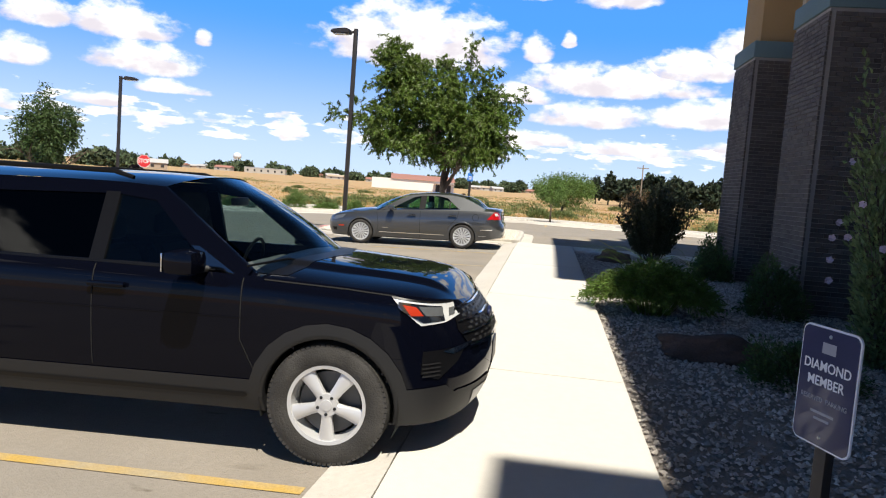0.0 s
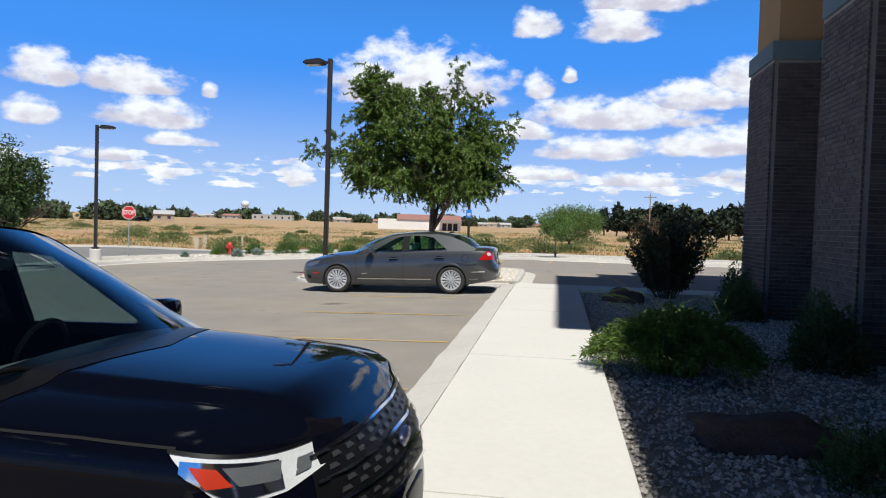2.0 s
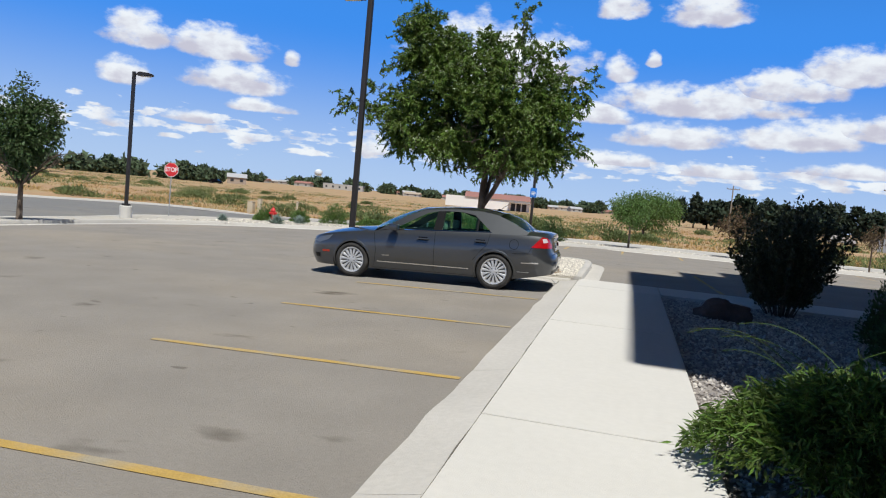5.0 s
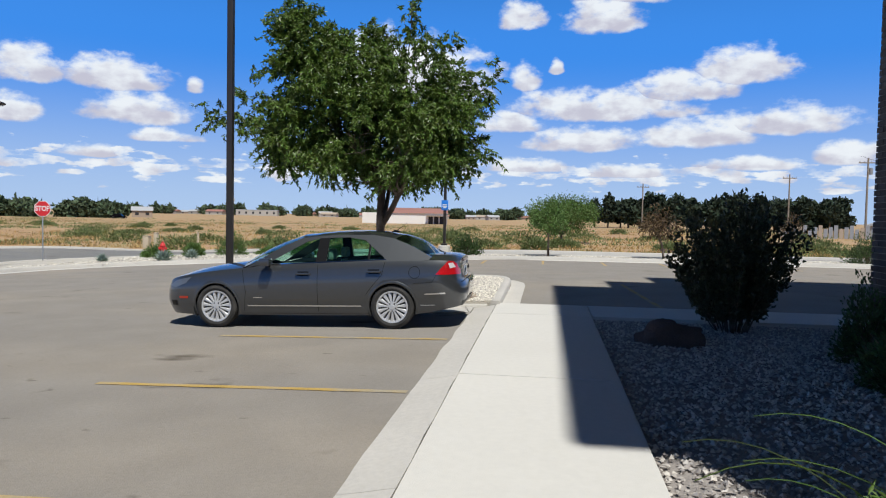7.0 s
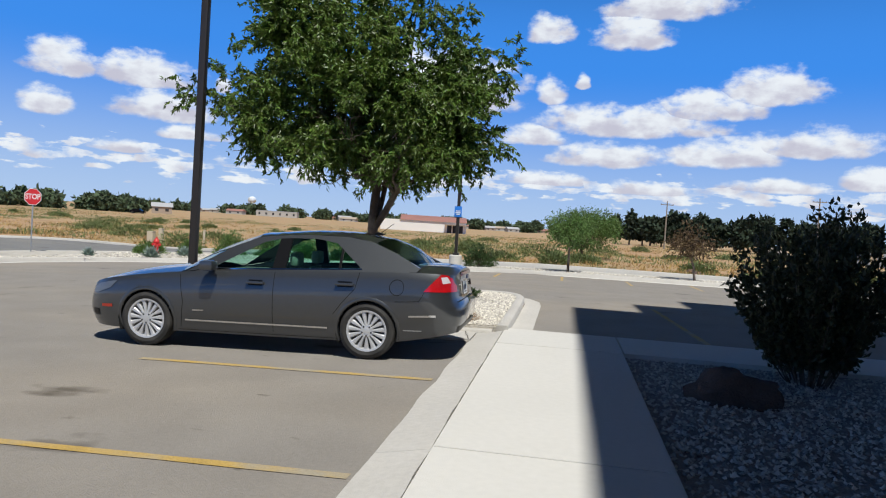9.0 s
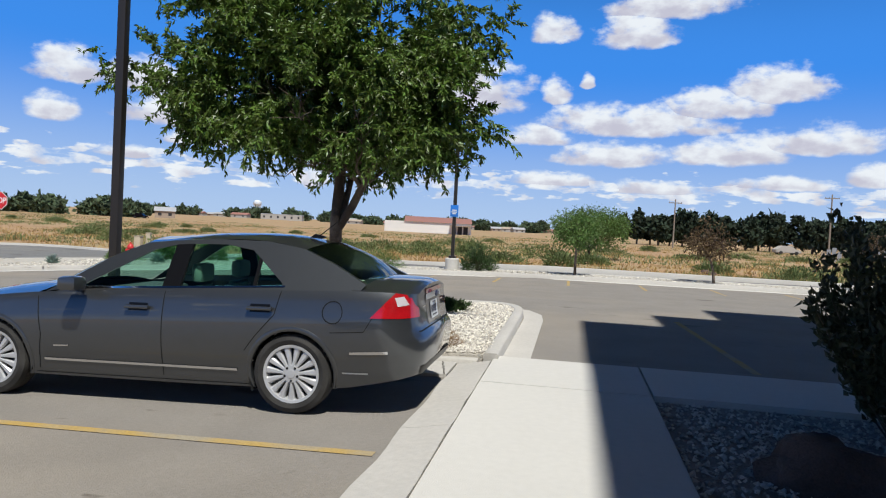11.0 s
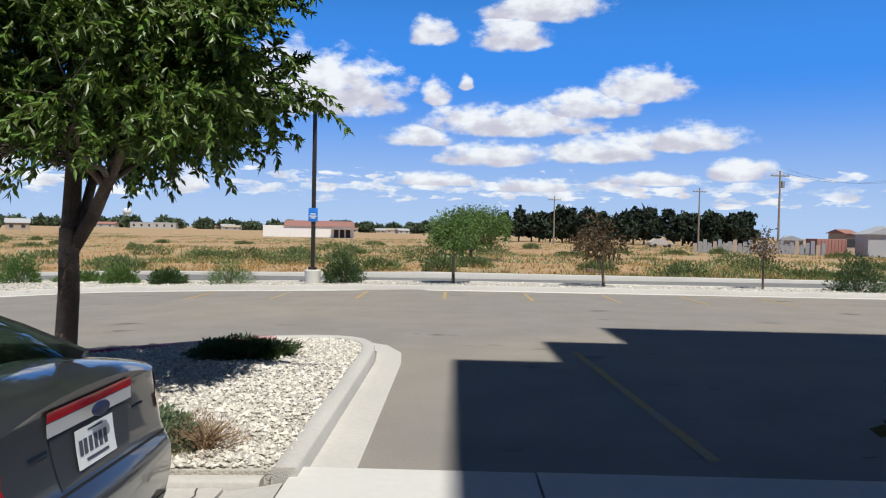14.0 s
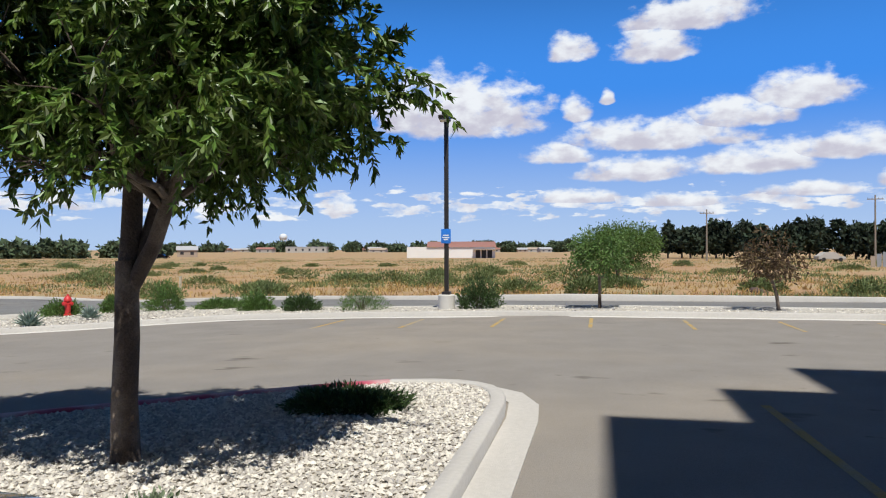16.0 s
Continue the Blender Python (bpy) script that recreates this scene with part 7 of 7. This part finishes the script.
    C.both("headlamp", [(0.42, 0.765), (0.70, 0.71), (0.84, 0.62), (0.70, 0.60), (0.50, 0.67)], LAMP_BOWL, car, 0.006, "clear headlamp")
    C.both("side_marker", [(0.46, 0.475), (0.62, 0.47), (0.62, 0.435), (0.46, 0.44)], AMBER, car, 0.006, "small red side marker")
    C.both("fog_lamp", [(0.68, 0.40), (0.80, 0.40), (0.78, 0.32), (0.68, 0.32)], SATIN_BLACK, car, 0.006)
    part("grille", C.patch([(-0.46, 0.45), (0.46, 0.45), (0.50, 0.64), (-0.50, 0.64)], "yz", 1, 0.006), CHROME, car, "chrome bar grille")
    part("lamp_bar", C.patch([(-0.34, 0.967), (0.34, 0.967), (0.34, 1.005), (-0.34, 1.005)], "yz", -1, 0.013), TAIL_RED, car, "red reflector bar across the boot lid")
    part("chrome_bar", C.patch([(-0.34, 0.912), (0.34, 0.912), (0.34, 0.963), (-0.34, 0.963)], "yz", -1, 0.012), ALLOY, car, "bright chrome bar across the boot lid")
    rec = part("plate_recess", C.patch([(-0.28, 0.70), (0.28, 0.70), (0.32, 0.90), (-0.32, 0.90)], "yz", -1, 0.004), GREY_PAINT, car)
    plate = part("number_plate", C.patch([(-0.155, 0.735), (0.155, 0.735), (0.155, 0.888), (-0.155, 0.888)], "yz", -1, 0.012), PLATE, car, "white plate with dark bars")
    bm = bmesh.new()
    for yy in (-0.075, -0.035, 0.005, 0.045, 0.085, 0.12):
        C.patch([(yy - 0.014, 0.785), (yy + 0.014, 0.785), (yy + 0.014, 0.845), (yy - 0.014, 0.845)], "yz", -1, 0.0145, bm)
    part("plate_bars", bm, PLATE_INK, plate)
    for z0, z1, w in ((0.755, 0.767, 0.09), (0.868, 0.876, 0.06)):
        part("plate_bar", C.patch([(-w, z0), (w, z0), (w, z1), (-w, z1)], "yz", -1, 0.0145), PLATE_INK, plate)
    bm = bmesh.new()
    lathe(bm, [(0.0, 0.0), (0.066, 0.0), (0.070, -0.006), (0.062, -0.012), (0.0, -0.014)], "x", 26)
    for v in bm.verts:
        v.co.z *= 0.42
    bd = part("badge", bm, BADGE, car, "plain dark blue oval badge")
    bd.location = (-3.90, 0, 0.945)
    for sd, yy in ((1, 0.40), (-1, -0.40)):
        part("emblem", C.patch([(yy - 0.06, 0.86), (yy + 0.06, 0.86), (yy + 0.06, 0.872), (yy - 0.06, 0.872)], "yz", -1, 0.007), CHROME, car, "small chrome letter bar")
    C.both("emblem", [(-0.74, 0.455), (-0.60, 0.45), (-0.60, 0.463), (-0.74, 0.468)], CHROME, car, 0.005)
    part("lower_bumper", C.patch([(-0.60, 0.30), (0.60, 0.30), (0.64, 0.40), (-0.64, 0.40)], "yz", -1, 0.005), SATIN_BLACK, car)
    C.seam([(-0.42, 0.87), (-0.48, 0.55), (-0.44, 0.25)], car, 0.007)
    C.seam([(-1.60, 0.95), (-1.60, 0.25)], car, 0.007)
    C.seam([(-2.62, 0.985), (-2.58, 0.80), (-2.42, 0.62), (-2.33, 0.5)], car, 0.007)
    C.seam([(-2.4, 0.215), (-0.4, 0.215)], car, 0.006)
    C.seam([(-3.38, 0.69), (-3.05, 0.675)], car, 0.006)
    C.seam([(-3.46, 0.80), (-3.38, 0.69)], car, 0.006)
    part("boot_gap", C.patch([(-0.66, 0.68), (0.66, 0.68), (0.66, 0.69), (-0.66, 0.69)], "yz", -1, 0.003), GAP, car)
    shorten_tail(car)


def shorten_tail(ob, start=-3.1, share=0.8):
    """Draws in the boot's overhang behind the rear wheels."""
    for child in ob.children:
        if child.type != "MESH":
            continue
        at = child.location.x
        if abs(at) > 1:
            child.location.x = start + (at - start) * share
        else:
            for v in child.data.vertices:
                if v.co.x + at < start:
                    v.co.x = start + (v.co.x + at - start) * share - at
        shorten_tail(child, start, share)


black_suv()
grey_saloon()


# ---------------------------------------------------------------- field and distance
rng = np.random.default_rng(77)


def tufts(name, count, y0, y1, mat, label, height, blades, width, seed, patchy, threshold, spread_r):
    """Grass or scrub in clumps over the field, thinner farther off."""
    rng = np.random.default_rng(seed)
    bases, heads = [], []
    made_ = 0
    tries = 0
    while made_ < count and tries < count * 12:
        tries += 1
        yy = y0 + (y1 - y0) * rng.uniform() ** 1.7
        half = 22 + (yy - 20) * 0.85
        xx = rng.uniform(-half, half)
        if xx < -16 and yy < 59:
            continue
        if noise.noise(Vector((xx * patchy, yy * patchy * 1.3, seed))) < threshold:
            continue
        made_ += 1
        z = field_height(xx, yy)
        h = height * rng.uniform(0.5, 1.4)
        grow = 1 + (yy - y0) / 110
        b = np.column_stack([xx + rng.normal(0, spread_r * grow, blades), yy + rng.normal(0, spread_r * grow, blades), np.full(blades, z - 0.03)])
        lean = rng.normal(0, 0.45 * h, (blades, 3))
        hd = b + lean * [1, 1, 0] + np.column_stack([np.zeros(blades), np.zeros(blades), h * rng.uniform(0.4, 1.1, blades)])
        bases.append(b)
        heads.append(hd)
    me = blade_mesh(name, rng, np.concatenate(bases), np.concatenate(heads), width, mat)
    return tagged(new(name, me), label, "grass", kind="stuff")


tufts("dry_grass", 5200, 52.2, 210, STRAW, "dry straw-coloured grass over the open field", 0.32, 12, 0.035, 5, 0.05, -0.25, 0.28)
tufts("green_grass", 4200, 52.4, 230, SCRUB, "patches of green weeds in the open field", 0.36, 14, 0.045, 6, 0.045, -0.02, 0.38)


def field_shrub(x, y, rx, h, seed):
    shrub("field_shrub", "grey-green scrub bush in the dry field", x, y, field_height(x, y) - 0.05, rx, rx * 0.8, h, SCRUB, seed, 900, 0.24, 0.35, 6, 0.3)


rng = np.random.default_rng(91)
for k in range(46):
    yy = 56 + 95 * rng.uniform() ** 1.3
    xx = rng.uniform(-0.95, 0.55) * (yy + 5)
    field_shrub(xx, yy, rng.uniform(0.9, 2.4), rng.uniform(0.45, 0.9), 700 + k)
for k, (x, y, rx, h) in enumerate(((-25.5, 60, 1.7, 1.0), (-15.5, 55, 1.2, 0.6), (-3.0, 58, 1.5, 0.7), (0.6, 55.5, 1.0, 0.9), (-9, 66, 2.2, 0.9), (-17, 72, 2.2, 0.9), (-1, 75, 2.4, 1.0), (9.5, 60, 1.2, 0.6), (13.5, 57, 1.4, 0.7), (20, 63, 1.8, 0.8), (-36, 70, 2.0, 0.9), (-45, 78, 2.4, 0.9), (-28, 88, 2.4, 1.0), (5, 92, 2.4, 0.8), (26, 82, 2.4, 0.9), (-55, 95, 2.6, 1.0), (33, 70, 1.6, 0.7), (-12, 98, 2.6, 0.9), (2.5, 62, 1.3, 0.6), (-21, 66, 1.4, 0.6))):
    field_shrub(x, y, rx, h, 300 + k)
rock("limestone", "pale broken stone lying in the dry field", 9.0, 58.5, field_height(9, 58.5), (0.5, 0.35, 0.22), 21)

# pale marker posts and meter boxes by the far kerb
for x, y, w, h, nm, lb in ((-28.6, 61.0, 0.45, 0.95, "meter_box", "pale utility box standing in the field"), (-28.0, 61.3, 0.3, 1.2, "meter_box", "pale upright utility box in the field"), (-25.2, 62.4, 0.14, 1.25, "marker_post", "thin beige marker post in the field")):
    t = thing(nm, lb, "post", Matrix.Translation((x, y, field_height(x, y) - 0.05)))
    part("body", boxed((-w / 2, -w / 2, 0), (w / 2, w / 2, h), 0.03), VALVE, t)
    part("cap", boxed((-w / 2 - 0.02, -w / 2 - 0.02, h), (w / 2 + 0.02, w / 2 + 0.02, h + 0.05), 0.01), VALVE, t)


def far_crowns(t, rng, h, r, mat, clumps=34, name="crown"):
    """A far tree's crown: rough clumps with an uneven outline."""
    verts, faces = [], []
    for k in range(clumps):
        f = rng.uniform(0.12, 1.0)
        a = rng.uniform(0, 6.28)
        rr = r * math.sqrt(max(0.06, 1 - (2 * f - 0.9) ** 2)) * rng.uniform(0.3, 0.95)
        c = np.array([math.cos(a) * rr, math.sin(a) * rr, h * (0.18 + 0.72 * f)])
        n = 46
        d = rng.normal(size=(n, 3))
        d /= np.linalg.norm(d, axis=1, keepdims=True)
        p = c + d * r * 0.36 * rng.uniform(0.6, 1.0, (n, 1))
        s = rng.normal(size=(n, 3)) * r * 0.12
        q = rng.normal(size=(n, 3)) * r * 0.12
        for i in range(n):
            b = len(verts)
            verts.extend([tuple(p[i]), tuple(p[i] + s[i]), tuple(p[i] + s[i] + q[i]), tuple(p[i] + q[i])])
            faces.append((b, b + 1, b + 2, b + 3))
    part(name, mesh_of(name, verts, faces, mat), None, t)


def far_tree(x, y, h, r, mat, label, seed, z=None):
    t = thing("far_tree", label, "tree", Matrix.Translation((x, y, (field_height(x, y) if z is None else z) - 0.2)), "trees beyond the field")
    rng = np.random.default_rng(seed)
    part("trunk", tube(bmesh.new(), [(0, 0, 0), (0, 0, h * 0.55)], [r * 0.08, r * 0.04], 6), BARK, t)
    far_crowns(t, rng, h, r, mat)


rng = np.random.default_rng(12)
# row of dark pines
for k in range(22):
    x = 13.5 + k * 2.5
    far_tree(x + rng.uniform(-0.8, 0.8), 189 - 0.2 * (x - 13) + rng.uniform(-4, 4), rng.uniform(6.6, 8.6), rng.uniform(2.5, 3.3), PINE, "dark pine in a row beyond the field", 400 + k)
# woods on the west side
for k in range(18):
    a = k / 17
    far_tree(-235 + 95 * a + rng.uniform(-3, 3), 190 + 48 * a + rng.uniform(-6, 6), rng.uniform(5.0, 8.0) * (1 - 0.25 * a), rng.uniform(4.0, 6.0), FAR_TREE, "broad green tree in the woods beyond the field", 440 + k)
# low line of far trees along the horizon
for k in range(46):
    x = -330 + k * 9.2 + rng.uniform(-3, 3)
    y = 560 - 0.15 * abs(x) + rng.uniform(-20, 20)
    far_tree(x, y, rng.uniform(3.5, 7.0), rng.uniform(4, 8), FAR_TREE, "hazy green tree on the far horizon", 500 + k)


def hangar():
    t = thing("metal_hall", "long white metal hall with a dull red roof", "building", pose(-44.5, 246, field_height(-44, 246), 0, 0, 11))
    w, d, h = 13.5, 7, 3.4
    part("wall", boxed((-w, -d, 0), (w, d, h)), HALL_WHITE, t)
    bm = bmesh.new()
    extruded(bm, [(-d - 0.4, h), (d + 0.4, h), (0, h + 1.7)], "x", -w * 0.55, w + 0.3)
    part("roof", bm, ROOF_RED, t)
    for x in (8.2, 10.0, 11.8):
        part("door", boxed((x - 0.7, -d - 0.06, 0), (x + 0.7, -d - 0.01, 2.4)), DARK_OPEN, t)
    part("awning", boxed((6.8, -d - 2.0, 2.5), (w + 0.3, -d - 0.02, 2.75)), WALL_SAND, t)


hangar()


def far_house(x, y, w, d, h, wall, roof_mat, label, turn=0.0, pitched=True):
    t = thing("far_house", label, "building", pose(x, y, field_height(x, y) - 0.1, 0, 0, turn), "far buildings")
    part("wall", boxed((-w / 2, -d / 2, 0), (w / 2, d / 2, h)), wall, t)
    bm = bmesh.new()
    if pitched:
        extruded(bm, [(-d / 2 - 0.4, h), (d / 2 + 0.4, h), (0, h + d * 0.22)], "x", -w / 2 - 0.3, w / 2 + 0.3)
    else:
        box(bm, (-w / 2 - 0.1, -d / 2 - 0.1, h), (w / 2 + 0.1, d / 2 + 0.1, h + 0.4))
    part("roof", bm, roof_mat, t)
    n = max(2, int(w / 4))
    for k in range(n):
        xx = -w / 2 + w * (k + 0.5) / n
        part("window", boxed((xx - 0.6, -d / 2 - 0.05, h * 0.35), (xx + 0.6, -d / 2 - 0.005, h * 0.75)), DARK_OPEN, t)


far_house(-190, 480, 27, 10, 3.6, WALL_WHITE, ROOF_GREY, "long flat white building on the horizon", 14, False)
rng = np.random.default_rng(4)
for k in range(26):
    x = -330 + k * 12.5 + rng.uniform(-5, 5)
    if -215 < x < -170:
        continue
    far_house(x, 500 + rng.uniform(-40, 60), rng.uniform(6, 12), 6, rng.uniform(1.7, 2.5), (WALL_WHITE, WALL_SAND, WALL_WHITE)[k % 3], (ROOF_GREY, ROOF_RED, ROOF_GREY, WALL_SAND)[k % 4], "small low house on the far horizon", rng.uniform(-20, 30))
far_house(-160, 252, 12, 7, 2.8, WALL_SAND, ROOF_GREY, "low house among the trees", 20)
far_house(-146, 262, 7, 7, 2.5, WALL_SAND, ROOF_GREY, "low sand-coloured house by the woods", 30)
far_house(48.7, 122.6, 2.8, 3, 2.0, WALL_WHITE, ROOF_GREY, "small pale shed by the fenced yard", 75)
far_house(56.5, 113.5, 4.6, 5, 3.0, ROOF_GREY, ROOF_GREY, "grey gabled house at the field's end", 80)
far_house(72, 124, 16, 6, 2.6, WALL_WHITE, ROOF_GREY, "long pale house with a grey roof", -8)
far_house(61.2, 132.5, 2.4, 3, 3.2, WALL_SAND, ROOF_RED, "small hut with a red roof", 20)


def water_tower():
    t = thing("water_tower", "pale water tower standing on the far horizon", "water tower", Matrix.Translation((-370, 840, 0)))
    bm = bmesh.new()
    lathe(bm, [(0, 12.5), (2.6, 13.0), (4.6, 15.0), (5.0, 17.0), (4.4, 19.0), (2.2, 20.6), (0, 21.0)], sides=20)
    part("tank", bm, TOWER, t)
    for a in range(6):
        c, s_ = math.cos(a * 1.047), math.sin(a * 1.047)
        part("leg", tube(bmesh.new(), [(c * 5, s_ * 5, 0), (c * 4, s_ * 4, 14)], 0.35, 6), TOWER, t)


water_tower()
utility_pole(45.1, 151, 11.2, False)
utility_pole(45.4, 118.8, 11.6)
utility_pole(20, 158, 9.5, False)
utility_pole(63, 121, 10.5, False)
utility_pole(78, 100, 10.5, False)


def pole_wire(a, b):
    bm = bmesh.new()
    pts = []
    for k in range(13):
        u = k / 12
        p = Vector(a).lerp(Vector(b), u)
        p.z -= 4 * u * (1 - u) * 1.1
        pts.append(p)
    tube(bm, pts, 0.018, 4)
    tagged(part("power_line", bm, WIRE), "thin dark power line between utility poles", "cable", "power lines")


for dx in (-1.0, 1.0):
    pole_wire((45.4 + dx, 118.8, 11.1), (63 + dx, 121, 10.2))
    pole_wire((63 + dx, 121, 10.2), (78 + dx, 100, 10.2))

# fenced yard and parked machinery at the field's edge
fence = thing("yard_fence", "grey slatted fence round a yard at the field's edge", "fence")
for k in range(26):
    x, y = 33.5 + k * 0.62, 117.6 - k * 0.14
    part("board", boxed((x, y, field_height(x, y)), (x + 0.5, y + 0.06, field_height(x, y) + 1.35 + 0.25 * (k % 3))), (GALV if k % 4 else WALL_SAND), fence)
t = thing("shipping_container", "rusty red container beside the shed", "container", pose(51.3, 117.6, field_height(51, 117), 0, 0, 10))
part("body", boxed((-2.2, -1.2, 0), (2.2, 1.2, 2.2), 0.05), ROOF_RED, t)
for k in range(9):
    part("rib", boxed((-2.1 + k * 0.5, -1.26, 0.15), (-1.95 + k * 0.5, -1.19, 2.05)), ROOF_RED, t)


def far_car(x, y, mat, label, turn):
    t = thing("far_car", label, "car", pose(x, y, field_height(x, y) + 0.02, 0, 0, turn))
    bm = bmesh.new()
    extruded(bm, [(-2.2, 0.35), (2.2, 0.35), (2.25, 0.8), (1.3, 0.95), (0.7, 1.5), (-1.1, 1.55), (-1.9, 1.0), (-2.25, 0.9)], "y", -0.85, 0.85)
    bmesh.ops.bevel(bm, geom=bm.edges[:], offset=0.08, segments=2, affect="EDGES")
    part("body", bm, mat, t)
    for xx in (-1.35, 1.35):
        for yy in (-0.8, 0.8):
            part("wheel", lathe(bmesh.new(), [(0, -0.1), (0.33, -0.1), (0.33, 0.1), (0, 0.1)], "y", 14, (xx, yy, 0.33)), RUBBER, t)


far_car(-130, 221, BLACK_PAINT, "black vehicle parked far across the field", 15)
far_car(38, 150, WALL_WHITE, "white vehicle parked by the far yard", 10)
for k, (x, y, h, r) in enumerate(((59, 108, 3.6, 1.5), (66, 112, 4.4, 2.4), (75, 118, 4.2, 2.2))):
    far_tree(x, y, h, r, FAR_TREE, "grey-green tree beside the far houses", 600 + k)
